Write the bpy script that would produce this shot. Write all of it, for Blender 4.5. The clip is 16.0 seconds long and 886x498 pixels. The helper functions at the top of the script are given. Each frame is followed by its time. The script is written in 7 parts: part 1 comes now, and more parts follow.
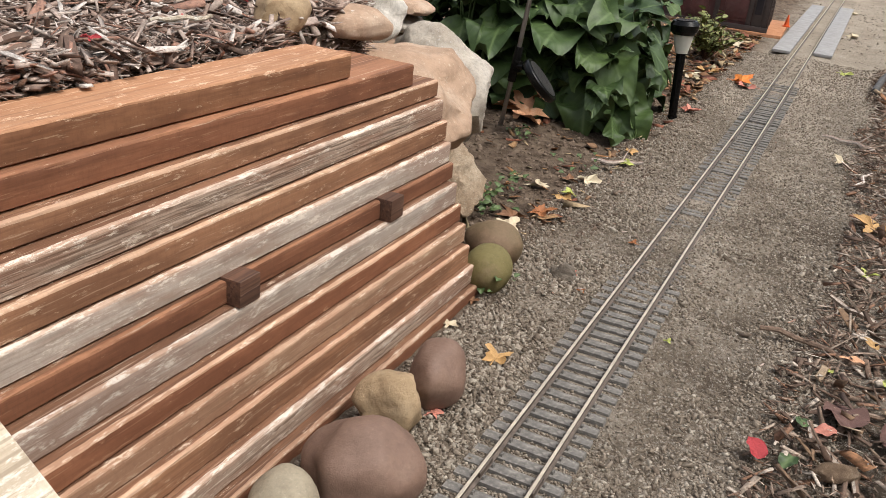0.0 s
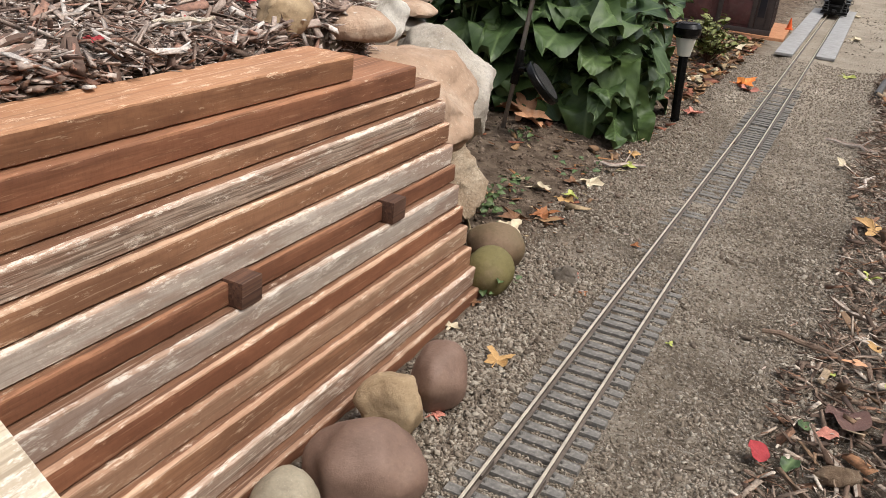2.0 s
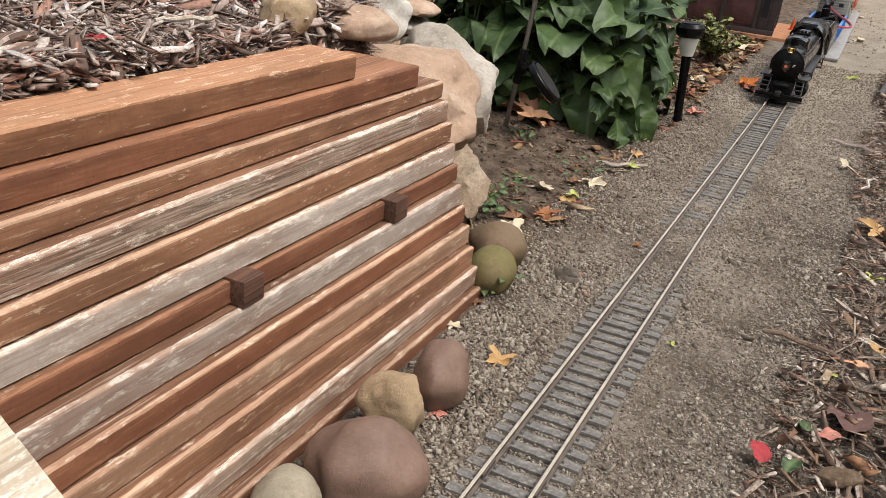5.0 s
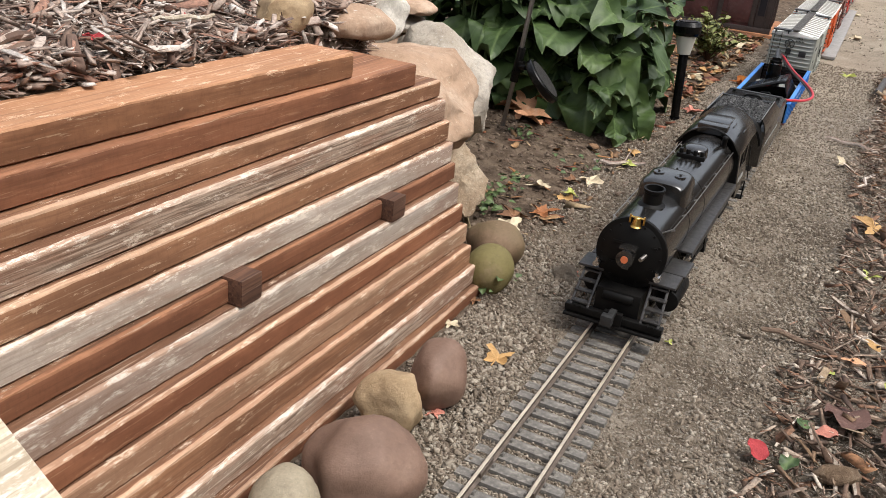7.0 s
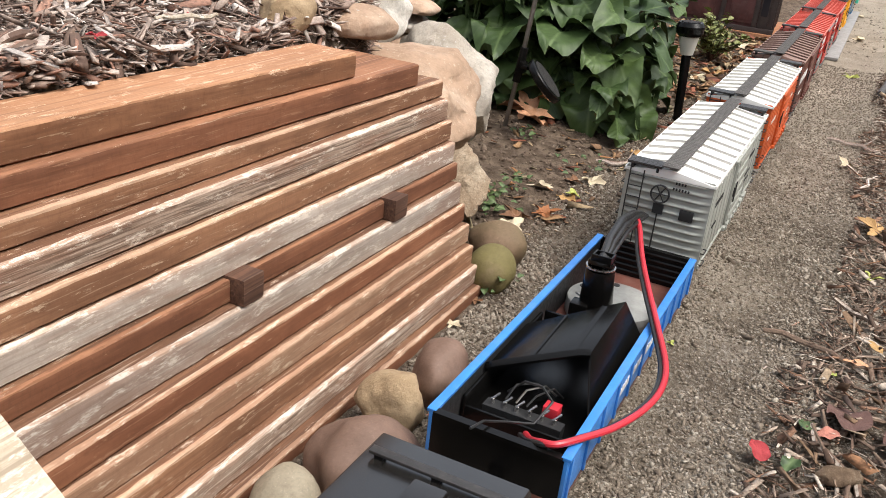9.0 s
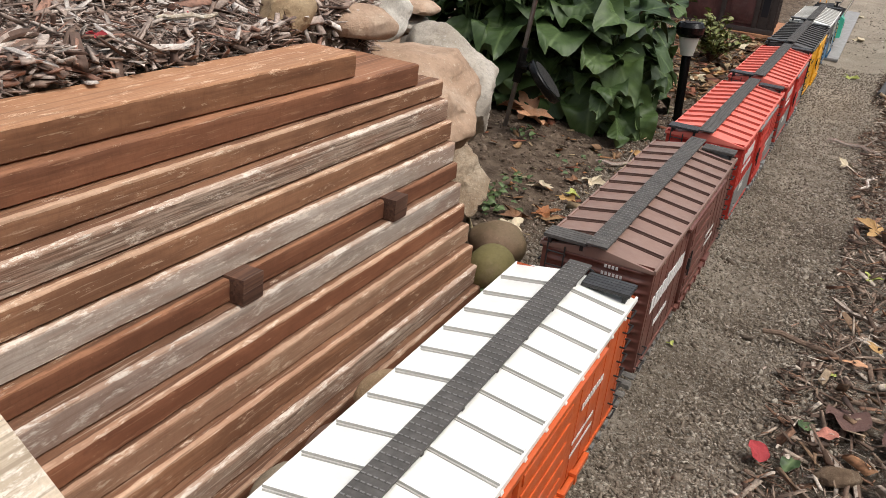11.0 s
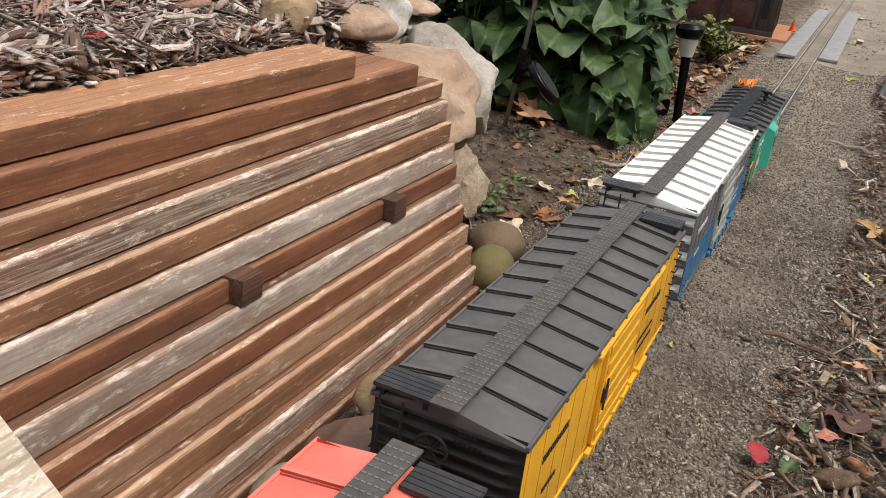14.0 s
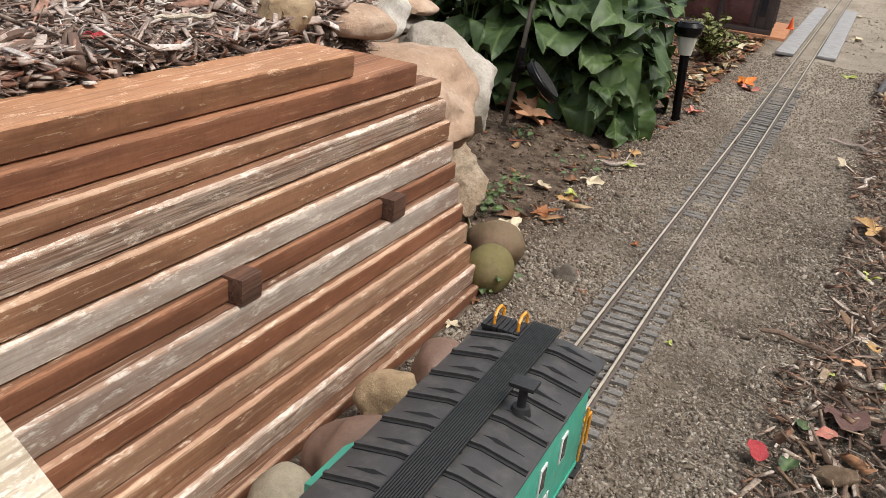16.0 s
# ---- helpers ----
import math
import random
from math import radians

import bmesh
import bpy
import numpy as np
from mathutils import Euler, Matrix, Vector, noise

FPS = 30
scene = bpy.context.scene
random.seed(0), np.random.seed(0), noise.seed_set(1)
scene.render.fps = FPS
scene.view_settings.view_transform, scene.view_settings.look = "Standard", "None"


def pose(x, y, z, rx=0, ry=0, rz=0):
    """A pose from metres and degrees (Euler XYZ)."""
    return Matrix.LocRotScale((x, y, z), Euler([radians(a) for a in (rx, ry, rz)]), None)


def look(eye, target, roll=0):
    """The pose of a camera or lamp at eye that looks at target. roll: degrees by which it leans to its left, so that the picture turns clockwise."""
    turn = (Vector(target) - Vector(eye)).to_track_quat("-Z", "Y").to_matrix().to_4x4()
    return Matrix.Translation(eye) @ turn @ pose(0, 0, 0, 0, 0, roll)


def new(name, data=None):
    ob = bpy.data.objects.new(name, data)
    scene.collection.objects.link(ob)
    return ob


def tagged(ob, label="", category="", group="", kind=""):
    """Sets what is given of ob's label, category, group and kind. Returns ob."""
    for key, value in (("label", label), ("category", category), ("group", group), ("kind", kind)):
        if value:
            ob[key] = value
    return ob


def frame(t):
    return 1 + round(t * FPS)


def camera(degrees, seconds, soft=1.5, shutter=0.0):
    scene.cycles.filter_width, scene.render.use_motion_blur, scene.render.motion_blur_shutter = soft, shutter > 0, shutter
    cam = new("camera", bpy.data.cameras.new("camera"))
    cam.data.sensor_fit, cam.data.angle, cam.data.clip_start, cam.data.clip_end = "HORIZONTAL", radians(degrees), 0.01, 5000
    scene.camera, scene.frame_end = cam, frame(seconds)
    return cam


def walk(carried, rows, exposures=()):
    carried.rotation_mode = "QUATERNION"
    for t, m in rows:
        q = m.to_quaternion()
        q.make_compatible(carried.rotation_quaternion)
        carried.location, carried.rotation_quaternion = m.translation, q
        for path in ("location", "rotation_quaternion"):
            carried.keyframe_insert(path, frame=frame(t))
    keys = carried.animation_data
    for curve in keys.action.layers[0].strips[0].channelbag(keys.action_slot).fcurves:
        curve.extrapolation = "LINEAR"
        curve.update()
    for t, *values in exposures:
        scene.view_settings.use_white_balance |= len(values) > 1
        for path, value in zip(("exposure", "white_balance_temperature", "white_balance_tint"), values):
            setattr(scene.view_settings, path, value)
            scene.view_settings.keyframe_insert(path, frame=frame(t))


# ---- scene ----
# A garden railway: a steam train passes a low timber retaining wall. Rail tops are z = 0, the track runs along y.

# -- camera: hand-held on one spot, with a slight sway --
EYE = (0.1679, -0.3210, 0.4411)
SWAY = [(0.0, 66.352, -5.638, 25.982), (0.5, 66.394, -5.679, 26.043), (1.0, 66.441, -5.681, 26.061), (1.5, 66.466, -5.697, 26.103),
        (2.0, 66.469, -5.729, 26.16), (2.5, 66.43, -5.777, 26.228), (3.0, 66.407, -5.812, 26.302), (3.5, 66.435, -5.772, 26.298),
        (4.0, 66.4, -5.849, 26.337), (6.5, 66.403, -5.845, 26.368), (7.0, 66.338, -5.808, 26.172), (7.5, 66.3, -5.834, 26.278),
        (8.0, 66.328, -5.82, 26.237), (8.5, 66.333, -5.914, 26.342), (9.0, 66.314, -5.925, 26.365), (11.5, 66.319, -6.063, 26.399),
        (12.0, 66.357, -6.014, 26.392), (12.5, 66.354, -6.032, 26.41), (13.0, 66.323, -6.091, 26.405), (13.5, 66.344, -6.102, 26.405),
        (14.0, 66.369, -6.126, 26.392), (14.5, 66.35, -6.113, 26.408), (15.0, 66.276, -6.081, 26.323), (15.5, 66.305, -5.986, 26.257),
        (16.0, 66.315, -6.005, 26.277)]
cam = camera(52.57, 16.0, soft=0.55)
# the camera's own exposure follows the bright and dark roofs that pass
STOPS = [(0.0, 0.64), (6.4, 0.64), (7.0, 0.74), (7.5, 0.86), (8.0, 0.92), (8.5, 0.93), (9.0, 0.90), (10.2, 0.66), (11.3, 0.38),
         (12.0, 0.52), (12.5, 0.42), (13.0, 0.26), (13.5, 0.29), (14.0, 0.42), (14.5, 0.48), (15.0, 0.00), (15.5, 0.06), (16.0, 0.60)]
walk(cam, [(t, pose(*EYE, a, b, c)) for t, a, b, c in SWAY], STOPS)

# -- light: an overcast autumn day --
world = bpy.data.worlds.new("overcast_sky")
scene.world = world
world.use_nodes = True
_n = world.node_tree.nodes
_sky = _n.new("ShaderNodeTexSky")
_sky.sky_type, _sky.sun_disc = "NISHITA", False
_sky.sun_elevation, _sky.sun_rotation = radians(62), radians(96)
_sky.dust_density, _sky.air_density = 4.0, 1.0
_hs = _n.new("ShaderNodeHueSaturation")
_hs.inputs["Saturation"].default_value = 0.4
world.node_tree.links.new(_sky.outputs[0], _hs.inputs["Color"])
world.node_tree.links.new(_hs.outputs[0], _n["Background"].inputs[0])
_n["Background"].inputs[1].default_value = 0.15
sun_lamp = bpy.data.lights.new("sun", "SUN")
sun_lamp.energy, sun_lamp.angle, sun_lamp.color = 1.5, radians(34), (1.0, 0.965, 0.91)
sun = new("sun", sun_lamp)
sun.matrix_world = look((1.6, -0.2, 3.0), (0, 0, 0))


# -- small tools --
def vnoise(x, y, s, seed=0):
    """Smooth value noise of period 1/s, -1 to 1, on arrays."""
    x, y = np.asarray(x, float) * s, np.asarray(y, float) * s
    i, j = np.floor(x).astype(np.int64), np.floor(y).astype(np.int64)
    u, v = x - i, y - j
    u, v = u * u * (3 - 2 * u), v * v * (3 - 2 * v)

    def h(a, b):
        k = (a * 374761393 + b * 668265263 + seed * 1442695041) & 0x7FFFFFFF
        k = ((k ^ (k >> 13)) * 1274126177) & 0x7FFFFFFF
        return ((k ^ (k >> 16)) & 0xFFFF) / 32767.5 - 1
    return (h(i, j) * (1 - u) + h(i + 1, j) * u) * (1 - v) + (h(i, j + 1) * (1 - u) + h(i + 1, j + 1) * u) * v


class B:
    """Collects the faces of one mesh."""

    def __init__(self):
        self.v, self.f, self.m = [], [], []

    def quad(self, pts, m=0):
        k = len(self.v)
        self.v += [tuple(p) for p in pts]
        self.f.append(tuple(range(k, k + len(pts))))
        self.m.append(m)
        return self

    def box(self, x0, x1, y0, y1, z0, z1, m=0, top=1.0):
        k = len(self.v)
        cx, cy = (x0 + x1) / 2, (y0 + y1) / 2
        for z, s in ((z0, 1.0), (z1, top)):
            for x, y in ((x0, y0), (x1, y0), (x1, y1), (x0, y1)):
                self.v.append((cx + (x - cx) * s, cy + (y - cy) * s, z))
        for q in ((3, 2, 1, 0), (4, 5, 6, 7), (0, 1, 5, 4), (1, 2, 6, 5), (2, 3, 7, 6), (3, 0, 4, 7)):
            self.f.append(tuple(k + i for i in q))
            self.m.append(m)
        return self

    def slab(self, p, q, w, h, m=0):
        """A bar of width w and height h from p to q."""
        p, q = Vector(p), Vector(q)
        d = (q - p).normalized()
        s = d.cross(Vector((0, 0, 1)))
        s = s.normalized() if s.length > 1e-4 else Vector((1, 0, 0))
        u = s.cross(d)
        k = len(self.v)
        for c in (p, q):
            for a, b in ((-1, -1), (1, -1), (1, 1), (-1, 1)):
                self.v.append(tuple(c + s * (a * w / 2) + u * (b * h / 2)))
        for g in ((0, 1, 2, 3), (7, 6, 5, 4), (4, 5, 1, 0), (5, 6, 2, 1), (6, 7, 3, 2), (7, 4, 0, 3)):
            self.f.append(tuple(k + i for i in g))
            self.m.append(m)
        return self

    def cyl(self, p, q, r, r2=None, n=16, m=0, caps=True):
        return self.tube([p, q], [r, r if r2 is None else r2], n, m, caps)

    def tube(self, pts, r, n=8, m=0, caps=True):
        pts = [Vector(p) for p in pts]
        rs = r if isinstance(r, (list, tuple)) else [r] * len(pts)
        k = len(self.v)
        side = None
        for i, p in enumerate(pts):
            d = (pts[min(i + 1, len(pts) - 1)] - pts[max(i - 1, 0)])
            d = d.normalized() if d.length > 1e-9 else Vector((0, 0, 1))
            if side is None:
                side = d.cross(Vector((0, 0, 1))) if abs(d.z) < 0.95 else d.cross(Vector((1, 0, 0)))
            side = (side - d * side.dot(d)).normalized()
            up = d.cross(side)
            for j in range(n):
                a = 2 * math.pi * j / n
                self.v.append(tuple(p + (side * math.cos(a) + up * math.sin(a)) * rs[i]))
        for i in range(len(pts) - 1):
            for j in range(n):
                a, b = k + i * n + j, k + i * n + (j + 1) % n
                self.f.append((a, b, b + n, a + n))
                self.m.append(m)
        if caps:
            e = k + (len(pts) - 1) * n
            self.f += [tuple(k + j for j in reversed(range(n))), tuple(e + j for j in range(n))]
            self.m += [m, m]
        return self

    def prism(self, profile, y0, y1, m=0, ms=None, caps=True):
        """A profile of (x, z) points, drawn out from y0 to y1."""
        k, n = len(self.v), len(profile)
        for y in (y0, y1):
            self.v += [(x, y, z) for x, z in profile]
        for j in range(n):
            a, b = k + j, k + (j + 1) % n
            self.f.append((a, b, b + n, a + n))
            self.m.append(ms[j] if ms else m)
        if caps:
            self.f += [tuple(k + j for j in reversed(range(n))), tuple(k + n + j for j in range(n))]
            self.m += [m, m]
        return self

    def dome(self, c, rx, ry, rz, n=20, k=6, m=0):
        """An upper half of an ellipsoid, rounded like a cap."""
        s = len(self.v)
        for i in range(k):
            a = math.pi / 2 * i / k
            for j in range(n):
                b = 2 * math.pi * j / n
                self.v.append((c[0] + rx * math.cos(a) ** 0.6 * math.cos(b), c[1] + ry * math.cos(a) ** 0.6 * math.sin(b), c[2] + rz * math.sin(a)))
        self.v.append((c[0], c[1], c[2] + rz))
        for i in range(k - 1):
            for j in range(n):
                a, b = s + i * n + j, s + i * n + (j + 1) % n
                self.f.append((a, b, b + n, a + n))
                self.m.append(m)
        for j in range(n):
            self.f.append((s + (k - 1) * n + j, s + (k - 1) * n + (j + 1) % n, s + k * n))
            self.m.append(m)
        return self

    def mesh(self, name, mats, bevel=0.0, smooth=35):
        me = bpy.data.meshes.new(name)
        me.from_pydata(self.v, [], self.f)
        me.polygons.foreach_set("material_index", self.m)
        for mt in (mats if isinstance(mats, (list, tuple)) else [mats]):
            me.materials.append(mt)
        bm = bmesh.new()
        bm.from_mesh(me)
        bmesh.ops.recalc_face_normals(bm, faces=bm.faces)
        if bevel:
            es = [e for e in bm.edges if len(e.link_faces) == 2 and e.calc_face_angle(0) > 0.6]
            bmesh.ops.bevel(bm, geom=es, offset=bevel, segments=2, profile=0.6, affect="EDGES", clamp_overlap=True)
        bm.to_mesh(me)
        bm.free()
        if smooth:
            me.shade_smooth()
            me.set_sharp_from_angle(angle=radians(smooth))
        return me

    def part(self, name, mats, parent=None, label="", bevel=0.0, smooth=35):
        ob = new(name, self.mesh(name, mats, bevel, smooth))
        ob.parent = parent
        if label:
            tagged(ob, label)
        return ob


def share(name, me, parent, m):
    ob = new(name, me)
    ob.parent = parent
    ob.matrix_basis = m
    return ob


def raw_mesh(name, v, f, mats, smooth=False, mi=None):
    """A mesh from numpy arrays of equal-sided faces."""
    me = bpy.data.meshes.new(name)
    v, f = np.asarray(v, np.float32), np.asarray(f, np.int32)
    me.vertices.add(len(v))
    me.vertices.foreach_set("co", v.ravel())
    me.loops.add(f.size)
    me.loops.foreach_set("vertex_index", f.ravel())
    me.polygons.add(len(f))
    me.polygons.foreach_set("loop_start", np.arange(0, f.size, f.shape[1], dtype=np.int32))
    if mi is not None:
        me.polygons.foreach_set("material_index", np.asarray(mi, np.int32))
    for mt in (mats if isinstance(mats, (list, tuple)) else [mats]):
        me.materials.append(mt)
    me.update(calc_edges=True)
    if smooth:
        me.shade_smooth()
    return me


# -- materials --
def nodes_of(name):
    mt = bpy.data.materials.new(name)
    mt.use_nodes = True
    return mt, mt.node_tree.nodes, mt.node_tree.links, mt.node_tree.nodes["Principled BSDF"]


def tex(n, l, scale, stretch=(1, 1, 1), detail=4.0, rough=0.6, coord="Object"):
    c, mp, t = n.new("ShaderNodeTexCoord"), n.new("ShaderNodeMapping"), n.new("ShaderNodeTexNoise")
    mp.inputs["Scale"].default_value = stretch
    t.inputs["Scale"].default_value, t.inputs["Detail"].default_value, t.inputs["Roughness"].default_value = scale, detail, rough
    l.new(c.outputs[coord], mp.inputs["Vector"])
    l.new(mp.outputs[0], t.inputs["Vector"])
    return t.outputs["Fac"]


def ramp(n, l, fac, stops):
    r = n.new("ShaderNodeValToRGB")
    while len(r.color_ramp.elements) < len(stops):
        r.color_ramp.elements.new(0.5)
    for e, (p, c) in zip(r.color_ramp.elements, stops):
        e.position = p
        e.color = (*c, 1) if len(c) == 3 else c
    l.new(fac, r.inputs[0])
    return r.outputs[0]


def mixc(n, l, fac, a, b, mode="MIX"):
    x = n.new("ShaderNodeMix")
    x.data_type, x.blend_type = "RGBA", mode
    for sock, val in ((x.inputs[0], fac), (x.inputs[6], a), (x.inputs[7], b)):
        if hasattr(val, "is_linked"):
            l.new(val, sock)
        else:
            sock.default_value = val if isinstance(val, float) else (*val, 1)
    return x.outputs[2]


def bump(n, l, bs, height, dist, strength=0.6):
    b = n.new("ShaderNodeBump")
    b.inputs["Strength"].default_value, b.inputs["Distance"].default_value = strength, dist
    l.new(height, b.inputs["Height"])
    l.new(b.outputs[0], bs.inputs["Normal"])


def plain(name, c, rough=0.5, metal=0.0, vary=0.25, scale=60.0, fine=900.0, relief=0.0002, dust=None, dusty=0.3, spec=0.5):
    """Paint, plastic or metal with faint stains, dust and fine relief."""
    mt, n, l, bs = nodes_of(name)
    dark = tuple(x * (1 - vary) for x in c)
    lite = tuple(min(1, x * (1 + vary * 0.6)) for x in c)
    col = ramp(n, l, tex(n, l, scale), [(0.3, dark), (0.7, lite)])
    if dust:
        col = mixc(n, l, ramp(n, l, tex(n, l, scale * 2.3, detail=6), [(0.5, (0, 0, 0)), (0.75, (dusty,) * 3)]), col, dust)
    l.new(col, bs.inputs["Base Color"])
    l.new(ramp(n, l, tex(n, l, scale * 3), [(0.3, (rough * 0.8,) * 3), (0.7, (min(1, rough * 1.25),) * 3)]), bs.inputs["Roughness"])
    bs.inputs["Metallic"].default_value = metal
    bs.inputs["Specular IOR Level"].default_value = spec
    if relief:
        bump(n, l, bs, tex(n, l, fine, detail=2), relief)
    return mt


def wood(name, c1, c2, flake, amount, grain=0.0006, rough=0.75, fl_scale=130.0, lines=0.5, stain=None, stained=0.5):
    """Timber with the grain along y: streaks, blotches and flaked, worn patches."""
    mt, n, l, bs = nodes_of(name)
    fine = tex(n, l, 380, (1, 0.006, 1), 2, 0.5)
    streak = tex(n, l, 150, (1, 0.03, 1), 4)
    blot = tex(n, l, 22, (1, 0.35, 1), 6, 0.7)
    col = ramp(n, l, streak, [(0.3, tuple(0.6 * a + 0.4 * b for a, b in zip(c1, c2))), (0.7, c1)])
    col = mixc(n, l, ramp(n, l, blot, [(0.36, (0.5,) * 3), (0.56, (0,) * 3)]), col, tuple(x * 0.7 for x in c2))
    col = mixc(n, l, ramp(n, l, fine, [(0.4, (lines,) * 3), (0.48, (0,) * 3)]), col, tuple(x * 0.4 for x in c2))
    wide = tex(n, l, 26, (1, 0.16, 1), 5, 0.62)
    col = mixc(n, l, ramp(n, l, wide, [(0.47, (0,) * 3), (0.56, (stained,) * 3)]), col, stain or tuple(x * 0.62 for x in c2))
    fl = tex(n, l, fl_scale, (1, 0.22, 1), 10, 0.85)
    col = mixc(n, l, ramp(n, l, fl, [(0.64 - 0.22 * amount, (0,) * 3), (0.665 - 0.21 * amount, (0.95,) * 3)]), col, flake)
    scr = tex(n, l, 420, (1, 0.02, 1), 4, 0.7)
    col = mixc(n, l, ramp(n, l, scr, [(0.6, (0,) * 3), (0.66, (0.5,) * 3)]), col, flake)
    saw = tex(n, l, 420, (0.35, 1, 0.35), 4, 0.8)
    col = mixc(n, l, ramp(n, l, saw, [(0.36, (0.22,) * 3), (0.5, (0,) * 3)]), col, tuple(x * 0.6 for x in c2))
    info = n.new("ShaderNodeObjectInfo")
    v = n.new("ShaderNodeMapRange")
    v.inputs["To Min"].default_value, v.inputs["To Max"].default_value = 0.82, 1.18
    l.new(info.outputs["Random"], v.inputs["Value"])
    h = n.new("ShaderNodeHueSaturation")
    l.new(v.outputs[0], h.inputs["Value"])
    l.new(col, h.inputs["Color"])
    l.new(h.outputs[0], bs.inputs["Base Color"])
    bs.inputs["Roughness"].default_value = rough
    bs.inputs["Specular IOR Level"].default_value = 0.35
    bump(n, l, bs, fine, grain, 0.9)
    return mt


def stone(name, c1, c2, c3, scale=25.0, relief=0.0012, rough=0.8, spots=0.4):
    mt, n, l, bs = nodes_of(name)
    col = ramp(n, l, tex(n, l, scale, detail=6), [(0.3, c1), (0.55, c2), (0.75, c3)])
    col = mixc(n, l, ramp(n, l, tex(n, l, scale * 9, detail=5, rough=0.8), [(0.35, (spots,) * 3), (0.55, (0,) * 3)]), col, tuple(x * 0.4 for x in c1))
    col = mixc(n, l, ramp(n, l, tex(n, l, scale * 25, detail=2), [(0.62, (0,) * 3), (0.72, (spots,) * 3)]), col, tuple(min(0.8, x * 1.6) for x in c3))
    l.new(col, bs.inputs["Base Color"])
    bs.inputs["Roughness"].default_value = rough
    bs.inputs["Specular IOR Level"].default_value = 0.3
    bump(n, l, bs, tex(n, l, scale * 7, detail=9, rough=0.75), relief * 2, 0.9)
    return mt


def bits(name, colours, rough=0.85, relief=0.0006, fine=500.0, spread=1.0, stretch=(1, 1, 1), dirt=0.6):
    """Loose pieces, each with a colour of its own."""
    mt, n, l, bs = nodes_of(name)
    g = n.new("ShaderNodeNewGeometry")
    k = len(colours)
    col = ramp(n, l, g.outputs["Random Per Island"], [(i / k, c) for i, c in enumerate(colours)])
    n[-1].color_ramp.interpolation = "CONSTANT" if spread else "LINEAR"
    t = tex(n, l, fine, stretch, 4, 0.7)
    col = mixc(n, l, ramp(n, l, t, [(0.32, (dirt,) * 3), (0.6, (0,) * 3)]), col, tuple(x * 0.3 for x in colours[0]))
    l.new(col, bs.inputs["Base Color"])
    bs.inputs["Roughness"].default_value = rough
    bs.inputs["Specular IOR Level"].default_value = 0.25
    bump(n, l, bs, t, relief, 0.8)
    return mt


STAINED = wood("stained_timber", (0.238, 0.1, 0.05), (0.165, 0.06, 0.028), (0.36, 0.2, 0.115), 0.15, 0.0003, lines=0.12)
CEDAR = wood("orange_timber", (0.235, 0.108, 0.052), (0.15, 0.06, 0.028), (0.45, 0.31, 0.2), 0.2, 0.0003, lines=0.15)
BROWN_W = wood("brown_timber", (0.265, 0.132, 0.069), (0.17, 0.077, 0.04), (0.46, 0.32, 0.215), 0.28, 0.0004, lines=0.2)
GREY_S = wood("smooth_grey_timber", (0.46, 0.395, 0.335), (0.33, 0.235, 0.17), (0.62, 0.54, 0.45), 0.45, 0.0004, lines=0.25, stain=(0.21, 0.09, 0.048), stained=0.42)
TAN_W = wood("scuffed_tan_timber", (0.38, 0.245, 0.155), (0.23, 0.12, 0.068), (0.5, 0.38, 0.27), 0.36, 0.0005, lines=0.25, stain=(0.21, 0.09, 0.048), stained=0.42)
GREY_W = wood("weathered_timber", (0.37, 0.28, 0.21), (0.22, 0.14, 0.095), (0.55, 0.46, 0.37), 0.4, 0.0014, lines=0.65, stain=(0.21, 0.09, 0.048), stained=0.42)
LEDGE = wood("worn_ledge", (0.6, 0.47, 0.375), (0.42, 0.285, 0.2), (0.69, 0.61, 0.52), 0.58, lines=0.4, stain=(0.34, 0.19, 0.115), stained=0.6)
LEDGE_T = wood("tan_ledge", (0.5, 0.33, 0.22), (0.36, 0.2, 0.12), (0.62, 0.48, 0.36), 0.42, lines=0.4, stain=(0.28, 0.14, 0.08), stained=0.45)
# inner ledge: dirt plus the next timber's shade, both put into the colour
INNER = wood("dirty_shaded_inner_ledge", (0.25, 0.125, 0.068), (0.16, 0.072, 0.038), (0.55, 0.42, 0.32), 0.25, lines=0.5)
# top timber's upper face: strong light from above is put into this colour
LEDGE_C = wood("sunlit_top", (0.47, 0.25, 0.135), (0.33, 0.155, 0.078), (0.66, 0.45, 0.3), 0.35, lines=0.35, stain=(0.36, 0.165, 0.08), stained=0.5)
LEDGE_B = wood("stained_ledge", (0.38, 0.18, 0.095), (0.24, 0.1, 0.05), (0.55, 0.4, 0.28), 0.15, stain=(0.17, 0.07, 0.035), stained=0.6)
DARK_W = wood("dark_block_wood", (0.15, 0.072, 0.042), (0.06, 0.03, 0.02), (0.22, 0.14, 0.1), 0.1)
SCREEN_W = wood("unseen_screen_boards", (0.13, 0.085, 0.055), (0.08, 0.05, 0.033), (0.2, 0.15, 0.1), 0.2)
PALE_W = wood("pale_timber", (0.62, 0.53, 0.41), (0.46, 0.36, 0.25), (0.7, 0.64, 0.55), 0.5)
SAND = stone("sandstone", (0.37, 0.235, 0.15), (0.49, 0.335, 0.23), (0.6, 0.47, 0.36), 9.0, 0.003, spots=0.3)
PALE_S = stone("pale_boulder", (0.4, 0.34, 0.27), (0.56, 0.5, 0.42), (0.68, 0.62, 0.54), 14.0, 0.003)
ROUGH_S = stone("rough_grey_boulder", (0.29, 0.2, 0.125), (0.47, 0.355, 0.245), (0.66, 0.55, 0.41), 20.0, 0.004)
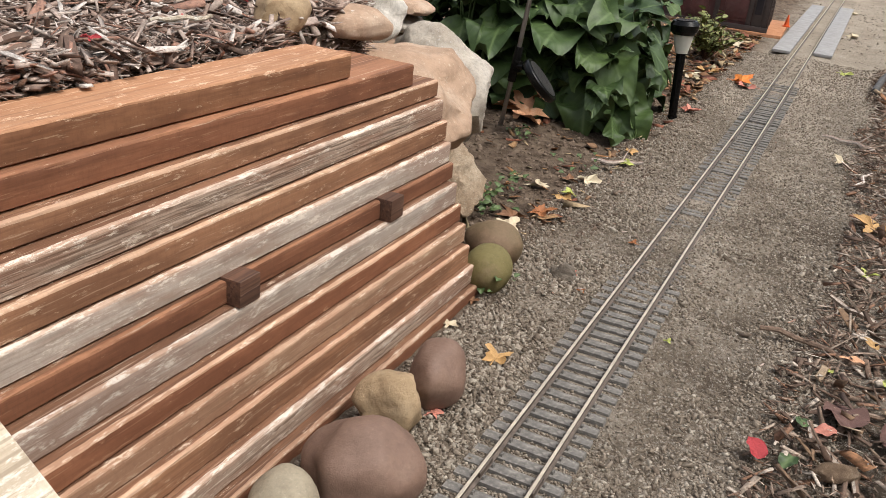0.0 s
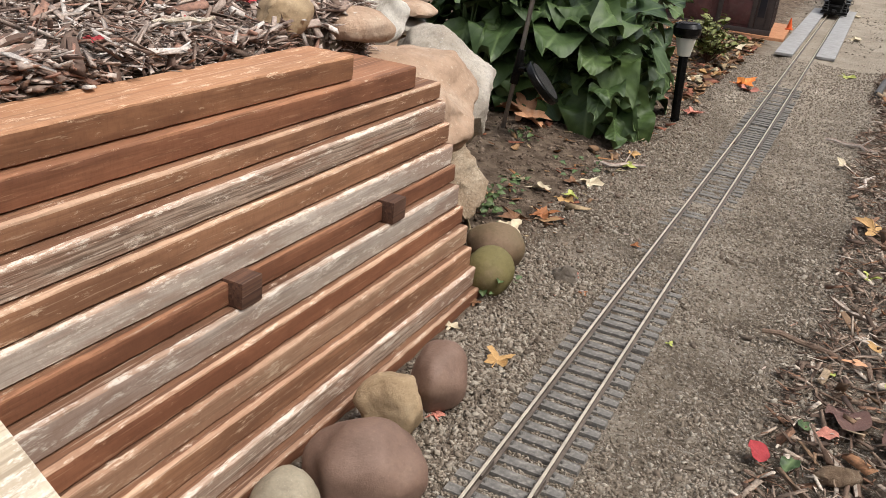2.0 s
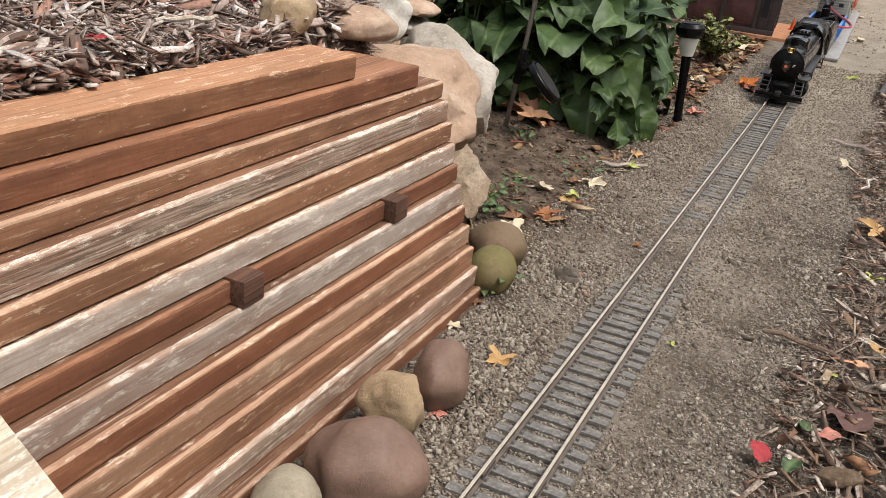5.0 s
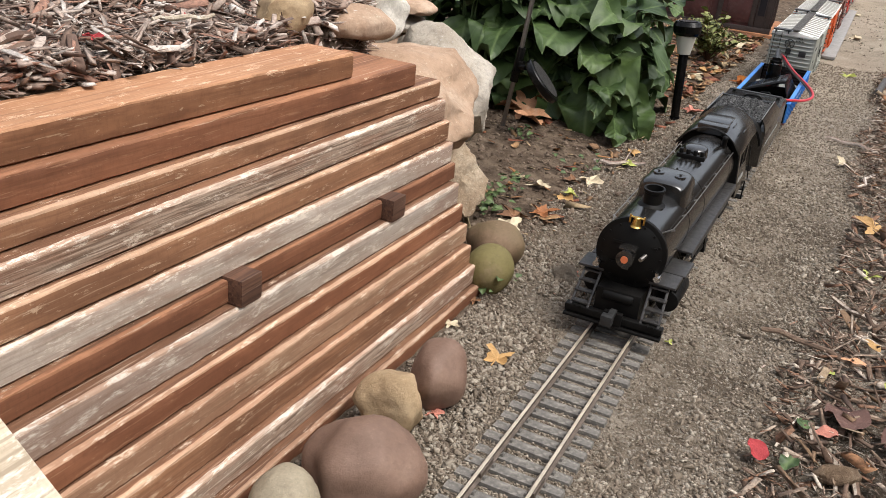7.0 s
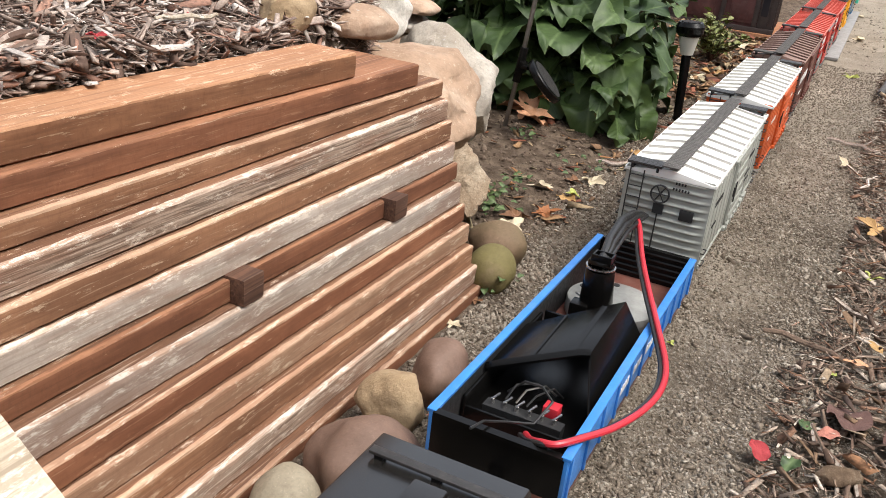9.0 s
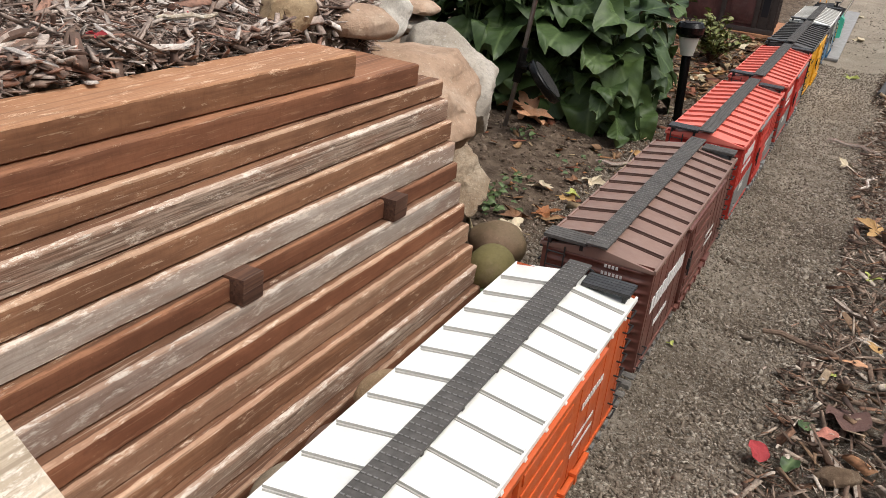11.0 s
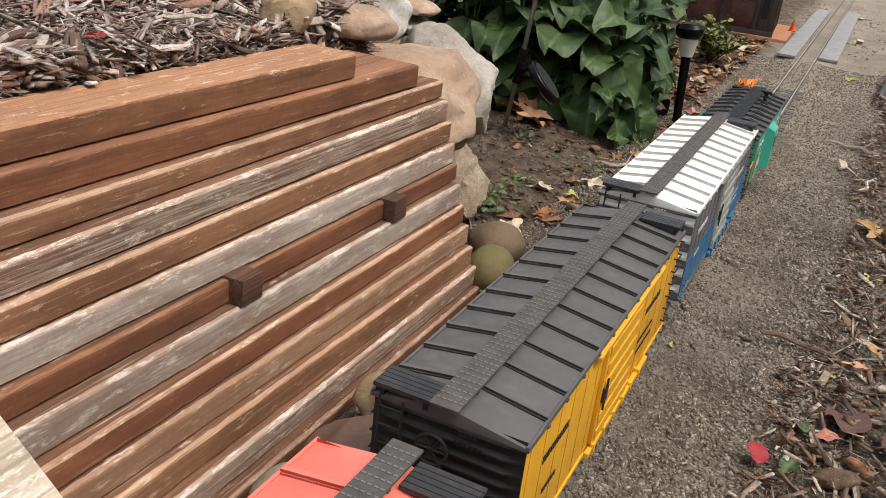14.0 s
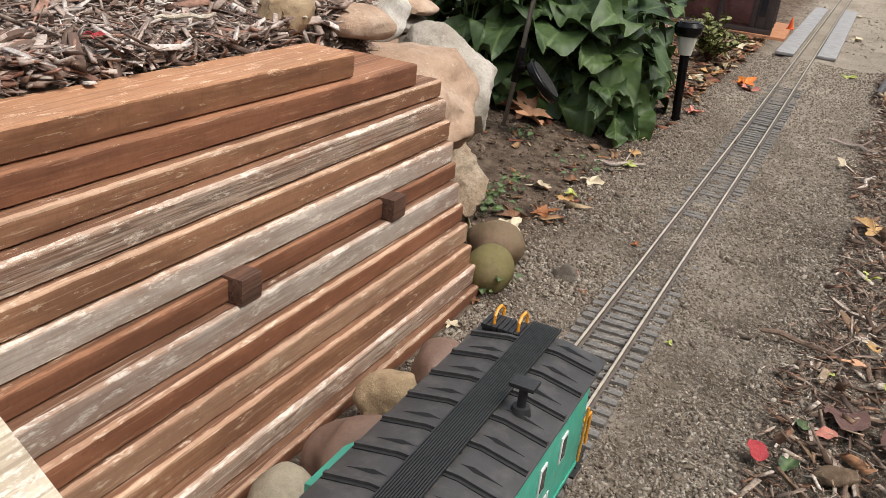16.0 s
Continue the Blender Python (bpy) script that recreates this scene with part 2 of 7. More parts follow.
PURPLE_S = stone("purple_cobble", (0.15, 0.092, 0.066), (0.2, 0.125, 0.092), (0.25, 0.165, 0.12), 22.0, 0.0005, 0.55, 0.25)
TAN_S = stone("tan_rock", (0.29, 0.2, 0.115), (0.39, 0.28, 0.165), (0.47, 0.36, 0.23), 24.0, 0.001, 0.8, 0.3)
GREEN_S = stone("grey_green_cobble", (0.25, 0.21, 0.15), (0.33, 0.28, 0.2), (0.38, 0.34, 0.26), 26.0, 0.0005, 0.65, 0.3)
MOSS_S = stone("mossy_cobble", (0.13, 0.11, 0.04), (0.17, 0.14, 0.055), (0.2, 0.14, 0.085), 18.0, 0.0006, 0.75, 0.3)
MOSS_B = stone("mossy_brown_cobble", (0.13, 0.1, 0.05), (0.19, 0.125, 0.075), (0.24, 0.155, 0.105), 16.0, 0.0006, 0.7, 0.3)
GRAVEL = bits("gravel_stones", [(0.19, 0.152, 0.114), (0.27, 0.228, 0.18), (0.13, 0.1, 0.073), (0.33, 0.282, 0.222), (0.22, 0.178, 0.135), (0.38, 0.335, 0.27),
                               (0.155, 0.12, 0.09), (0.24, 0.195, 0.15)], dirt=0.35)
GRIT = bits("soil_crumbs", [(0.19, 0.152, 0.114), (0.24, 0.195, 0.148), (0.16, 0.127, 0.095), (0.28, 0.233, 0.182), (0.22, 0.178, 0.135), (0.34, 0.29, 0.235), (0.18, 0.144, 0.108)], relief=0.0002, dirt=0.15)
CLODS = bits("garden_soil_clods", [(0.13, 0.092, 0.066), (0.18, 0.13, 0.095), (0.1, 0.07, 0.05), (0.22, 0.165, 0.122), (0.15, 0.108, 0.078)], relief=0.0008, dirt=0.4)
CHIPS = bits("mulch_chips", [(0.27, 0.19, 0.15), (0.46, 0.36, 0.3), (0.15, 0.095, 0.072), (0.58, 0.48, 0.41), (0.34, 0.245, 0.195), (0.7, 0.62, 0.55),
                             (0.2, 0.135, 0.102), (0.5, 0.39, 0.325), (0.38, 0.21, 0.15)], fine=300.0)
DARK_CHIPS = bits("dark_mulch_chips", [(0.183, 0.122, 0.088), (0.293, 0.213, 0.159), (0.11, 0.071, 0.051), (0.244, 0.171, 0.122), (0.415, 0.329, 0.256), (0.134, 0.09, 0.065), (0.329, 0.244, 0.183),
                                       (0.61, 0.512, 0.415), (0.207, 0.137, 0.098), (0.268, 0.146, 0.091)], fine=300.0)
WHITE_S = stone("whitish_boulder", (0.6, 0.54, 0.44), (0.73, 0.68, 0.6), (0.8, 0.77, 0.7), 16.0, 0.003, 0.85, 0.35)
DRY_L = bits("dry_path_leaves", [(0.2, 0.13, 0.085), (0.3, 0.21, 0.14), (0.13, 0.08, 0.055), (0.24, 0.15, 0.09), (0.4, 0.3, 0.2), (0.1, 0.065, 0.05), (0.34, 0.17, 0.085), (0.18, 0.11, 0.075)], relief=0.0004, fine=220.0)
LITTER = bits("leaf_litter", [(0.34, 0.2, 0.1), (0.46, 0.34, 0.2), (0.2, 0.1, 0.05), (0.36, 0.17, 0.07), (0.14, 0.08, 0.05), (0.28, 0.1, 0.06),
                              (0.4, 0.33, 0.2), (0.24, 0.14, 0.08)], relief=0.0004, fine=220.0)
COAL = bits("coal_lumps", [(0.04, 0.039, 0.038), (0.09, 0.088, 0.085), (0.022, 0.022, 0.022), (0.15, 0.147, 0.143), (0.06, 0.058, 0.056)], rough=0.35)
LOCO = plain("black_engine_paint", (0.0125, 0.0115, 0.0105), 0.2, vary=0.15, scale=18, dust=(0.05, 0.045, 0.04), dusty=0.03, spec=1.0, relief=0)
LOCO_D = plain("matt_black_paint", (0.006, 0.0056, 0.0052), 0.5, dust=(0.05, 0.045, 0.04), dusty=0.03, spec=0.15, relief=0.00005)
PLAST = plain("glossy_black_plastic", (0.005, 0.0047, 0.0044), 0.2, spec=0.22, dust=(0.08, 0.08, 0.08), dusty=0.02)
GREY_B = plain("dusty_black_walkway", (0.03, 0.028, 0.027), 0.42, dust=(0.18, 0.16, 0.14), dusty=0.2)
BRASS = plain("brass", (0.7, 0.45, 0.13), 0.3, 1.0)
CHROME = plain("bright_metal", (0.62, 0.6, 0.58), 0.25, 1.0)
STEEL = plain("dull_steel", (0.33, 0.31, 0.29), 0.4, 1.0)
RAILTOP = plain("worn_rail_head", (0.7, 0.605, 0.47), 0.35, 0.6, 0.2, 40)
RAILSIDE = plain("weathered_brass_rail", (0.13, 0.1, 0.08), 0.55, 0.4, 0.35, 90, dust=(0.25, 0.21, 0.17), dusty=0.35)
TIE = plain("weathered_black_tie", (0.15, 0.138, 0.124), 0.8, vary=0.4, scale=120, dust=(0.36, 0.33, 0.28), dusty=0.8, spec=0.3)
TREAD = plain("worn_tread", (0.17, 0.16, 0.148), 0.6)
WALKWAY = plain("dark_grey_grating", (0.08, 0.073, 0.066), 0.8, dust=(0.2, 0.18, 0.17), dusty=0.3)
WHITE = plain("white_lettering", (0.75, 0.73, 0.7), 0.6, relief=0)
BLACKP = plain("black_car_paint", (0.018, 0.018, 0.018), 0.55)
WHEELM = plain("wheel_metal", (0.12, 0.115, 0.11), 0.4, 0.8)
RUBBER_R = plain("red_wire", (0.55, 0.03, 0.045), 0.35, vary=0.1)
RUBBER_B = plain("black_wire", (0.02, 0.02, 0.02), 0.4)
GREYPL = plain("grey_plastic_disc", (0.3, 0.3, 0.28), 0.5, dust=(0.4, 0.37, 0.33), dusty=0.3)
FROST, _n, _l, _b = nodes_of("frosted_lamp_glass")
_b.inputs["Base Color"].default_value, _b.inputs["Roughness"].default_value = (0.75, 0.72, 0.62, 1), 0.45
_b.inputs["Transmission Weight"].default_value = 0.35
GLOW, _n, _l, _b = nodes_of("headlight_glow")
_b.inputs["Base Color"].default_value = (0.35, 0.09, 0.04, 1)
_b.inputs["Emission Color"].default_value, _b.inputs["Emission Strength"].default_value = (1, 0.25, 0.08, 1), 0.12
PANE, _n, _l, _b = nodes_of("dark_window_glass")
_b.inputs["Base Color"].default_value, _b.inputs["Roughness"].default_value = (0.02, 0.02, 0.025, 1), 0.08


# -- ground: one sheet, with the raised bed behind the wall --
def bed_edge(y):
    return np.where(y < 0.56, -0.30 + 0.028 * np.clip((0.42 - y) / 0.05, 0, 1), -0.30 - (y - 0.56) * 0.6)


def gz(x, y):
    """Height of the ground."""
    x, y = np.asarray(x, float), np.asarray(y, float)
    z = -0.0135 + 0.0022 * vnoise(x, y, 9, 1) + 0.0016 * vnoise(x, y, 31, 2) + 0.0009 * vnoise(x, y, 90, 3)
    open_ = 0.35 + 0.65 * np.clip((np.abs(x) - 0.05) / 0.03, 0, 1)
    z = z + open_ * (0.0016 * np.abs(vnoise(x, y, 45, 21)) + 0.0016 * vnoise(x, y, 110, 22) * (0.6 + 0.4 * vnoise(x, y, 12, 23)) + 0.0008 * vnoise(x, y, 210, 24)) - 0.0008
    near = np.exp(-(x / 0.07) ** 4)
    z = z + near * (0.0045 * np.exp(-((y - 0.85) / 0.22) ** 2) + 0.0045 * np.clip((y - 2.02) / 0.12, 0, 1) * (y < 2.9))
    z = z * np.where(near > 0.4, 0.6, 1) - 0.003 * np.where(near > 0.4, 1, 0)
    z = z + 0.016 * np.exp(-((x + 0.13) / 0.05) ** 2 - ((y - 1.75) / 0.35) ** 2)
    z = z + 0.012 * np.clip((x - 0.17) / 0.1, 0, 1.5) + 0.008 * np.clip((x - 0.2) / 0.1, 0, 1) * vnoise(x, y, 14, 5)
    z = z + 0.02 * np.clip((-x - 0.2) / 0.2, 0, 1) * (y > 0.6)
    z = z - 0.012 * np.exp(-((x - 0.1) / 0.02) ** 2 - ((y - 1.3) / 0.05) ** 2)
    up = np.clip((bed_edge(y) - x) / 0.05, 0, 1) * np.clip((2.3 - y) / 0.5, 0, 1)
    up = up * up * (3 - 2 * up)
    bed = 0.262 + 0.07 * np.clip(bed_edge(y) - x, 0, 1.5) - 0.05 * np.clip(y - 0.5, 0, 3) + 0.008 * vnoise(x, y, 12, 7)
    return z * (1 - up) + bed * up


def axis(parts):
    out = []
    for a, b, n in parts:
        out += list(np.linspace(a, b, n, endpoint=False))
    return np.array(out + [parts[-1][1]])


def soil_material():
    mt, n, l, bs = nodes_of("sandy_gravel_soil")
    a = tex(n, l, 9, detail=8, rough=0.7)
    col = ramp(n, l, a, [(0.34, (0.15, 0.114, 0.082)), (0.45, (0.24, 0.192, 0.143)), (0.55, (0.32, 0.262, 0.2)), (0.67, (0.48, 0.41, 0.33))])
    grit = tex(n, l, 330, detail=4, rough=0.8)
    col = mixc(n, l, ramp(n, l, tex(n, l, 38, detail=7, rough=0.75), [(0.36, (0.65,) * 3), (0.48, (0,) * 3)]), col, (0.13, 0.1, 0.073))
    col = mixc(n, l, ramp(n, l, tex(n, l, 70, detail=6, rough=0.8), [(0.54, (0,) * 3), (0.66, (0.6,) * 3)]), col, (0.37, 0.325, 0.265))
    col = mixc(n, l, ramp(n, l, grit, [(0.34, (0.75,) * 3), (0.5, (0,) * 3)]), col, (0.08, 0.06, 0.044))
    col = mixc(n, l, ramp(n, l, tex(n, l, 240, detail=2), [(0.6, (0,) * 3), (0.68, (0.7,) * 3)]), col, (0.52, 0.48, 0.41))
    wide = tex(n, l, 4.5, (1, 0.8, 1), 6, 0.65)
    col = mixc(n, l, ramp(n, l, wide, [(0.4, (0.8,) * 3), (0.5, (0,) * 3)]), col, (0.1, 0.074, 0.052))
    col = mixc(n, l, ramp(n, l, wide, [(0.52, (0,) * 3), (0.62, (0.55,) * 3)]), col, (0.42, 0.355, 0.28))
    speck = tex(n, l, 150, detail=7, rough=0.9)
    col = mixc(n, l, ramp(n, l, speck, [(0.54, (0,) * 3), (0.59, (0.75,) * 3)]), col, (0.5, 0.45, 0.38))
    col = mixc(n, l, ramp(n, l, speck, [(0.38, (0.75,) * 3), (0.45, (0,) * 3)]), col, (0.085, 0.063, 0.045))
    # paler with rising y, along the far path
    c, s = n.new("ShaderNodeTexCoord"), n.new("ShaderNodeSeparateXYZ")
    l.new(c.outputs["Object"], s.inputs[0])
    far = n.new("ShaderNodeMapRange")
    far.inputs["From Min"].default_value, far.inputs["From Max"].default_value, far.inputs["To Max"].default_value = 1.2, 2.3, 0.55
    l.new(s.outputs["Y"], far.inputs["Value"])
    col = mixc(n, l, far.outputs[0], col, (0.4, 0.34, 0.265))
    # dark garden soil in the planting bed
    c, s = n.new("ShaderNodeTexCoord"), n.new("ShaderNodeSeparateXYZ")
    l.new(c.outputs["Object"], s.inputs[0])
    w = n.new("ShaderNodeMath")
    w.operation = "MULTIPLY_ADD"
    l.new(tex(n, l, 11, detail=5), w.inputs[0])
    w.inputs[1].default_value = 0.16
    l.new(s.outputs["X"], w.inputs[2])
    bedc = ramp(n, l, tex(n, l, 40, detail=6), [(0.35, (0.08, 0.055, 0.038)), (0.65, (0.21, 0.156, 0.112))])
    mr = n.new("ShaderNodeMapRange")
    mr.inputs["From Min"].default_value, mr.inputs["From Max"].default_value = -0.02, -0.1
    l.new(w.outputs[0], mr.inputs["Value"])
    col = mixc(n, l, mr.outputs[0], col, bedc)
    md = n.new("ShaderNodeMapRange")
    md.inputs["From Min"].default_value, md.inputs["From Max"].default_value = 0.36, 0.42
    l.new(w.outputs[0], md.inputs["Value"])
    col = mixc(n, l, md.outputs[0], col, bedc)
    l.new(col, bs.inputs["Base Color"])
    bs.inputs["Roughness"].default_value = 0.95
    bs.inputs["Specular IOR Level"].default_value = 0.15
    bump(n, l, bs, speck, 0.006, 1.0)
    return mt


def build_ground():
    xs = axis([(-60, -4, 14), (-4, -1.0, 20), (-1.0, -0.6, 24), (-0.6, -0.3, 40), (-0.3, 0.3, 170), (0.3, 0.4, 12), (0.4, 1.0, 20), (1, 4, 14), (4, 60, 14)])
    ys = axis([(-60, -6, 12), (-6, -0.4, 40), (-0.4, 0.0, 30), (0.0, 1.5, 430), (1.5, 2.4, 150), (2.4, 5.0, 200), (5, 12, 40), (12, 80, 16)])
    X, Y = np.meshgrid(xs, ys)
    Z = gz(X, Y)
    v = np.stack([X, Y, Z], -1).reshape(-1, 3)
    nx, ny = len(xs), len(ys)
    i = (np.arange(ny - 1)[:, None] * nx + np.arange(nx - 1)[None, :]).ravel()
    f = np.stack([i, i + 1, i + 1 + nx, i + nx], -1)
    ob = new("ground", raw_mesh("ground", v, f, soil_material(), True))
    tagged(ob, "sandy grey-brown gravel ground with dark garden soil", "ground", kind="structure")


build_ground()
ICO_V = np.array([v.co[:] for v in (lambda b: (bmesh.ops.create_icosphere(b, subdivisions=1, radius=1.0), b)[1])(bmesh.new()).verts])
_b = bmesh.new()
bmesh.ops.create_icosphere(_b, subdivisions=1, radius=1.0)
_b.verts.index_update()
ICO_F = np.array([[v.index for v in f.verts] for f in _b.faces])
_b.free()
BOX_V = np.array([(-1, -1, -1), (1, -1, -1), (1, 1, -1), (-1, 1, -1), (-1, -1, 1), (1, -1, 1), (1, 1, 1), (-1, 1, 1)], float)
BOX_F = np.array([(3, 2, 1, 0), (4, 5, 6, 7), (0, 1, 5, 4), (1, 2, 6, 5), (2, 3, 7, 6), (3, 0, 4, 7)])


def scatter(name, pos, size, tilt, mat, label, category, base="ico", jit=0.25, rng=None, taper=0.0, smooth=False):
    """Loose bits as one object: positions, half sizes (n, 3), lean in radians."""
    n = len(pos)
    bv, bf = (ICO_V, ICO_F) if base == "ico" else (BOX_V, BOX_F)
    v = np.repeat(bv[None], n, 0) + rng.uniform(-jit, jit, (n, len(bv), 3))
    if taper:
        end = np.sign(v[:, :, 0:1])
        v[:, :, 1:] *= 1 - taper * rng.uniform(0, 1, (n, 1, 1)) * (end > 0) - taper * rng.uniform(0, 0.6, (n, 1, 1)) * (end < 0)
    v = v * size[:, None, :]
    a, b, c = rng.uniform(0, 2 * np.pi, n), rng.normal(0, 1, n) * tilt, rng.normal(0, 1, n) * tilt

    def rot(w, i, j, t):
        ct, s = np.cos(t)[:, None], np.sin(t)[:, None]
        p, q = w[:, :, i].copy(), w[:, :, j].copy()
        w[:, :, i], w[:, :, j] = p * ct - q * s, p * s + q * ct
    rot(v, 1, 2, b)
    rot(v, 0, 2, c)
    rot(v, 0, 1, a)
    v += pos[:, None, :]
    f = bf[None] + (np.arange(n) * len(bv))[:, None, None]
    ob = new(name, raw_mesh(name, v.reshape(-1, 3), f.reshape(-1, bf.shape[1]), mat, smooth))
    return tagged(ob, label, category, kind="stuff")


def track_x(y):
    """The track's centre line: straight, then a slight bend."""
    return -0.0042 * np.clip(np.asarray(y, float) - 1.5, 0, 20)


TIE_PITCH, TIE_HALF = 0.0196, 0.0435


def build_gravel():
    rng = np.random.default_rng(4)
    sets = []
    # coarse crushed stone beside the wall and track, finer grit elsewhere
    for n, x0, x1, y0, y1, s0, s1, up in ((34000, -0.17, 0.24, 0.02, 0.75, 0.0007, 0.0021, 0.2), (9000, -0.16, -0.03, 0.05, 0.75, 0.0011, 0.0027, 0.3), (9000, -0.045, 0.045, 0.1, 2.1, 0.0007, 0.0015, 0.3),
                                          (700, -0.15, 0.2, 0.05, 0.9, 0.0022, 0.0042, 0.25), (16000, -0.2, 0.24, 0.75, 1.5, 0.0008, 0.0022, 0.15), (4200, -0.17, 0.22, 1.5, 2.7, 0.0008, 0.002, 0.05),
                                          (1200, -0.2, 0.25, 2.7, 4.6, 0.0014, 0.0036, 0.1), (4800, 0.03, 0.24, 0.05, 1.6, 0.001, 0.0026, 0.15), (1800, -0.2, -0.04, 0.6, 1.9, 0.001, 0.0026, 0.15)):
        x, y = rng.uniform(x0, x1, n), rng.uniform(y0, y1, n)
        s = s0 + (s1 - s0) * rng.uniform(0, 1, n) ** 2.2
        t = track_x(y)
        u = (y / TIE_PITCH) % 1
        on_tie = (np.abs(x - t) < 0.045) & ((u < 0.26) | (u > 0.74)) & (y < 2.05) & (np.abs(y - 0.85) > 0.17)
        keep = (np.abs(np.abs(x - t) - 0.0225) > 0.0055) & ~(on_tie & (rng.uniform(0, 1, n) < 0.9)) & (x > -0.155 - 3 * (y > 0.55))
        keep &= ~((np.abs(x - t) < 0.05) & (s > 0.0019))
        keep &= rng.uniform(0, 1, n) < np.where(x > 0.05, 0.5, 0.62) + 0.75 * vnoise(x, y, 9, 11) + 0.5 * vnoise(x, y, 26, 12)
        x, y, s = x[keep], y[keep], s[keep]
        z = gz(x, y) + s * up
        sets.append((np.stack([x, y, z], -1), np.stack([s * rng.uniform(0.8, 1.8, len(s)), s * rng.uniform(0.5, 0.95, len(s)), s * rng.uniform(0.25, 0.6, len(s))], -1)))
    n = 46000
    y = 0.02 + 2.6 * rng.uniform(0, 1, n) ** 1.7
    x = rng.uniform(-0.2, 0.24, n)
    s = (0.0004 + 0.0008 * rng.uniform(0, 1, n) ** 2) * (1 + 0.25 * y)
    keep = (np.abs(np.abs(x - track_x(y)) - 0.0225) > 0.0045) & ((np.abs(x - track_x(y)) > 0.047) | (((y / TIE_PITCH) % 1 > 0.28) & ((y / TIE_PITCH) % 1 < 0.72))) & (x > -0.155 - 3 * (y > 0.55))
    x, y, s = x[keep], y[keep], s[keep]
    scatter("soil_crumbs", np.stack([x, y, gz(x, y) + s * 0.3], -1), np.stack([s * 1.4, s, s * 0.8], -1), 0.8, GRIT, "fine brown soil crumbs and grit on the path", "soil", "box", 0.45, rng)
    pos, size = np.concatenate([a for a, _ in sets]), np.concatenate([b for _, b in sets])
    scatter("gravel", pos, size, 0.6, GRAVEL, "loose grey and tan crushed gravel around the track", "gravel", "box", 0.45, rng)


MULCH_Y, MULCH_X = (0.2, 0.33, 0.475, 0.6, 0.725, 1.08, 1.66, 2.6), (0.188, 0.188, 0.19, 0.206, 0.22, 0.222, 0.214, 0.205)


def mulch_edge(y):
    """Where the gravel path gives way to mulch."""
    return np.interp(y, MULCH_Y, MULCH_X)


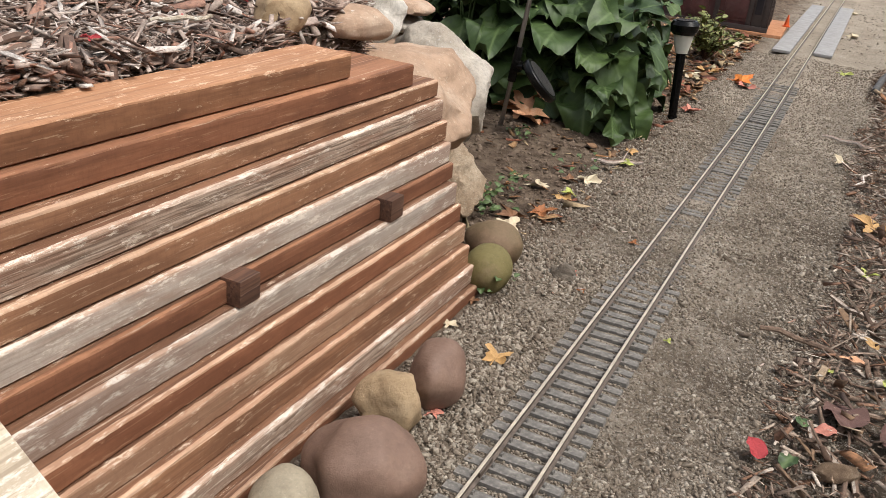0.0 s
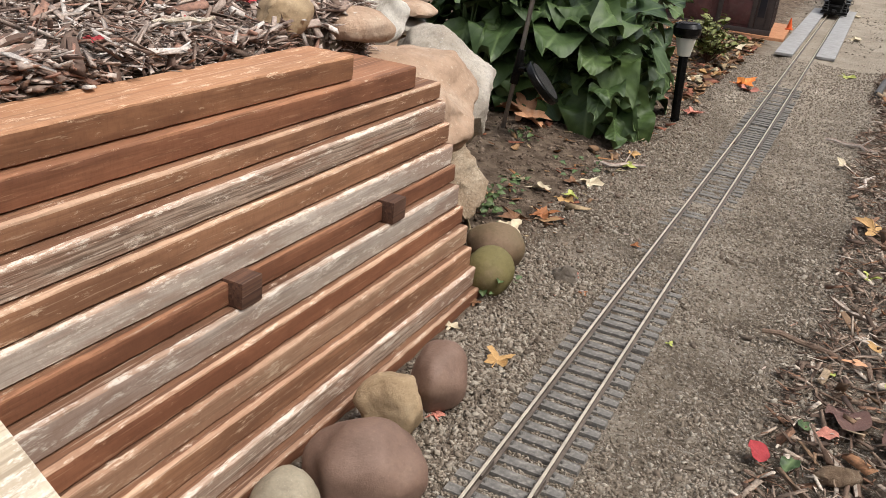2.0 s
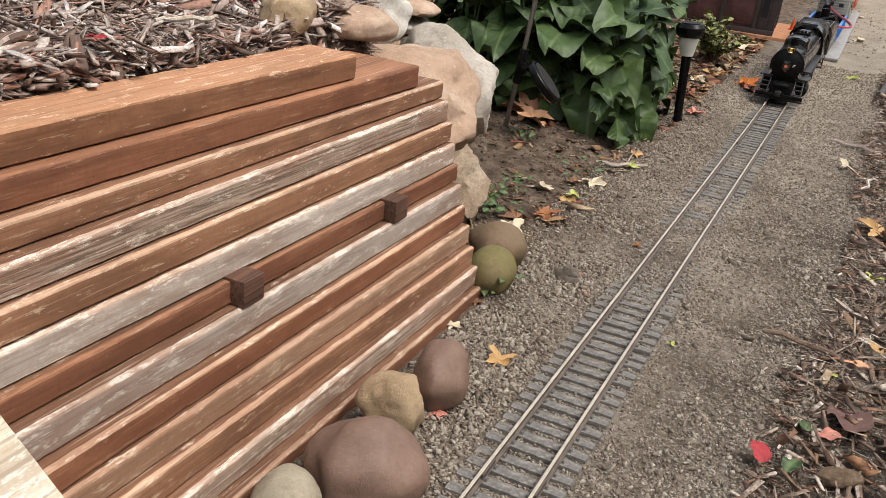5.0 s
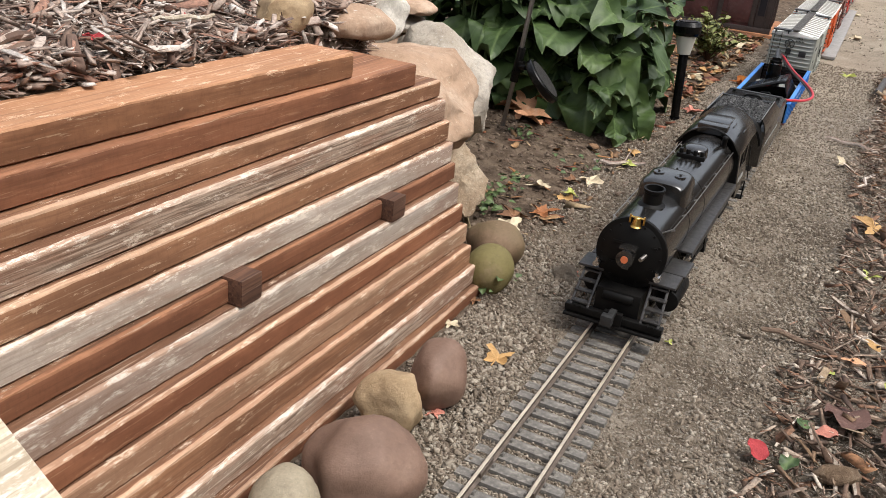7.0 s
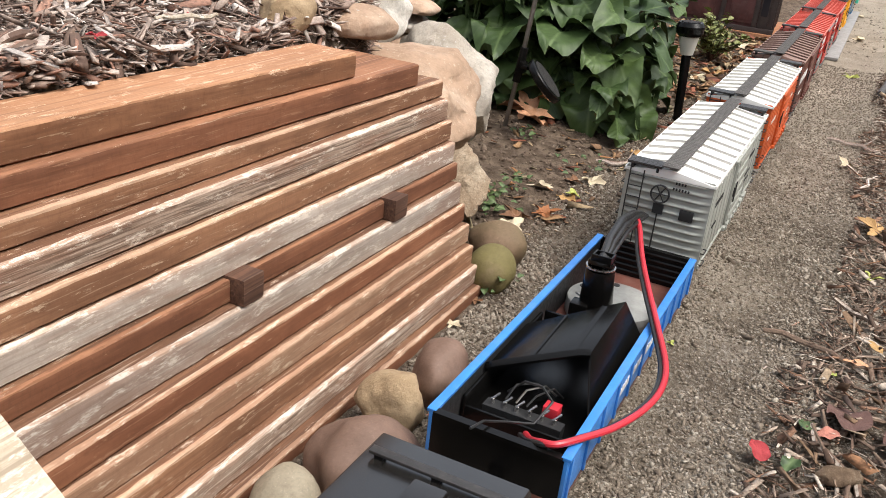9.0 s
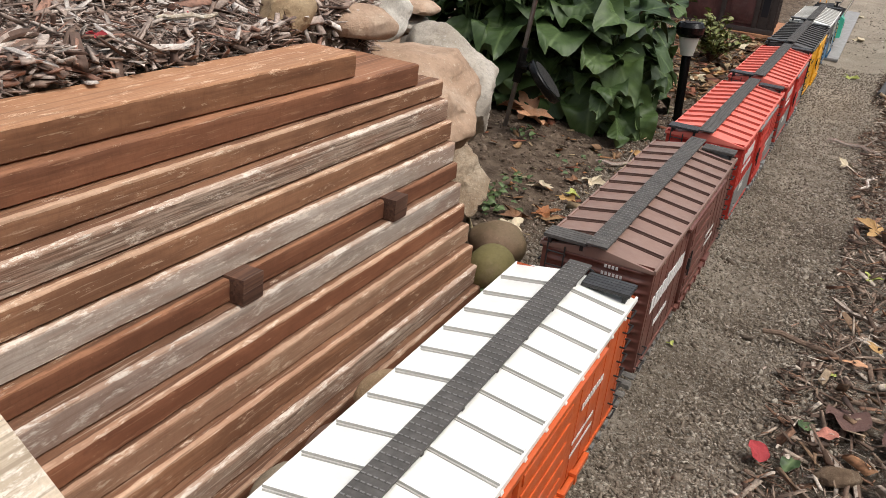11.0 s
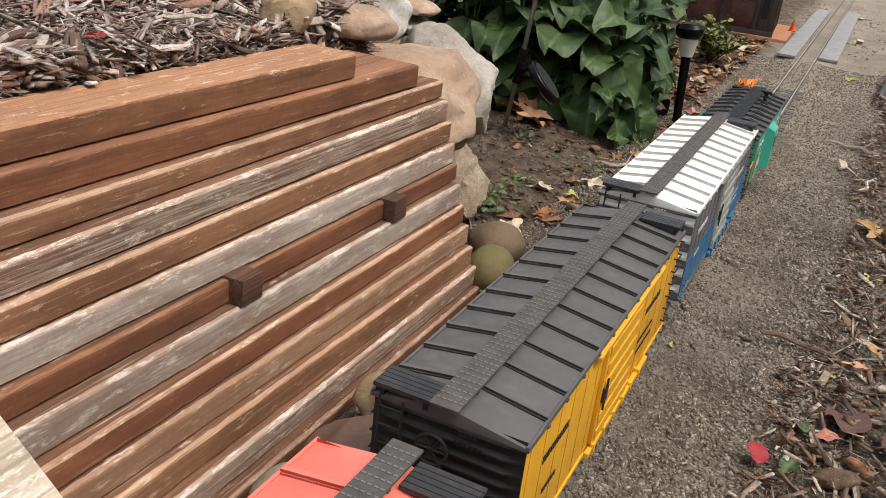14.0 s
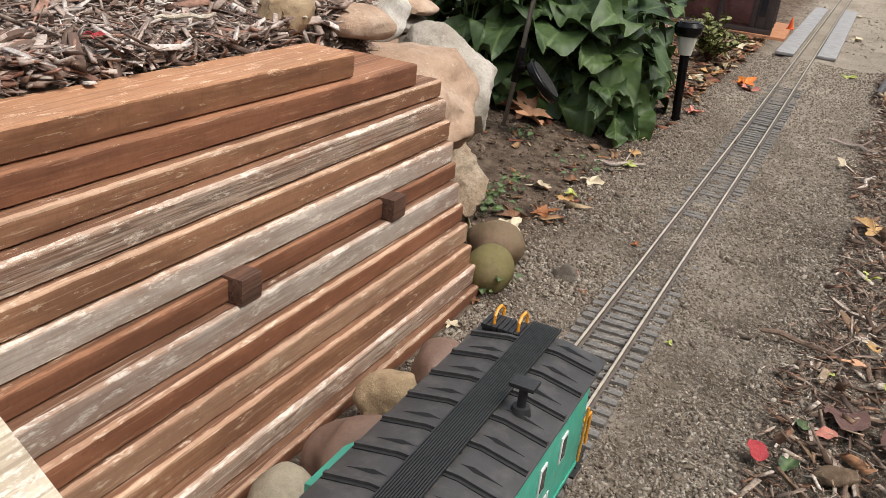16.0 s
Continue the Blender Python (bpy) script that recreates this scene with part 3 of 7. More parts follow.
def build_mulch():
    rng = np.random.default_rng(9)

    def field(name, n, x, y, lift, l0, l1, label, tilt=0.3, mat=CHIPS):
        L = l0 + (l1 - l0) * rng.uniform(0, 1, n) ** 2.5
        W = np.clip(L * rng.uniform(0.06, 0.36, n), 0.0007, 0.0046)
        T = np.clip(W * rng.uniform(0.12, 0.4, n), 0.0003, 0.0018)
        z = gz(x, y) + rng.uniform(0, 1, n) ** 1.5 * lift
        scatter(name, np.stack([x, y, z], -1), np.stack([L, W, T], -1), tilt, mat, label, "mulch", "box", 0.3, rng, 0.7)
    n = 44000
    y = rng.uniform(-0.15, 0.95, n)
    x = np.where(y < 0.39, -0.327 + 0.061 * y, bed_edge(y) - 0.01) - rng.uniform(0, 1, n) ** 1.4 * 0.75
    field("bark_mulch", n, x, y, 0.022, 0.0022, 0.0185, "grey-brown shredded bark mulch behind the timber wall", 0.35)
    n = 19000
    y = rng.uniform(0.2, 2.6, n)
    x = mulch_edge(y) + 0.022 * vnoise(y, y * 0, 7, 3) + rng.uniform(-0.03, 1, n) ** 1.0 * 0.27
    field("path_mulch", n, x, y, 0.012, 0.0018, 0.0135, "brown bark mulch and twigs along the gravel path", 0.3, DARK_CHIPS)
    n = 420
    y = rng.uniform(0.55, 4.4, n)
    x = rng.uniform(-0.35, 0.22, n)
    k = np.abs(x) > 0.05
    field("loose_chips", int(k.sum()), x[k], y[k], 0.002, 0.002, 0.009, "small wood chips strewn over gravel", 0.2)
    # fallen leaves too many to count
    n = 3200
    y, x = rng.uniform(0.62, 1.7, n), -0.1 - rng.uniform(0, 1, n) * 0.36
    q = 0.001 + 0.0036 * rng.uniform(0, 1, n) ** 3
    scatter("soil_clods", np.stack([x, y, gz(x, y) + q * 0.2], -1), np.stack([q * 1.4, q, q * 0.55], -1), 0.6, CLODS, "crumbly brown garden soil clods", "soil", "ico", 0.35, rng)
    n = 800
    y = rng.uniform(0.7, 3.4, n) ** 1.0
    x = -0.15 - 0.02 * (y > 1.8) - rng.uniform(0, 1, n) ** 1.2 * 0.34
    L = 0.003 + 0.013 * rng.uniform(0, 1, n) ** 2.5
    scatter("leaf_litter", np.stack([x, y, gz(x, y) + 0.001 + rng.uniform(0, 0.004, n)], -1), np.stack([L, L * 0.5, L * 0 + 0.0005], -1), 0.22, LITTER,
            "brown and tan fallen leaves on the planting bed", "leaves", "box", 0.4, rng, 0.8)
    n = 900
    y = rng.uniform(1.7, 2.9, n)
    x = -0.16 - rng.uniform(0, 1, n) ** 1.3 * 0.3
    L = 0.005 + 0.018 * rng.uniform(0, 1, n) ** 2
    scatter("bed_leaves", np.stack([x, y, gz(x, y) + 0.002 + rng.uniform(0, 0.008, n)], -1), np.stack([L, L * 0.55, L * 0 + 0.0006], -1), 0.3, LITTER,
            "tan and brown leaves heaped round the bush", "leaves", "box", 0.4, rng, 0.8)
    n = 620
    y = rng.uniform(0.25, 2.4, n)
    x = mulch_edge(y) + 0.008 + rng.uniform(0, 1, n) * 0.26
    L = 0.003 + 0.011 * rng.uniform(0, 1, n) ** 2
    scatter("path_leaves", np.stack([x, y, gz(x, y) + 0.006 + rng.uniform(0, 0.01, n)], -1), np.stack([L, L * 0.5, L * 0 + 0.0006], -1), 0.4, DRY_L,
            "dry brown leaves in the mulch", "leaves", "box", 0.4, rng, 0.8)


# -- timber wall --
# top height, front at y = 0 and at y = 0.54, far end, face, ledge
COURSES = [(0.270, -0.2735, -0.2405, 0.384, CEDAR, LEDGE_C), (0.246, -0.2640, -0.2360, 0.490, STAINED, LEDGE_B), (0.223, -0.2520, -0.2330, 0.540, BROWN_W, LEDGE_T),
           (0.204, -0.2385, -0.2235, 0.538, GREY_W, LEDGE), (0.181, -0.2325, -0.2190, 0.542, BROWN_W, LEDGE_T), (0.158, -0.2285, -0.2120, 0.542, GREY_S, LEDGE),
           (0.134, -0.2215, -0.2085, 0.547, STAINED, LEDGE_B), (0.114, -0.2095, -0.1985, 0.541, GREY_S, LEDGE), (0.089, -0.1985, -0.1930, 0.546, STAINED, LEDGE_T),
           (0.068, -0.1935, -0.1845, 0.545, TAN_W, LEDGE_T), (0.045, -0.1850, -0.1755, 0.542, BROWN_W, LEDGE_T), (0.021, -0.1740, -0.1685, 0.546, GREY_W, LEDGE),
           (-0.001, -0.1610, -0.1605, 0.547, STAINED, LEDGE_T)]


def build_wall():
    wall = new("wall_timber")
    tagged(wall, "stepped retaining wall of stacked weathered reddish timbers", "retaining wall", kind="structure")
    for i, (zt, xa, xb, ye, face, ledge) in enumerate(COURSES):
        zb = COURSES[i + 1][0] + 0.0006 if i + 1 < len(COURSES) else -0.03
        depth = 0.05 if i == 0 else 0.085
        b, n, r = B(), 260, 0.0022
        prof = [(0, 0.0), (0, 0.33), (0, 0.67), (0, 1.0), (1, 1.0), (2, 1.0), (3, 1.0), (4, 1.0), (4, 0.0)]
        ys = np.linspace(-0.9, ye, n)
        for j, y in enumerate(ys):
            xf = xa + (xb - xa) * y / 0.54
            p = [(xf - 0.0022, zb), (xf, zb + 0.0016), (xf, zb + (zt - zb) * 0.35), (xf, zb + (zt - zb) * 0.7), (xf, zt - r), (xf - r * 0.3, zt - r * 0.3), (xf - r, zt),
                 (xf - 0.0042 - 0.0012 * noise.noise((y * 90, i * 3.3, 7)), zt), (xf - 0.03, zt), (xf - depth, zt), (xf - depth, zb)]
            for k, (x, z) in enumerate(p):
                w = 0.0006 * noise.noise((k * 3.1 + i * 7, y * 40, i)) + 0.0005 * noise.noise((k * 5.3, y * 160, i * 3))
                wz = 0.0006 * noise.noise((k * 2.3 + 9, y * 60, i * 5))
                chip = max(0, noise.noise((i * 4.7, y * 55, 2.0)) - 0.2) * 0.0018 + max(0, noise.noise((i * 2.7, y * 170, 4.0)) - 0.2) * 0.0024 if k in (4, 5, 6) else 0
                b.v.append((x + w - chip, y, z + wz * (3 <= k <= 6) - chip * 0.5))
        m = 11
        for j in range(n - 1):
            for k in range(m):
                a, c = j * m + k, j * m + (k + 1) % m
                b.f.append((a, c, c + m, a + m))
                # outer strip takes the ledge colour, inner strip the dirty, shade-darkened one
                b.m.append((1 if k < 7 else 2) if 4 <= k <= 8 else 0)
        b.f += [tuple(range(m)), tuple((n - 1) * m + k for k in range(m))]
        b.m += [0, 0]
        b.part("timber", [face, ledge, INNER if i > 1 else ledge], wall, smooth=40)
    for y, dark in ((0.179, 0), (0.403, 1)):
        x = -0.2205 + 0.024 * y
        b = B().box(x - 0.03, x + 0.0115, y - 0.0125, y + 0.0125, 0.1142, 0.1365)
        b.part("spacer_block", DARK_W, wall, "dark end-grain wooden spacer block", bevel=0.0012)


build_wall()


def rock(name, c, size, seed, mat, label, cuts=5, rough=0.1, turn=0.0, category="rock", sub=4, group=""):
    """A cobble (no cuts) or a split boulder (with flat faces)."""
    rnd = random.Random(seed)
    planes = [(Vector((rnd.gauss(0, 1), rnd.gauss(0, 1), rnd.gauss(0, 0.8))).normalized(), rnd.uniform(0.62, 0.9)) for _ in range(cuts)]
    bm = bmesh.new()
    bmesh.ops.create_icosphere(bm, subdivisions=sub, radius=1.0)
    for v in bm.verts:
        d = v.co.normalized()
        r = 1.0 + rough * 1.3 * noise.noise(d * 1.3 + Vector((seed * 3.7, 0, 0)))
        for p, h in planes:
            k = d.dot(p)
            if k > 0.05:
                r = min(r, h / k)
        r += rough * ((0.3 if cuts > 2 else 0.1) * noise.noise(d * 3.3 + Vector((seed, 8, 2))) + 0.14 * noise.noise(d * 7 + Vector((seed, 1, 2))) + 0.08 * noise.noise(d * 14 + Vector((seed, 5, 2))) + 0.04 * noise.noise(d * 40 + Vector((seed, 5, 2))))
        v.co = Vector((d.x * size[0], d.y * size[1], d.z * size[2])) * r
    me = bpy.data.meshes.new(name)
    bm.to_mesh(me)
    bm.free()
    me.materials.append(mat)
    me.shade_smooth()
    me.set_sharp_from_angle(angle=radians(50 if cuts > 2 else 180))
    ob = new(name, me)
    ob.matrix_world = pose(*c, 0, 0, turn)
    return tagged(ob, label, category, group)


def build_rocks():
    cob = "cobbles along the wall foot"
    rock("cobble", (-0.126, 0.117, 0.002), (0.026, 0.028, 0.026), 1, GREEN_S, "smooth grey-green cobble at the wall foot", 1, 0.1, 20, "stone", group=cob)
    rock("cobble", (-0.097, 0.179, 0.009), (0.045, 0.043, 0.036), 2, PURPLE_S, "large smooth purple-brown cobble on gravel", 0, 0.15, 35, "stone", group=cob)
    rock("cobble", (-0.114, 0.257, 0.014), (0.031, 0.033, 0.034), 3, TAN_S, "angular tan rock between two cobbles", 11, 0.2, 10, "stone", group=cob)
    rock("cobble", (-0.104, 0.322, 0.014), (0.026, 0.036, 0.033), 4, PURPLE_S, "rounded reddish-brown cobble at the wall foot", 0, 0.13, 10, "stone", group=cob)
    rock("cobble", (-0.162, 0.572, 0.008), (0.029, 0.032, 0.029), 5, MOSS_S, "mossy olive-green cobble at the wall end", 0, 0.06, 0, "stone", group=cob)
    rock("cobble", (-0.186, 0.648, 0.008), (0.04, 0.034, 0.028), 6, MOSS_B, "mossy brown cobble at the wall end", 0, 0.07, -20, "stone", group=cob)
    rock("pebble", (-0.156, 0.062, 0.0), (0.007, 0.009, 0.006), 7, PURPLE_S, "small dark pebble on the gravel", 2, 0.1, 0, "stone")
    bo = "boulders of the bed edge"
    rock("boulder", (-0.368, 0.684, 0.138), (0.122, 0.16, 0.086), 16, SAND, "large tan sandstone boulder beyond the timber wall", 9, 0.2, 28, "boulder", 5, bo)
    rock("boulder", (-0.34, 0.742, 0.05), (0.085, 0.12, 0.075), 12, ROUGH_S, "rough grey boulder under the sandstone boulder", 10, 0.28, 30, "boulder", 5, bo)
    rock("boulder", (-0.402, 0.893, 0.115), (0.105, 0.1, 0.09), 13, PALE_S, "pale grey boulder beside the plants", 8, 0.22, 40, "boulder", 5, bo)
    rock("boulder", (-0.512, 0.815, 0.228), (0.08, 0.075, 0.066), 14, WHITE_S, "whitish rounded boulder at the bed edge", 5, 0.2, 30, "boulder", 4, bo)
    rock("boulder", (-0.418, 0.622, 0.242), (0.042, 0.045, 0.022), 15, TAN_S, "flat tan rock in the mulch", 2, 0.1, 10, "boulder", 4, bo)
    rock("boulder", (-0.345, 0.54, 0.262), (0.05, 0.036, 0.022), 17, SAND, "flat pinkish rock behind the wall", 3, 0.1, 60, "boulder", 4, bo)
    rock("boulder", (-0.365, 0.44, 0.283), (0.026, 0.05, 0.024), 18, TAN_S, "brown rock half sunk in mulch", 3, 0.12, 20, "boulder", 4, bo)
    for k in range(4):
        rock("flat_stone", (-0.60 + 0.01 * (k % 2), 1.14, 0.1 + 0.03 * k), (0.05, 0.06, 0.016), 30 + k, SAND if k % 2 else PALE_S, "flat stone of a low stacked edge", 3, 0.08, 20 * k, "stone", 3, "stacked flat stones")


build_rocks()


def build_unseen_screens():
    """Plain board screens, unseen, added to block low sky light and darken side reflections."""
    for name, x0, x1, y0, y1 in (("wall_east", 2.4, 2.45, -7.8, 13.85), ("wall_west", -4.05, -4.0, -7.8, 13.85), ("wall_south", -4.0, 2.4, -7.85, -7.8), ("wall_north", -4.0, 2.4, 13.8, 13.85)):
        ob = B().box(x0, x1, y0, y1, -0.05, 1.75).part(name, SCREEN_W, None, bevel=0.005)
        tagged(ob, "plain dark brown board screen, unseen, added to block low sky light", "fence", kind="structure")


build_unseen_screens()
# a short pale stake leans on the wall
_e, _d = Vector((-0.124, -0.006, -0.014)), Vector((-0.093, -0.027, 0.136)).normalized()
_w = Vector((0, -1, 0)) - _d * -_d.y
_w.normalize()
_t = _w.cross(_d)
b = B()
for _k in (0.0, 0.24):
    for _a, _c in ((0, 0), (0.055, 0), (0.055, 1), (0, 1)):
        b.v.append(tuple(_e + _d * _k + _w * _a + _t * (0.012 * _c)))
b.f += [(0, 1, 2, 3), (4, 5, 6, 7), (0, 1, 5, 4), (1, 2, 6, 5), (2, 3, 7, 6), (3, 0, 4, 7)]
b.m += [0] * 6
post = b.part("wooden_stake", PALE_W, None, bevel=0.0015)
tagged(post, "pale new wooden stake leaning on the timber wall", "stake")


# -- track --
def build_track():
    track = new("track")
    tagged(track, "two-rail garden railway track with black plastic ties", "railway track", kind="structure")
    ys = [-7.0, -3, -1, 0, 0.5, 1.0, 1.4, 1.6] + [2 + 0.5 * i for i in range(22)]
    for s in (-1, 1):
        b = B()
        prof = [(-0.0033, -0.0078), (0.0033, -0.0078), (0.0033, -0.0068), (0.0007, -0.0055), (0.0007, -0.0026), (0.0015, -0.0018), (0.0015, -0.0004), (0.001, 0.0),
                (-0.001, 0.0), (-0.0015, -0.0004), (-0.0015, -0.0018), (-0.0007, -0.0026), (-0.0007, -0.0055), (-0.0033, -0.0068)]
        n = len(prof)
        for y in ys:
            b.v += [(x + s * 0.0225 + float(track_x(y)), y, z) for x, z in prof]
        for j in range(len(ys) - 1):
            for k in range(n):
                a, c = j * n + k, j * n + (k + 1) % n
                b.f.append((a, c, c + n, a + n))
                b.m.append(1 if 6 <= k <= 8 else 0)
        b.part("rail", [RAILSIDE, RAILTOP], track, "weathered metal rail with a bright worn head", smooth=30)
    b = B().box(-TIE_HALF, TIE_HALF, -0.0055, 0.0055, -0.0145, -0.0082, top=0.97)
    for s in (-1, 1):
        for o in (-1, 1):
            x = s * 0.0225 + o * 0.0046
            b.box(x - 0.0013, x + 0.0013, -0.0026, 0.0026, -0.0082, -0.0058, top=0.7)
    me = b.mesh("tie", TIE, 0.0004)
    rnd = random.Random(5)
    for i in range(-30, 112):
        y = (i + 0.0) * TIE_PITCH
        share("tie", me, track, pose(float(track_x(y)), y, rnd.uniform(-0.0022, 0.0006), 0, rnd.uniform(-1.2, 1.2), rnd.uniform(-1.8, 1.8)))
    # joiners
    me = B().box(-0.0028, 0.0028, -0.013, 0.013, -0.0077, -0.0012).mesh("rail_joiner", RAILSIDE, 0.0003)
    for y in (0.245, 1.46, 2.08):
        for s in (-1, 1):
            share("rail_joiner", me, track, Matrix.Translation((s * 0.0225 + float(track_x(y)), y, -0.0004)))


build_track()


# -- the train: each vehicle's own y runs from its leading end, z = 0 is the rail top --
def thing(name, label, category, group=""):
    return tagged(new(name), label, category, group)


def arc(r, a0, a1, n, cx=0.0, cz=0.0, sx=1.0):
    return [(cx + sx * r * math.cos(radians(a0 + (a1 - a0) * i / n)), cz + r * math.sin(radians(a0 + (a1 - a0) * i / n))) for i in range(n + 1)]


TRUCK = {}


def truck(parent, y):
    """A four-wheel bogie: side frames, bolster, wheels."""
    if not TRUCK:
        b = B()
        for s in (-1, 1):
            x = s * 0.031
            b.box(x - 0.002, x + 0.002, -0.036, 0.036, 0.013, 0.018)
            b.box(x - 0.003, x + 0.003, -0.012, 0.012, 0.006, 0.026)
            for e in (-1, 1):
                b.box(x - 0.003, x + 0.003, e * 0.027 - 0.006, e * 0.027 + 0.006, 0.009, 0.021)
                b.slab((x, e * 0.024, 0.019), (x, e * 0.006, 0.027), 0.003, 0.003)
        b.box(-0.031, 0.031, -0.007, 0.007, 0.017, 0.026)
        TRUCK["f"] = b.mesh("truck", BLACKP, 0.0006)
        b = B().cyl((-0.03, 0, 0), (0.03, 0, 0), 0.002, n=8)
        for s in (-1, 1):
            b.cyl((s * 0.0185, 0, 0), (s * 0.0245, 0, 0), 0.0145, n=20).cyl((s * 0.0175, 0, 0), (s * 0.0187, 0, 0), 0.0172, n=20)
        TRUCK["w"] = b.mesh("wheelset", WHEELM, 0.0)
    t = share("truck", TRUCK["f"], parent, Matrix.Translation((0, y, 0)))
    for e in (-1, 1):
        share("wheelset", TRUCK["w"], t, Matrix.Translation((0, e * 0.027, 0.0147)))


def coupler(parent, y, out):
    b = B().slab((0, y, 0.026), (0, y + out * 0.018, 0.026), 0.007, 0.006).box(-0.007, 0.005, min(y + out * 0.018, y + out * 0.028), max(y + out * 0.018, y + out * 0.028), 0.02, 0.031)
    b.part("coupler", BLACKP, parent, bevel=0.0008)


def lettering(b, x, y0, z0, w, h, rnd, s=1, gap=0.3):
    """Bars as large as the letters of a line of writing on a side wall."""
    y = y0
    while y < y0 + w:
        k = h * rnd.uniform(0.35, 0.75)
        b.box(min(x, x + s * 0.0005), max(x, x + s * 0.0005), y, y + k, z0, z0 + h * rnd.uniform(0.85, 1.0))
        y += k * (1 + gap)
    return b


CAR_L, CAR_W, EAVE = 0.4188, 0.1062, 0.1356


def boxcar(look_of, label, seed, roof, side, end, door, accent=None, low=None, letters=WHITE, ribs=12, white_ends=None, rib_shade=None, group="boxcars of the train"):
    """A forty-foot boxcar model with ribbed roof, running board, sliding doors, ladders and bogies."""
    rnd = random.Random(seed)
    car = thing("boxcar", label, "boxcar", group)
    L, w, h = CAR_L, CAR_W / 2 - 0.0022, EAVE
    z0, yA, yB = 0.034, 0.004, CAR_L - 0.004
    # body: side walls with flat panels and rivet strips
    b = B().box(-w, w, yA, yB, z0, h - 0.001)
    for s in (-1, 1):
        for i in range(15):
            y = yA + 0.008 + (yB - yA - 0.016) * i / 14
            b.box(min(s * w, s * (w + 0.0005)), max(s * w, s * (w + 0.0005)), y - 0.001, y + 0.001, z0 + 0.004, h - 0.004)
        b.box(min(s * w, s * (w + 0.0014)), max(s * w, s * (w + 0.0014)), yA, yB, z0, z0 + 0.004)
        b.box(min(s * w, s * (w + 0.0012)), max(s * w, s * (w + 0.0012)), yA, yB, h - 0.0045, h - 0.001)
    b.part("body", side, car, bevel=0.0005)
    if low:
        for s in (-1, 1):
            B().box(min(s * (w + 0.0002), s * (w + 0.0009)), max(s * (w + 0.0002), s * (w + 0.0009)), yA + 0.001, yB - 0.001, z0 + 0.0045, z0 + low[1]).part("lower_panel", low[0], car)
    # ends with pressed corrugations
    for e, y in ((-1, yA), (1, yB)):
        xs = [(-w, 0), (-w + 0.004, 0), (-w + 0.012, 1), (w - 0.012, 1), (w - 0.004, 0), (w, 0)]
        b, rows = B(), 89
        for j in range(rows):
            z = z0 + (h + 0.003 - z0) * j / (rows - 1)
            amp = max(0.0, math.sin(math.pi * 2 * 11 * j / (rows - 1))) ** 0.7
            b.v += [(x, y + e * (0.0012 + 0.003 * amp * k), z) for x, k in xs]
        for j in range(rows - 1):
            for k in range(5):
                a = j * 6 + k
                b.f.append((a, a + 1, a + 7, a + 6))
                b.m.append(1 if white_ends and (j // 8) % 2 else 0)
        b.part("end_wall", [end, white_ends or end], car, smooth=60)
        for k, lx in enumerate((-w + 0.014, w - 0.014)):
            if (k == 0) == (e > 0):
                continue
            b = B()
            for dx in (-0.008, 0.008):
                b.cyl((lx + dx, y + e * 0.0065, z0 - 0.004), (lx + dx, y + e * 0.0065, h + 0.002), 0.0008, n=6)
            for i in range(8):
                z = z0 + 0.004 + i * 0.0132
                b.cyl((lx - 0.008, y + e * 0.0065, z), (lx + 0.008, y + e * 0.0065, z), 0.0007, n=6)
            for z in (z0 + 0.01, h - 0.008):
                for dx in (-0.008, 0.008):
                    b.cyl((lx + dx, y, z), (lx + dx, y + e * 0.0065, z), 0.0007, n=5)
            b.part("end_ladder", BLACKP, car)
    b = B().box(w - 0.032, w - 0.016, yA - 0.0045, yA - 0.001, 0.088, 0.1) if seed == 1 else B().box(-w + 0.03, -w + 0.044, yA - 0.004, yA - 0.001, 0.09, 0.1)
    b.part("route_board", BLACKP, car, bevel=0.0004)
    # brake wheel on the leading end
    b = B()
    ring = [(-0.006 + 0.0105 * math.cos(a), yA - 0.009, 0.115 + 0.0105 * math.sin(a)) for a in [2 * math.pi * i / 18 for i in range(19)]]
    b.tube(ring, 0.0011, 6, caps=False).cyl((-0.006, yA, 0.115), (-0.006, yA - 0.0105, 0.115), 0.0016, n=8)
    for i in range(3):
        a = 2.1 * i
        b.cyl((-0.006 - 0.01 * math.cos(a), yA - 0.009, 0.115 - 0.01 * math.sin(a)), (-0.006 + 0.01 * math.cos(a), yA - 0.009, 0.115 + 0.01 * math.sin(a)), 0.0008, n=5)
    b.box(-0.012, 0.0, yA - 0.006, yA - 0.001, 0.09, 0.102).cyl((-0.006, yA - 0.004, 0.04), (-0.006, yA - 0.004, 0.1), 0.0009, n=6)
    b.part("brake_wheel", BLACKP, car)
    # roof: a low gable with raised seams
    W = CAR_W / 2
    ridge = h + 0.0085
    b = B().prism([(-W, h - 0.0025), (W, h - 0.0025), (W, h), (0, ridge), (-W, h)], 0, L)
    for i in range(1, ribs):
        y = L * i / ribs
        for s in (-1, 1):
            b.slab((s * (W - 0.0018), y - 0.0016, h - 0.002), (s * (W + 0.0003), y - 0.0016, h - 0.001), 0.004, 0.004)
    for s in (-1, 1):
        b.slab((s * (W - 0.0012), 0, h + 0.0004), (s * (W - 0.0012), L, h + 0.0004), 0.0022, 0.0026)
    b.part("roof", roof, car, bevel=0.0005)
    a = W - 0.0015
    b = B().prism([(-a, h - 0.001), (0, ridge - 0.0012), (a, h - 0.001), (a, h + 0.0034), (0, ridge + 0.0026), (-a, h + 0.0034)], -0.0018, 0.0018)
    # near face and the strip before it: rib shadow and grime as darker colour
    b.m[-2] = 1
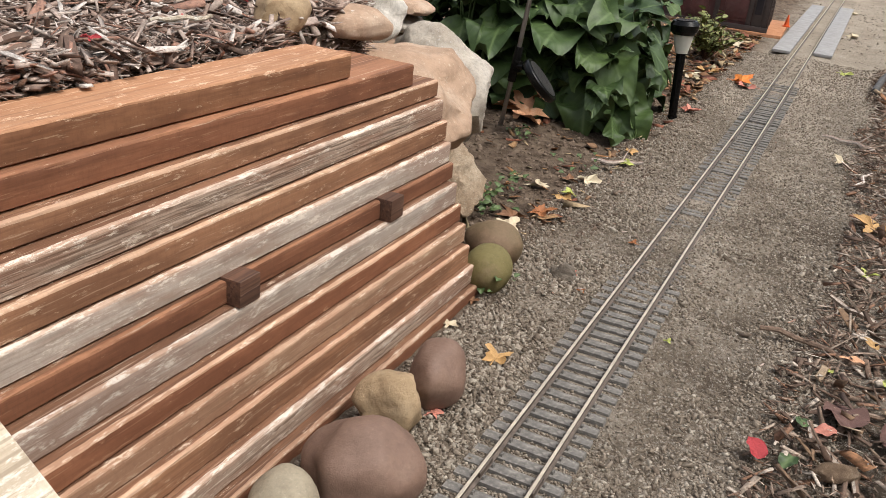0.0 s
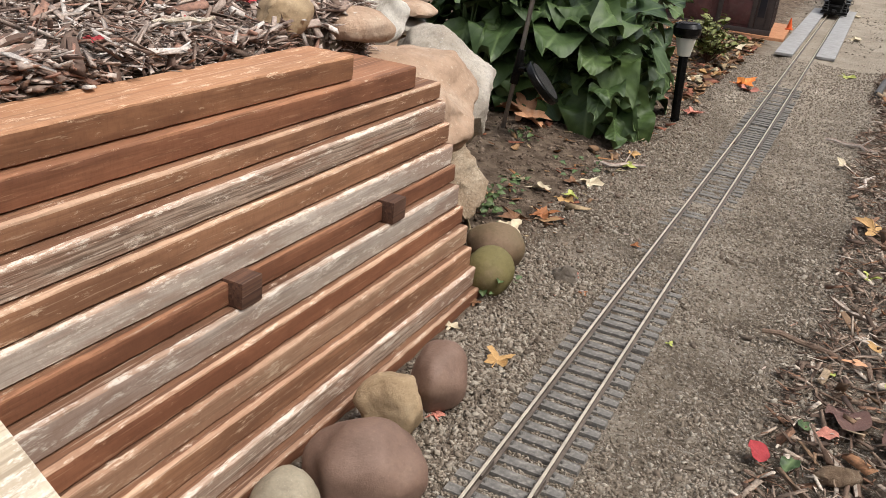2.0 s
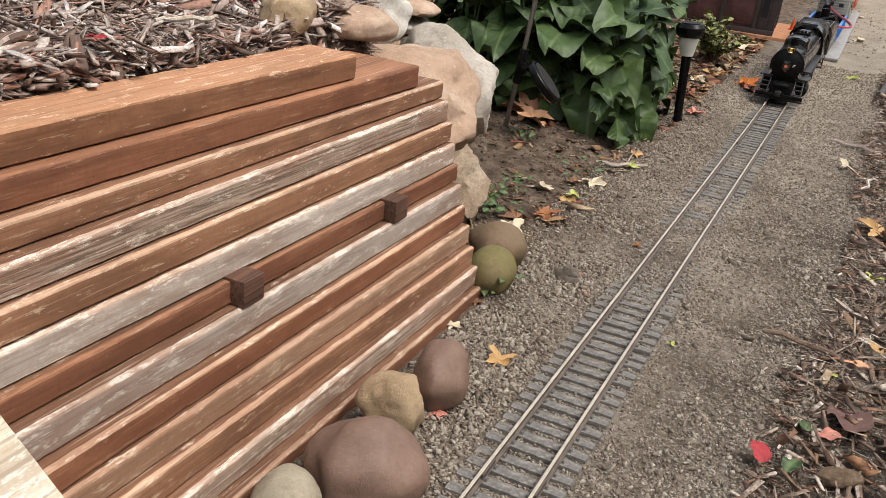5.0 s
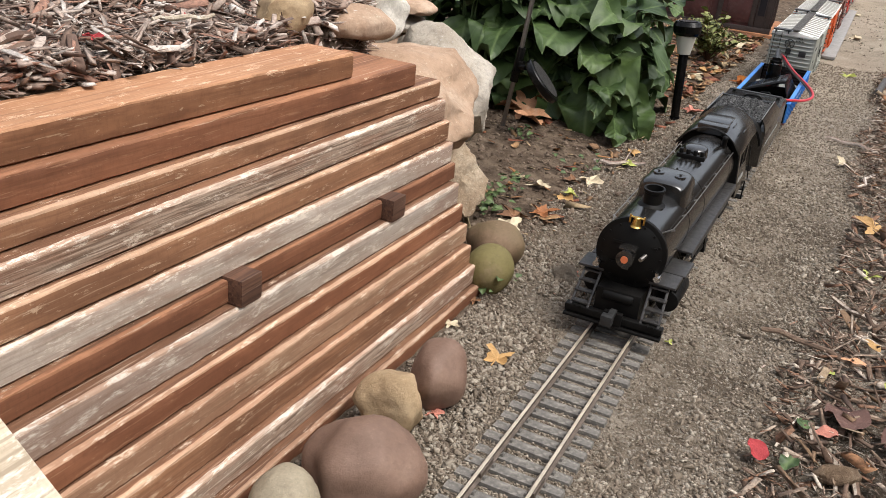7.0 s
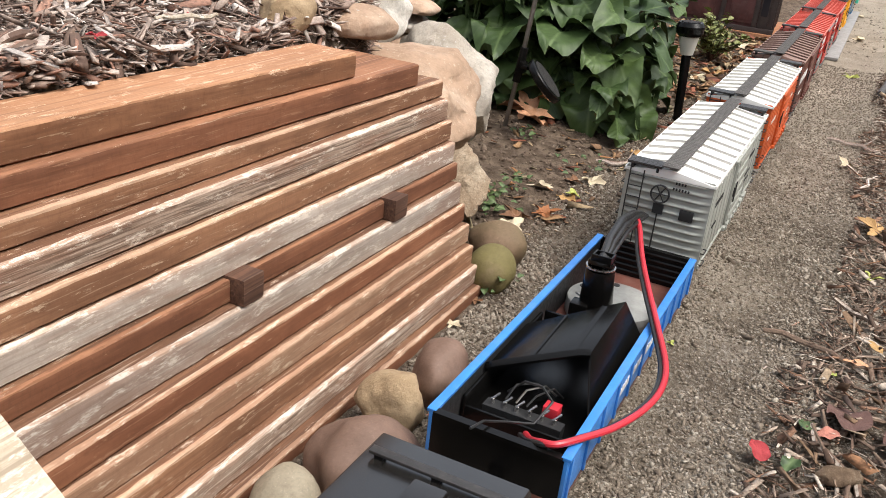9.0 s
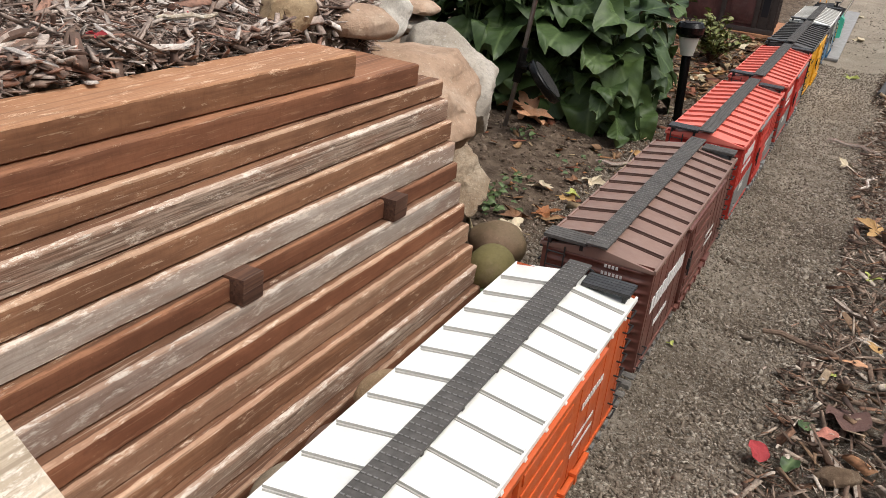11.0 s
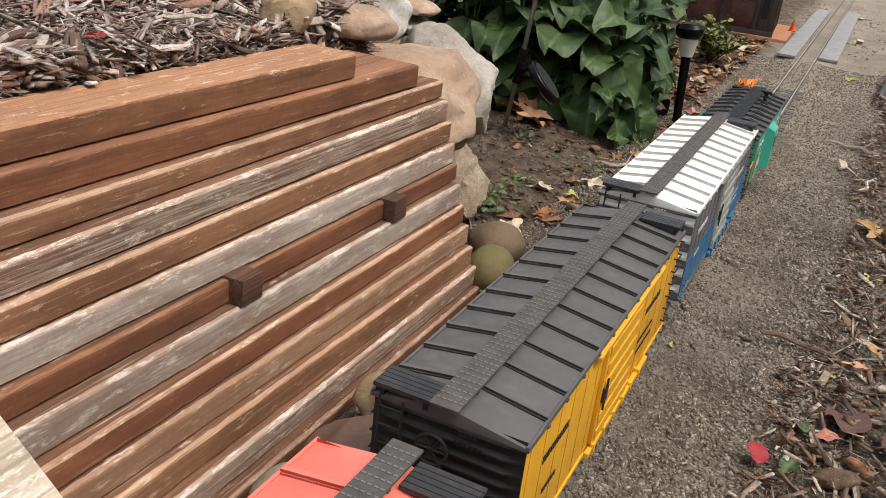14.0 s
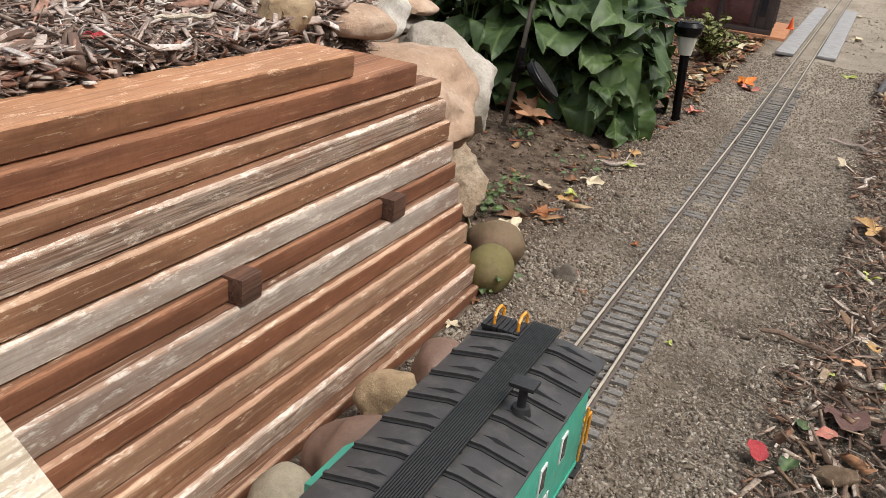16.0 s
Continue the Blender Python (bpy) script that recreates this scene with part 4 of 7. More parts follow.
    b.prism([(-a, h - 0.001), (0, ridge - 0.0012), (a, h - 0.001), (a, h + 0.0016), (0, ridge + 0.0008), (-a, h + 0.0016)], -0.0028, -0.00175, 1)
    rib = b.mesh("roof_rib", [roof, rib_shade], 0, 30)
    for i in range(1, ribs):
        share("roof_rib", rib, car, Matrix.Translation((0, L * i / ribs, 0)))
    # running board on its brackets, with cross platforms at two corners
    b = B().box(-0.0095, 0.0095, -0.008, L + 0.008, ridge + 0.0036, ridge + 0.0052)
    for i in range(64):
        y = 0.0 + L * i / 63
        for k in range(5):
            x = -0.0076 + 0.0038 * k
            b.box(x - 0.0012, x + 0.0012, y - 0.0006, y + 0.0006, ridge + 0.0051, ridge + 0.0057, 1)
    for i in range(8):
        b.box(-0.008, 0.008, L * (i + 0.5) / 8 - 0.0015, L * (i + 0.5) / 8 + 0.0015, ridge - 0.001, ridge + 0.0037)
    b.part("running_board", [WALKWAY, TREAD], car)
    for s, y in ((-1, 0.0), (1, L)):
        y0, y1 = (y - 0.003, y + 0.021) if s < 0 else (y - 0.021, y + 0.003)
        b = B()
        xa, xb = (-W + 0.003, -0.0105) if s < 0 else (0.0105, W - 0.003)
        b.box(xa, xb, y0, y1, ridge - 0.0012, ridge + 0.0006)
        deck = WALKWAY if seed == 3 else GREY_B
        pf = b.part("end_platform", deck, car)
        for i in range(5):
            ya = y0 + (y1 - y0) * i / 5
            B().box(xa, xb, ya + 0.0003, ya + (y1 - y0) / 5 - 0.0003, ridge + 0.0007, ridge + 0.0016).part("slat", deck, pf)
        for xc in (xa + 0.0055, xb - 0.0045):
            B().box(xc - 0.0015, xc + 0.0015, y0 + 0.002, y1 - 0.002, h + 0.0015, ridge - 0.0013).part("bracket", BLACKP, pf)
    # sliding doors and their rails on both sides
    yc, dw = L / 2 + 0.004, 0.048
    for s in (-1, 1):
        b = B()
        x0, x1 = s * w, s * (w + 0.0035)
        b.box(min(x0, x1), max(x0, x1), yc - dw, yc + dw, z0 + 0.004, h - 0.007)
        d = b.part("door", door, car, bevel=0.0005)
        for i in range(6):
            z = z0 + 0.009 + i * 0.0148
            B().box(min(x1 + s * 0.0001, x1 + s * 0.0012), max(x1 + s * 0.0001, x1 + s * 0.0012), yc - dw + 0.004, yc + dw - 0.004, z, z + 0.0085).part("door_panel", door, d, bevel=0.0004)
        b = B().cyl((x1 + s * 0.002, yc - dw + 0.006, 0.07), (x1 + s * 0.002, yc - dw + 0.006, 0.098), 0.0009, n=6)
        b.box(min(x1, x1 + s * 0.0025), max(x1, x1 + s * 0.0025), yc - dw + 0.002, yc - dw + 0.011, 0.078, 0.09)
        b.part("door_latch", BLACKP, d)
        b = B().box(min(x0, s * (w + 0.005)), max(x0, s * (w + 0.005)), yc - dw - 0.03, yc + dw + 0.07, h - 0.0068, h - 0.003)
        b.part("door_rail", side if white_ends else accent or side, car, bevel=0.0004)
        b = B().box(min(x0, s * (w + 0.005)), max(x0, s * (w + 0.005)), yc - dw - 0.01, yc + dw + 0.075, z0 - 0.001, z0 + 0.004)
        for i in range(6):
            y = yc - dw + i * 0.027
            b.box(min(x0, s * (w + 0.0062)), max(x0, s * (w + 0.0062)), y, y + 0.005, z0 - 0.002, z0 + 0.007)
        b.part("door_track", accent or side, car, bevel=0.0004)
        # side ladder, grab irons and lettering
        b = B()
        ya = yB - 0.012 if s > 0 else yA + 0.012
        for i in range(8):
            z = z0 + 0.002 + i * 0.0132
            b.tube([(s * w, ya - 0.008, z), (s * (w + 0.004), ya - 0.008, z), (s * (w + 0.004), ya + 0.008, z), (s * w, ya + 0.008, z)], 0.0008, 5)
        b.part("side_ladder", BLACKP if side is not WHITE else side, car)
        b = B()
        yg = yA + 0.012 if s > 0 else yB - 0.012
        for z in (z0 + 0.004, z0 + 0.018):
            b.tube([(s * w, yg - 0.008, z), (s * (w + 0.004), yg - 0.008, z), (s * (w + 0.004), yg + 0.008, z), (s * w, yg + 0.008, z)], 0.0008, 5)
        b.part("grab_iron", accent or BLACKP, car)
        b = B()
        xs = s * (w + 0.0006)
        if seed == 3:
            lettering(b, xs, 0.018, 0.088, 0.125, 0.017, rnd, s, 0.22)
            lettering(b, xs, 0.05, 0.062, 0.05, 0.006, rnd, s)
        elif seed in (4, 5):
            lettering(b, xs, 0.03, 0.105, 0.085, 0.015, rnd, s)
            lettering(b, xs, 0.035, 0.092, 0.075, 0.006, rnd, s)
            lettering(b, xs, 0.05, 0.062, 0.03, 0.009, rnd, s)
        else:
            lettering(b, xs, 0.04, 0.1, 0.05, 0.006, rnd, s, 0.5)
            lettering(b, xs, 0.05, 0.07, 0.025, 0.004, rnd, s, 0.5)
            lettering(b, xs, 0.3, 0.095, 0.05, 0.006, rnd, s, 0.5)
        for k in range(2):
            lettering(b, xs, 0.29, 0.06 + 0.011 * k, 0.05, 0.003, rnd, s, 0.6)
        b.part("side_lettering", letters, car, smooth=0)
    b = B()
    for z, x, k in ((0.1285, 0.008, 4), (0.1215, 0.006, 6)):
        for i in range(k):
            b.box(x + i * 0.0034, x + i * 0.0034 + 0.0021, yA - 0.0047, yA - 0.0042, z, z + 0.003)
    b.part("end_lettering", letters, car, smooth=0)
    b = B().box(-0.012, 0.012, 0.02, L - 0.02, 0.027, 0.0345).box(-0.03, 0.03, L / 2 - 0.03, L / 2 + 0.03, 0.022, 0.034).cyl((0.018, L / 2 - 0.09, 0.025), (0.018, L / 2 - 0.05, 0.025), 0.008, n=12)
    b.part("underframe", BLACKP, car)
    truck(car, 0.066)
    truck(car, L - 0.066)
    coupler(car, 0.004, -1)
    coupler(car, L - 0.004, 1)
    return car


def paint(name, c, rough=0.45, dusty=0.12):
    return plain(name, c, rough, vary=0.12, scale=30, dust=(0.4, 0.35, 0.3), dusty=dusty)


SILVER = paint("silver_grey_paint", (0.36, 0.37, 0.33))
WHITEROOF = paint("off_white_roof", (0.84, 0.83, 0.78), 0.4)
ORANGE = paint("orange_red_paint", (0.56, 0.1, 0.02))
BOXBROWN = paint("boxcar_brown_paint", (0.15, 0.055, 0.04))
ROOFBROWN = paint("brown_roof", (0.26, 0.16, 0.125), 0.5)
RED = paint("red_paint", (0.48, 0.035, 0.022))
REDROOF = paint("salmon_red_roof", (0.8, 0.19, 0.14), 0.42)
STRIPE = paint("grey_stripe_paint", (0.2, 0.2, 0.19), 0.5)
YELLOW = paint("yellow_paint", (0.78, 0.4, 0.02))
GREYROOF = paint("dark_grey_roof", (0.1, 0.094, 0.09), 0.5)
BLUE = paint("blue_paint", (0.02, 0.13, 0.27))
SKYBLUE = paint("bright_blue_paint", (0.04, 0.22, 0.62), 0.35)
SLATE = paint("slate_grey_paint", (0.13, 0.125, 0.13), 0.45)
GREEN = paint("sea_green_paint", (0.05, 0.38, 0.27), 0.4)
SAFETY = paint("orange_handrail_paint", (0.75, 0.3, 0.02), 0.4)

CABROOF = paint("near_black_roof", (0.045, 0.042, 0.04), 0.5)
# darker roof colours for the rib strips: grime with the ribs' shadow painted in
RIB_SHADES = {m.name: paint("grimy_shaded_" + m.name, c, 0.7) for m, c in ((WHITEROOF, (0.48, 0.46, 0.42)), (ROOFBROWN, (0.1, 0.055, 0.042)), (REDROOF, (0.45, 0.075, 0.05)), (GREYROOF, (0.035, 0.032, 0.03)))}
CARS = []          # vehicle, distance behind the engine's front
PITCH0, PITCH = 1.4895, 0.478


def build_boxcars():
    specs = [("silver", "silver-grey boxcar with white ribbed roof behind the gondola", WHITEROOF, SILVER, SILVER, SILVER, None, None, BLACKP, None),
             ("orange", "orange boxcar with white ribbed roof and dark running board", WHITEROOF, ORANGE, ORANGE, ORANGE, None, None, WHITE, None),
             ("brown", "dark brown boxcar with dull brown ribbed roof", ROOFBROWN, BOXBROWN, BOXBROWN, BOXBROWN, None, None, WHITE, None),
             ("red", "red boxcar with salmon roof and grey side stripe", REDROOF, RED, RED, RED, STRIPE, (STRIPE, 0.04), WHITE, None),
             ("red", "red boxcar with salmon roof and grey side stripe", REDROOF, RED, RED, RED, STRIPE, (STRIPE, 0.04), WHITE, None),
             ("yellow", "yellow boxcar with dark grey ribbed roof and black ends", GREYROOF, YELLOW, BLACKP, YELLOW, None, None, BLACKP, None),
             ("blue", "blue and slate-grey boxcar with white roof", WHITEROOF, SLATE, SLATE, SILVER, BLUE, (BLUE, 0.045), WHITE, WHITEROOF)]
    for i, (k, label, roof, side, end, door, accent, low, letters, we) in enumerate(specs):
        car = boxcar(k, label, i + 1, roof, side, end, door, accent, low, letters, white_ends=we, rib_shade=RIB_SHADES[roof.name])
        CARS.append((car, PITCH0 + PITCH * i))


def build_caboose():
    """A bay-window caboose with ribbed roof, orange rails and a smoke pipe."""
    c = thing("caboose", "sea-green bay-window caboose with dark ribbed roof and orange handrails", "caboose")
    L, w, h, z0 = 0.35, 0.0495, 0.1055, 0.03
    b = B().box(-w, w, 0.03, L - 0.03, z0, h)
    for s in (-1, 1):
        b.box(min(s * w, s * (w + 0.001)), max(s * w, s * (w + 0.001)), 0.03, L - 0.03, z0, z0 + 0.004)
    b.part("body", GREEN, c, bevel=0.0006)
    B().box(-w, w, 0.002, L - 0.002, 0.025, z0 - 0.0005).part("deck", BLACKP, c, bevel=0.0006)
    W, ridge = 0.0515, h + 0.0075
    b = B().prism([(-W, h - 0.001), (W, h - 0.001), (W, h + 0.001), (0.02, ridge), (-0.02, ridge), (-W, h + 0.001)], 0.0, L)
    b.part("roof", CABROOF, c, bevel=0.0007)
    a = W - 0.001
    b = B().prism([(-a, h), (-0.02, ridge - 0.001), (0.02, ridge - 0.001), (a, h), (a, h + 0.0042), (0.02, ridge + 0.0028), (-0.02, ridge + 0.0028), (-a, h + 0.0042)], -0.0016, 0.0016)
    # black strip on the near side stands in for the rib's shadow line
    b.prism([(-a, h), (-0.02, ridge - 0.001), (0.02, ridge - 0.001), (a, h), (a, h + 0.0022), (0.02, ridge + 0.0007), (-0.02, ridge + 0.0007), (-a, h + 0.0022)], -0.004, -0.0015, 1)
    # between the ribs, on each slope, a pressed wedge that runs out towards the eave and the walkway
    for s in (-1, 1):
        k = len(b.v)
        for x, zz, hw, up in ((0.012, ridge - 0.001, 0.0004, 0.0006), (0.024, ridge - 0.0012, 0.0028, 0.003), (0.043, h + 0.0016, 0.0006, 0.0014)):
            b.v += [(s * x, 0.0125 - hw, zz), (s * x, 0.0125 + hw, zz), (s * x, 0.0125 + hw * 0.4, zz + up), (s * x, 0.0125 - hw * 0.4, zz + up)]
        for q in (0, 4):
            for e in range(4):
                b.f.append((k + q + e, k + q + (e + 1) % 4, k + q + 4 + (e + 1) % 4, k + q + 4 + e))
                # wedge's near side is coloured black as its shaded side
                b.m.append(1 if e == 3 else 0)
    rib = b.mesh("roof_rib", [CABROOF, BLACKP], 0, 30)
    for i in range(10):
        share("roof_rib", rib, c, Matrix.Translation((0, 0.016 + 0.0345 * i, 0)))
    b = B()
    for i in range(14):
        x = -0.0111 + 0.0017 * i
        b.box(x - 0.0005, x + 0.0005, -0.006, L + 0.006, ridge + 0.003, ridge + 0.005)
    for i in range(7):
        b.box(-0.011, 0.011, L * (i + 0.5) / 7 - 0.001, L * (i + 0.5) / 7 + 0.001, ridge - 0.001, ridge + 0.0032)
    b.part("running_board", BLACKP, c)
    for s, y0 in ((1, -0.004), (-1, L - 0.018)):
        b = B()
        for i in range(8):
            x = s * (0.0125 + 0.0045 * i)
            b.box(x - 0.0018, x + 0.0018, y0, y0 + 0.022, ridge - 0.001, ridge + 0.002)
        b.box(min(s * 0.012, s * 0.046), max(s * 0.012, s * 0.046), y0 + 0.004, y0 + 0.007, ridge - 0.006, ridge - 0.001)
        b.part("end_platform", BLACKP, c)
        ye = y0 + 0.001 if s > 0 else y0 + 0.021
        o = -1 if s > 0 else 1
        for x in (s * 0.017, s * 0.037):
            b = B().tube([(x, ye - o * 0.016, ridge + 0.001), (x, ye - o * 0.016, ridge + 0.009), (x, ye - o * 0.011, ridge + 0.013), (x, ye - o * 0.004, ridge + 0.013), (x, ye + o * 0.003, ridge + 0.008),
                          (x, ye + o * 0.004, 0.03)], 0.0013, 6)
            b.part("ladder_rail", SAFETY, c, "orange ladder rail")
    b = B().cyl((0.024, 0.24, h), (0.024, 0.24, ridge + 0.02), 0.0032, n=12).cyl((0.024, 0.24, h + 0.001), (0.024, 0.24, ridge + 0.004), 0.0085, 0.006, 14)
    b.slab((0.024, 0.233, ridge + 0.021), (0.024, 0.247, ridge + 0.021), 0.0175, 0.003)
    b.part("smoke_pipe", BLACKP, c, bevel=0.0005)
    for s in (-1, 1):
        b = B()
        ya, yb, x = 0.118, 0.162, s * (w + 0.013)
        p = [(s * w, ya - 0.008), (x, ya), (x, yb), (s * w, yb + 0.008)]
        for z in (0.036, 0.096):
            b.v += [(q[0], q[1], z) for q in p]
        b.v += [(s * w, ya - 0.008, h - 0.001), (s * w, yb + 0.008, h - 0.001)]
        b.f += [(0, 1, 5, 4), (1, 2, 6, 5), (2, 3, 7, 6), (3, 2, 1, 0), (5, 6, 9, 8), (4, 5, 8), (6, 7, 9)]
        b.m += [0] * 7
        b.part("bay_window", GREEN, c, smooth=0)
        bars = [(ya + 0.012, ya + 0.028, x), (ya + 0.032, ya + 0.046, x)]
        for y0, y1, xx in bars + [(0.05, 0.062, s * w), (0.076, 0.088, s * w), (0.22, 0.232, s * w), (0.262, 0.274, s * w)]:
            b = B().box(min(xx, xx + s * 0.0012), max(xx, xx + s * 0.0012), y0, y1, 0.066, 0.088)
            f = b.part("window", WHITE if xx != x else GREEN, c, bevel=0.0003)
            B().box(min(xx + s * 0.0004, xx + s * 0.0016), max(xx + s * 0.0004, xx + s * 0.0016), y0 + 0.002, y1 - 0.002, 0.0685, 0.0855).part("pane", PANE, f)
        for ye in (0.004, L - 0.004):
            b = B().tube([(s * (w - 0.001), ye, 0.033), (s * (w - 0.001), ye, 0.062), (s * (w - 0.001), ye + (0.022 if ye < 0.1 else -0.022), 0.066)], 0.0012, 6)
            b.tube([(s * (w + 0.002), ye + (0.03 if ye < 0.1 else -0.03), 0.036), (s * (w + 0.003), ye + (0.03 if ye < 0.1 else -0.03), 0.084)], 0.001, 6)
            b.part("handrail", SAFETY, c, "orange corner handrail")
            k = 1 if ye < 0.1 else -1
            b = B()
            for z in (0.012, 0.022):
                b.box(min(s * 0.04, s * w), max(s * 0.04, s * w), min(ye, ye + k * 0.02), max(ye, ye + k * 0.02), z - 0.001, z + 0.001)
            b.part("step", BLACKP, c)
    rnd = random.Random(44)
    for s in (-1, 1):
        b = lettering(B(), s * (w + 0.0002), 0.045, 0.044, 0.05, 0.012, rnd, s)
        lettering(b, s * (w + 0.0002), 0.2, 0.046, 0.05, 0.008, rnd, s)
        b.part("side_lettering", WHITE, c, smooth=0)
    truck(c, 0.07)
    truck(c, L - 0.07)
    coupler(c, 0.004, -1)
    coupler(c, L - 0.004, 1)
    CARS.append((c, PITCH0 + PITCH * 7 + 0.006))


def build_gondola():
    """An open blue gondola that carries the batteries, with its load."""
    c = thing("gondola", "bright blue open gondola wagon with black interior", "gondola wagon")
    L, w, zt, z0 = 0.424, 0.0545, 0.069, 0.03
    b = B().box(-w, w, 0, L, z0 - 0.004, z0)
    b.part("floor", BOXBROWN, c)
    for s in (-1, 1):
        b = B().box(min(s * w, s * (w - 0.003)), max(s * w, s * (w - 0.003)), 0, L, z0, zt - 0.003).box(min(s * (w - 0.0055), s * (w + 0.002)), max(s * (w - 0.0055), s * (w + 0.002)), 0, L, zt - 0.003, zt)
        for i in range(11):
            y = 0.008 + (L - 0.016) * i / 10
            b.box(min(s * w, s * (w + 0.002)), max(s * w, s * (w + 0.002)), y - 0.002, y + 0.002, z0, zt - 0.003)
        b.part("side_wall", SKYBLUE, c, bevel=0.0005)
        b = B().box(min(s * (w - 0.0031), s * (w - 0.0042)), max(s * (w - 0.0031), s * (w - 0.0042)), 0.004, L - 0.004, z0, zt - 0.0045)
        b.part("side_lining", BLACKP, c)
        rnd = random.Random(3)
        lettering(B(), s * (w + 0.0001), 0.13, 0.045, 0.12, 0.008, rnd, s).part("side_lettering", WHITE, c, smooth=0)
    for y in (0.0, L):
        k = 1 if y == 0 else -1
        b = B().box(-w + 0.003, w - 0.003, min(y, y + k * 0.004), max(y, y + k * 0.004), z0, zt - 0.004)
        for i in range(5):
            b.tube([(-w + 0.008, y + k * 0.0045, z0 + 0.006 + i * 0.0068), (w - 0.008, y + k * 0.0045, z0 + 0.006 + i * 0.0068)], 0.0018, 6)
        b.box(-w + 0.004, w - 0.004, min(y - k * 0.002, y + k * 0.005), max(y - k * 0.002, y + k * 0.005), zt - 0.0045, zt - 0.0005)
        b.part("end_wall", PLAST, c, "black ribbed end wall")
    b = B()
    for i in range(6):
        b.box(-0.018 + i * 0.005, -0.0145 + i * 0.005, 0.0062, 0.0068, 0.0555, 0.0605)
    b.part("end_lettering", WHITE, c, smooth=0)
    B().box(-0.03, 0.03, 0.03, L - 0.03, 0.02, z0 - 0.0045).part("underframe", BLACKP, c)
    truck(c, 0.066)
    truck(c, L - 0.066)
    coupler(c, 0.004, -1)
    coupler(c, L - 0.004, 1)
    y0 = 1.010
    CARS.append((c, y0))
    # battery box, lying tilted: its lid is low at one side, and its mouth is open towards the engine
    t = thing("battery_box", "open black plastic battery box inside the gondola", "battery box")
    x0, x1, f = -0.049, 0.0495, z0 + 0.0006
    b = B().box(x0, x1, 0.05, 0.232, f, f + 0.003).box(x0, x0 + 0.003, 0.05, 0.225, f + 0.003, 0.056).box(x0 + 0.003, x1 - 0.003, 0.05, 0.053, f + 0.003, 0.047)
    b.box(x0 + 0.003, x1 - 0.003, 0.229, 0.232, f + 0.003, 0.056)
    b.part("tray", PLAST, t, bevel=0.0008)

    def sheet(q, d, name, label=""):
        p = [Vector(v) for v in q]
        n = (p[1] - p[0]).cross(p[3] - p[0]).normalized() * d
        h = B()
        h.v += [tuple(v) for v in p] + [tuple(v - n) for v in p]
        h.f += [(0, 1, 2, 3), (7, 6, 5, 4), (0, 1, 5, 4), (1, 2, 6, 5), (2, 3, 7, 6), (3, 0, 4, 7)]
        h.m += [0] * 6
        return h.part(name, PLAST, t, label, bevel=0.0007)
    A, C, D, E = (-0.049, 0.096, 0.06), (0.029, 0.12, 0.088), (0.027, 0.232, 0.088), (-0.049, 0.186, 0.06)
    lid = sheet((A, C, D, E), 0.002, "lid", "sloped glossy black lid")
    sheet((C, (0.0498, 0.07, 0.05), (0.0498, 0.238, 0.05), D), 0.002, "side_flap", "steep black side flap")
    B().tube([(-0.0485, 0.0955, 0.06), (-0.04, 0.0965, 0.0645), (0.02, 0.116, 0.0865), (0.029, 0.119, 0.088)], 0.0036, 8).part("lip", PLAST, lid, "rounded front lip")
    for u, r in ((0.42, 0.0008), (0.8, 0.0024)):
        p, q = Vector(A).lerp(Vector(C), u) + Vector((0, 0.004, 0.0006)), Vector(E).lerp(Vector(D), u) + Vector((0, -0.004, 0.0006))
        B().slab(p, q, r * 2, 0.0014).part("ridge", PLAST, lid)
    B().box(-0.036, 0.03, 0.062, 0.074, f + 0.0035, 0.046).part("terminal_strip", BLACKP, t)
    for i in range(6):
        x = -0.03 + i * 0.0105
        b = B().cyl((x, 0.068, 0.046), (x, 0.068, 0.0505), 0.0018, n=8).slab((x, 0.068, 0.0505), (x + 0.004, 0.073, 0.054), 0.0016, 0.001)
        b.part("terminal", CHROME, t, "small metal terminal")
    B().box(0.008, 0.021, 0.08, 0.092, 0.04, 0.051).part("switch", RUBBER_R, t, "red switch", bevel=0.001)
    B().tube([(-0.024, 0.085, 0.05), (-0.01, 0.082, 0.066), (0.006, 0.078, 0.069), (0.018, 0.07, 0.064), (0.012, 0.048, 0.054), (-0.004, 0.02, 0.066), (-0.012, 0.002, 0.0735), (-0.014, -0.018, 0.078)], 0.0011, 6).part("lead", RUBBER_B, t)
    for k in range(3):
        B().tube([(-0.02 + 0.009 * k, 0.07, 0.052), (-0.016 + 0.009 * k, 0.08, 0.062 - 0.002 * k), (-0.004 + 0.007 * k, 0.098, 0.058), (0.004 + 0.006 * k, 0.11, 0.045)], 0.0009, 5).part("thin_lead", STEEL if k == 1 else RUBBER_B, t)
    CARS.append((t, y0))
    t = thing("round_cover", "round grey plastic cover lying in the gondola", "cover")
    cx, cy, cz = -0.002, 0.312, z0 + 0.017
    B().cyl((cx, cy, z0 + 0.0005), (cx, cy, cz), 0.047, 0.046, 44).part("disc", GREYPL, t, bevel=0.002)
    for a in (30, 100, 160, 230, 300):
        x, y = cx + 0.038 * math.cos(radians(a)), cy + 0.038 * math.sin(radians(a))
        B().cyl((x, y, cz - 0.0005), (x, y, cz + 0.0008), 0.0036, n=12).part("screw", BLACKP, t)
    p = [(-0.036, -0.008), (-0.018, 0.026), (-0.008, 0.02), (-0.014, 0.008), (-0.019, 0.011), (-0.028, -0.013), (-0.036, -0.008)]
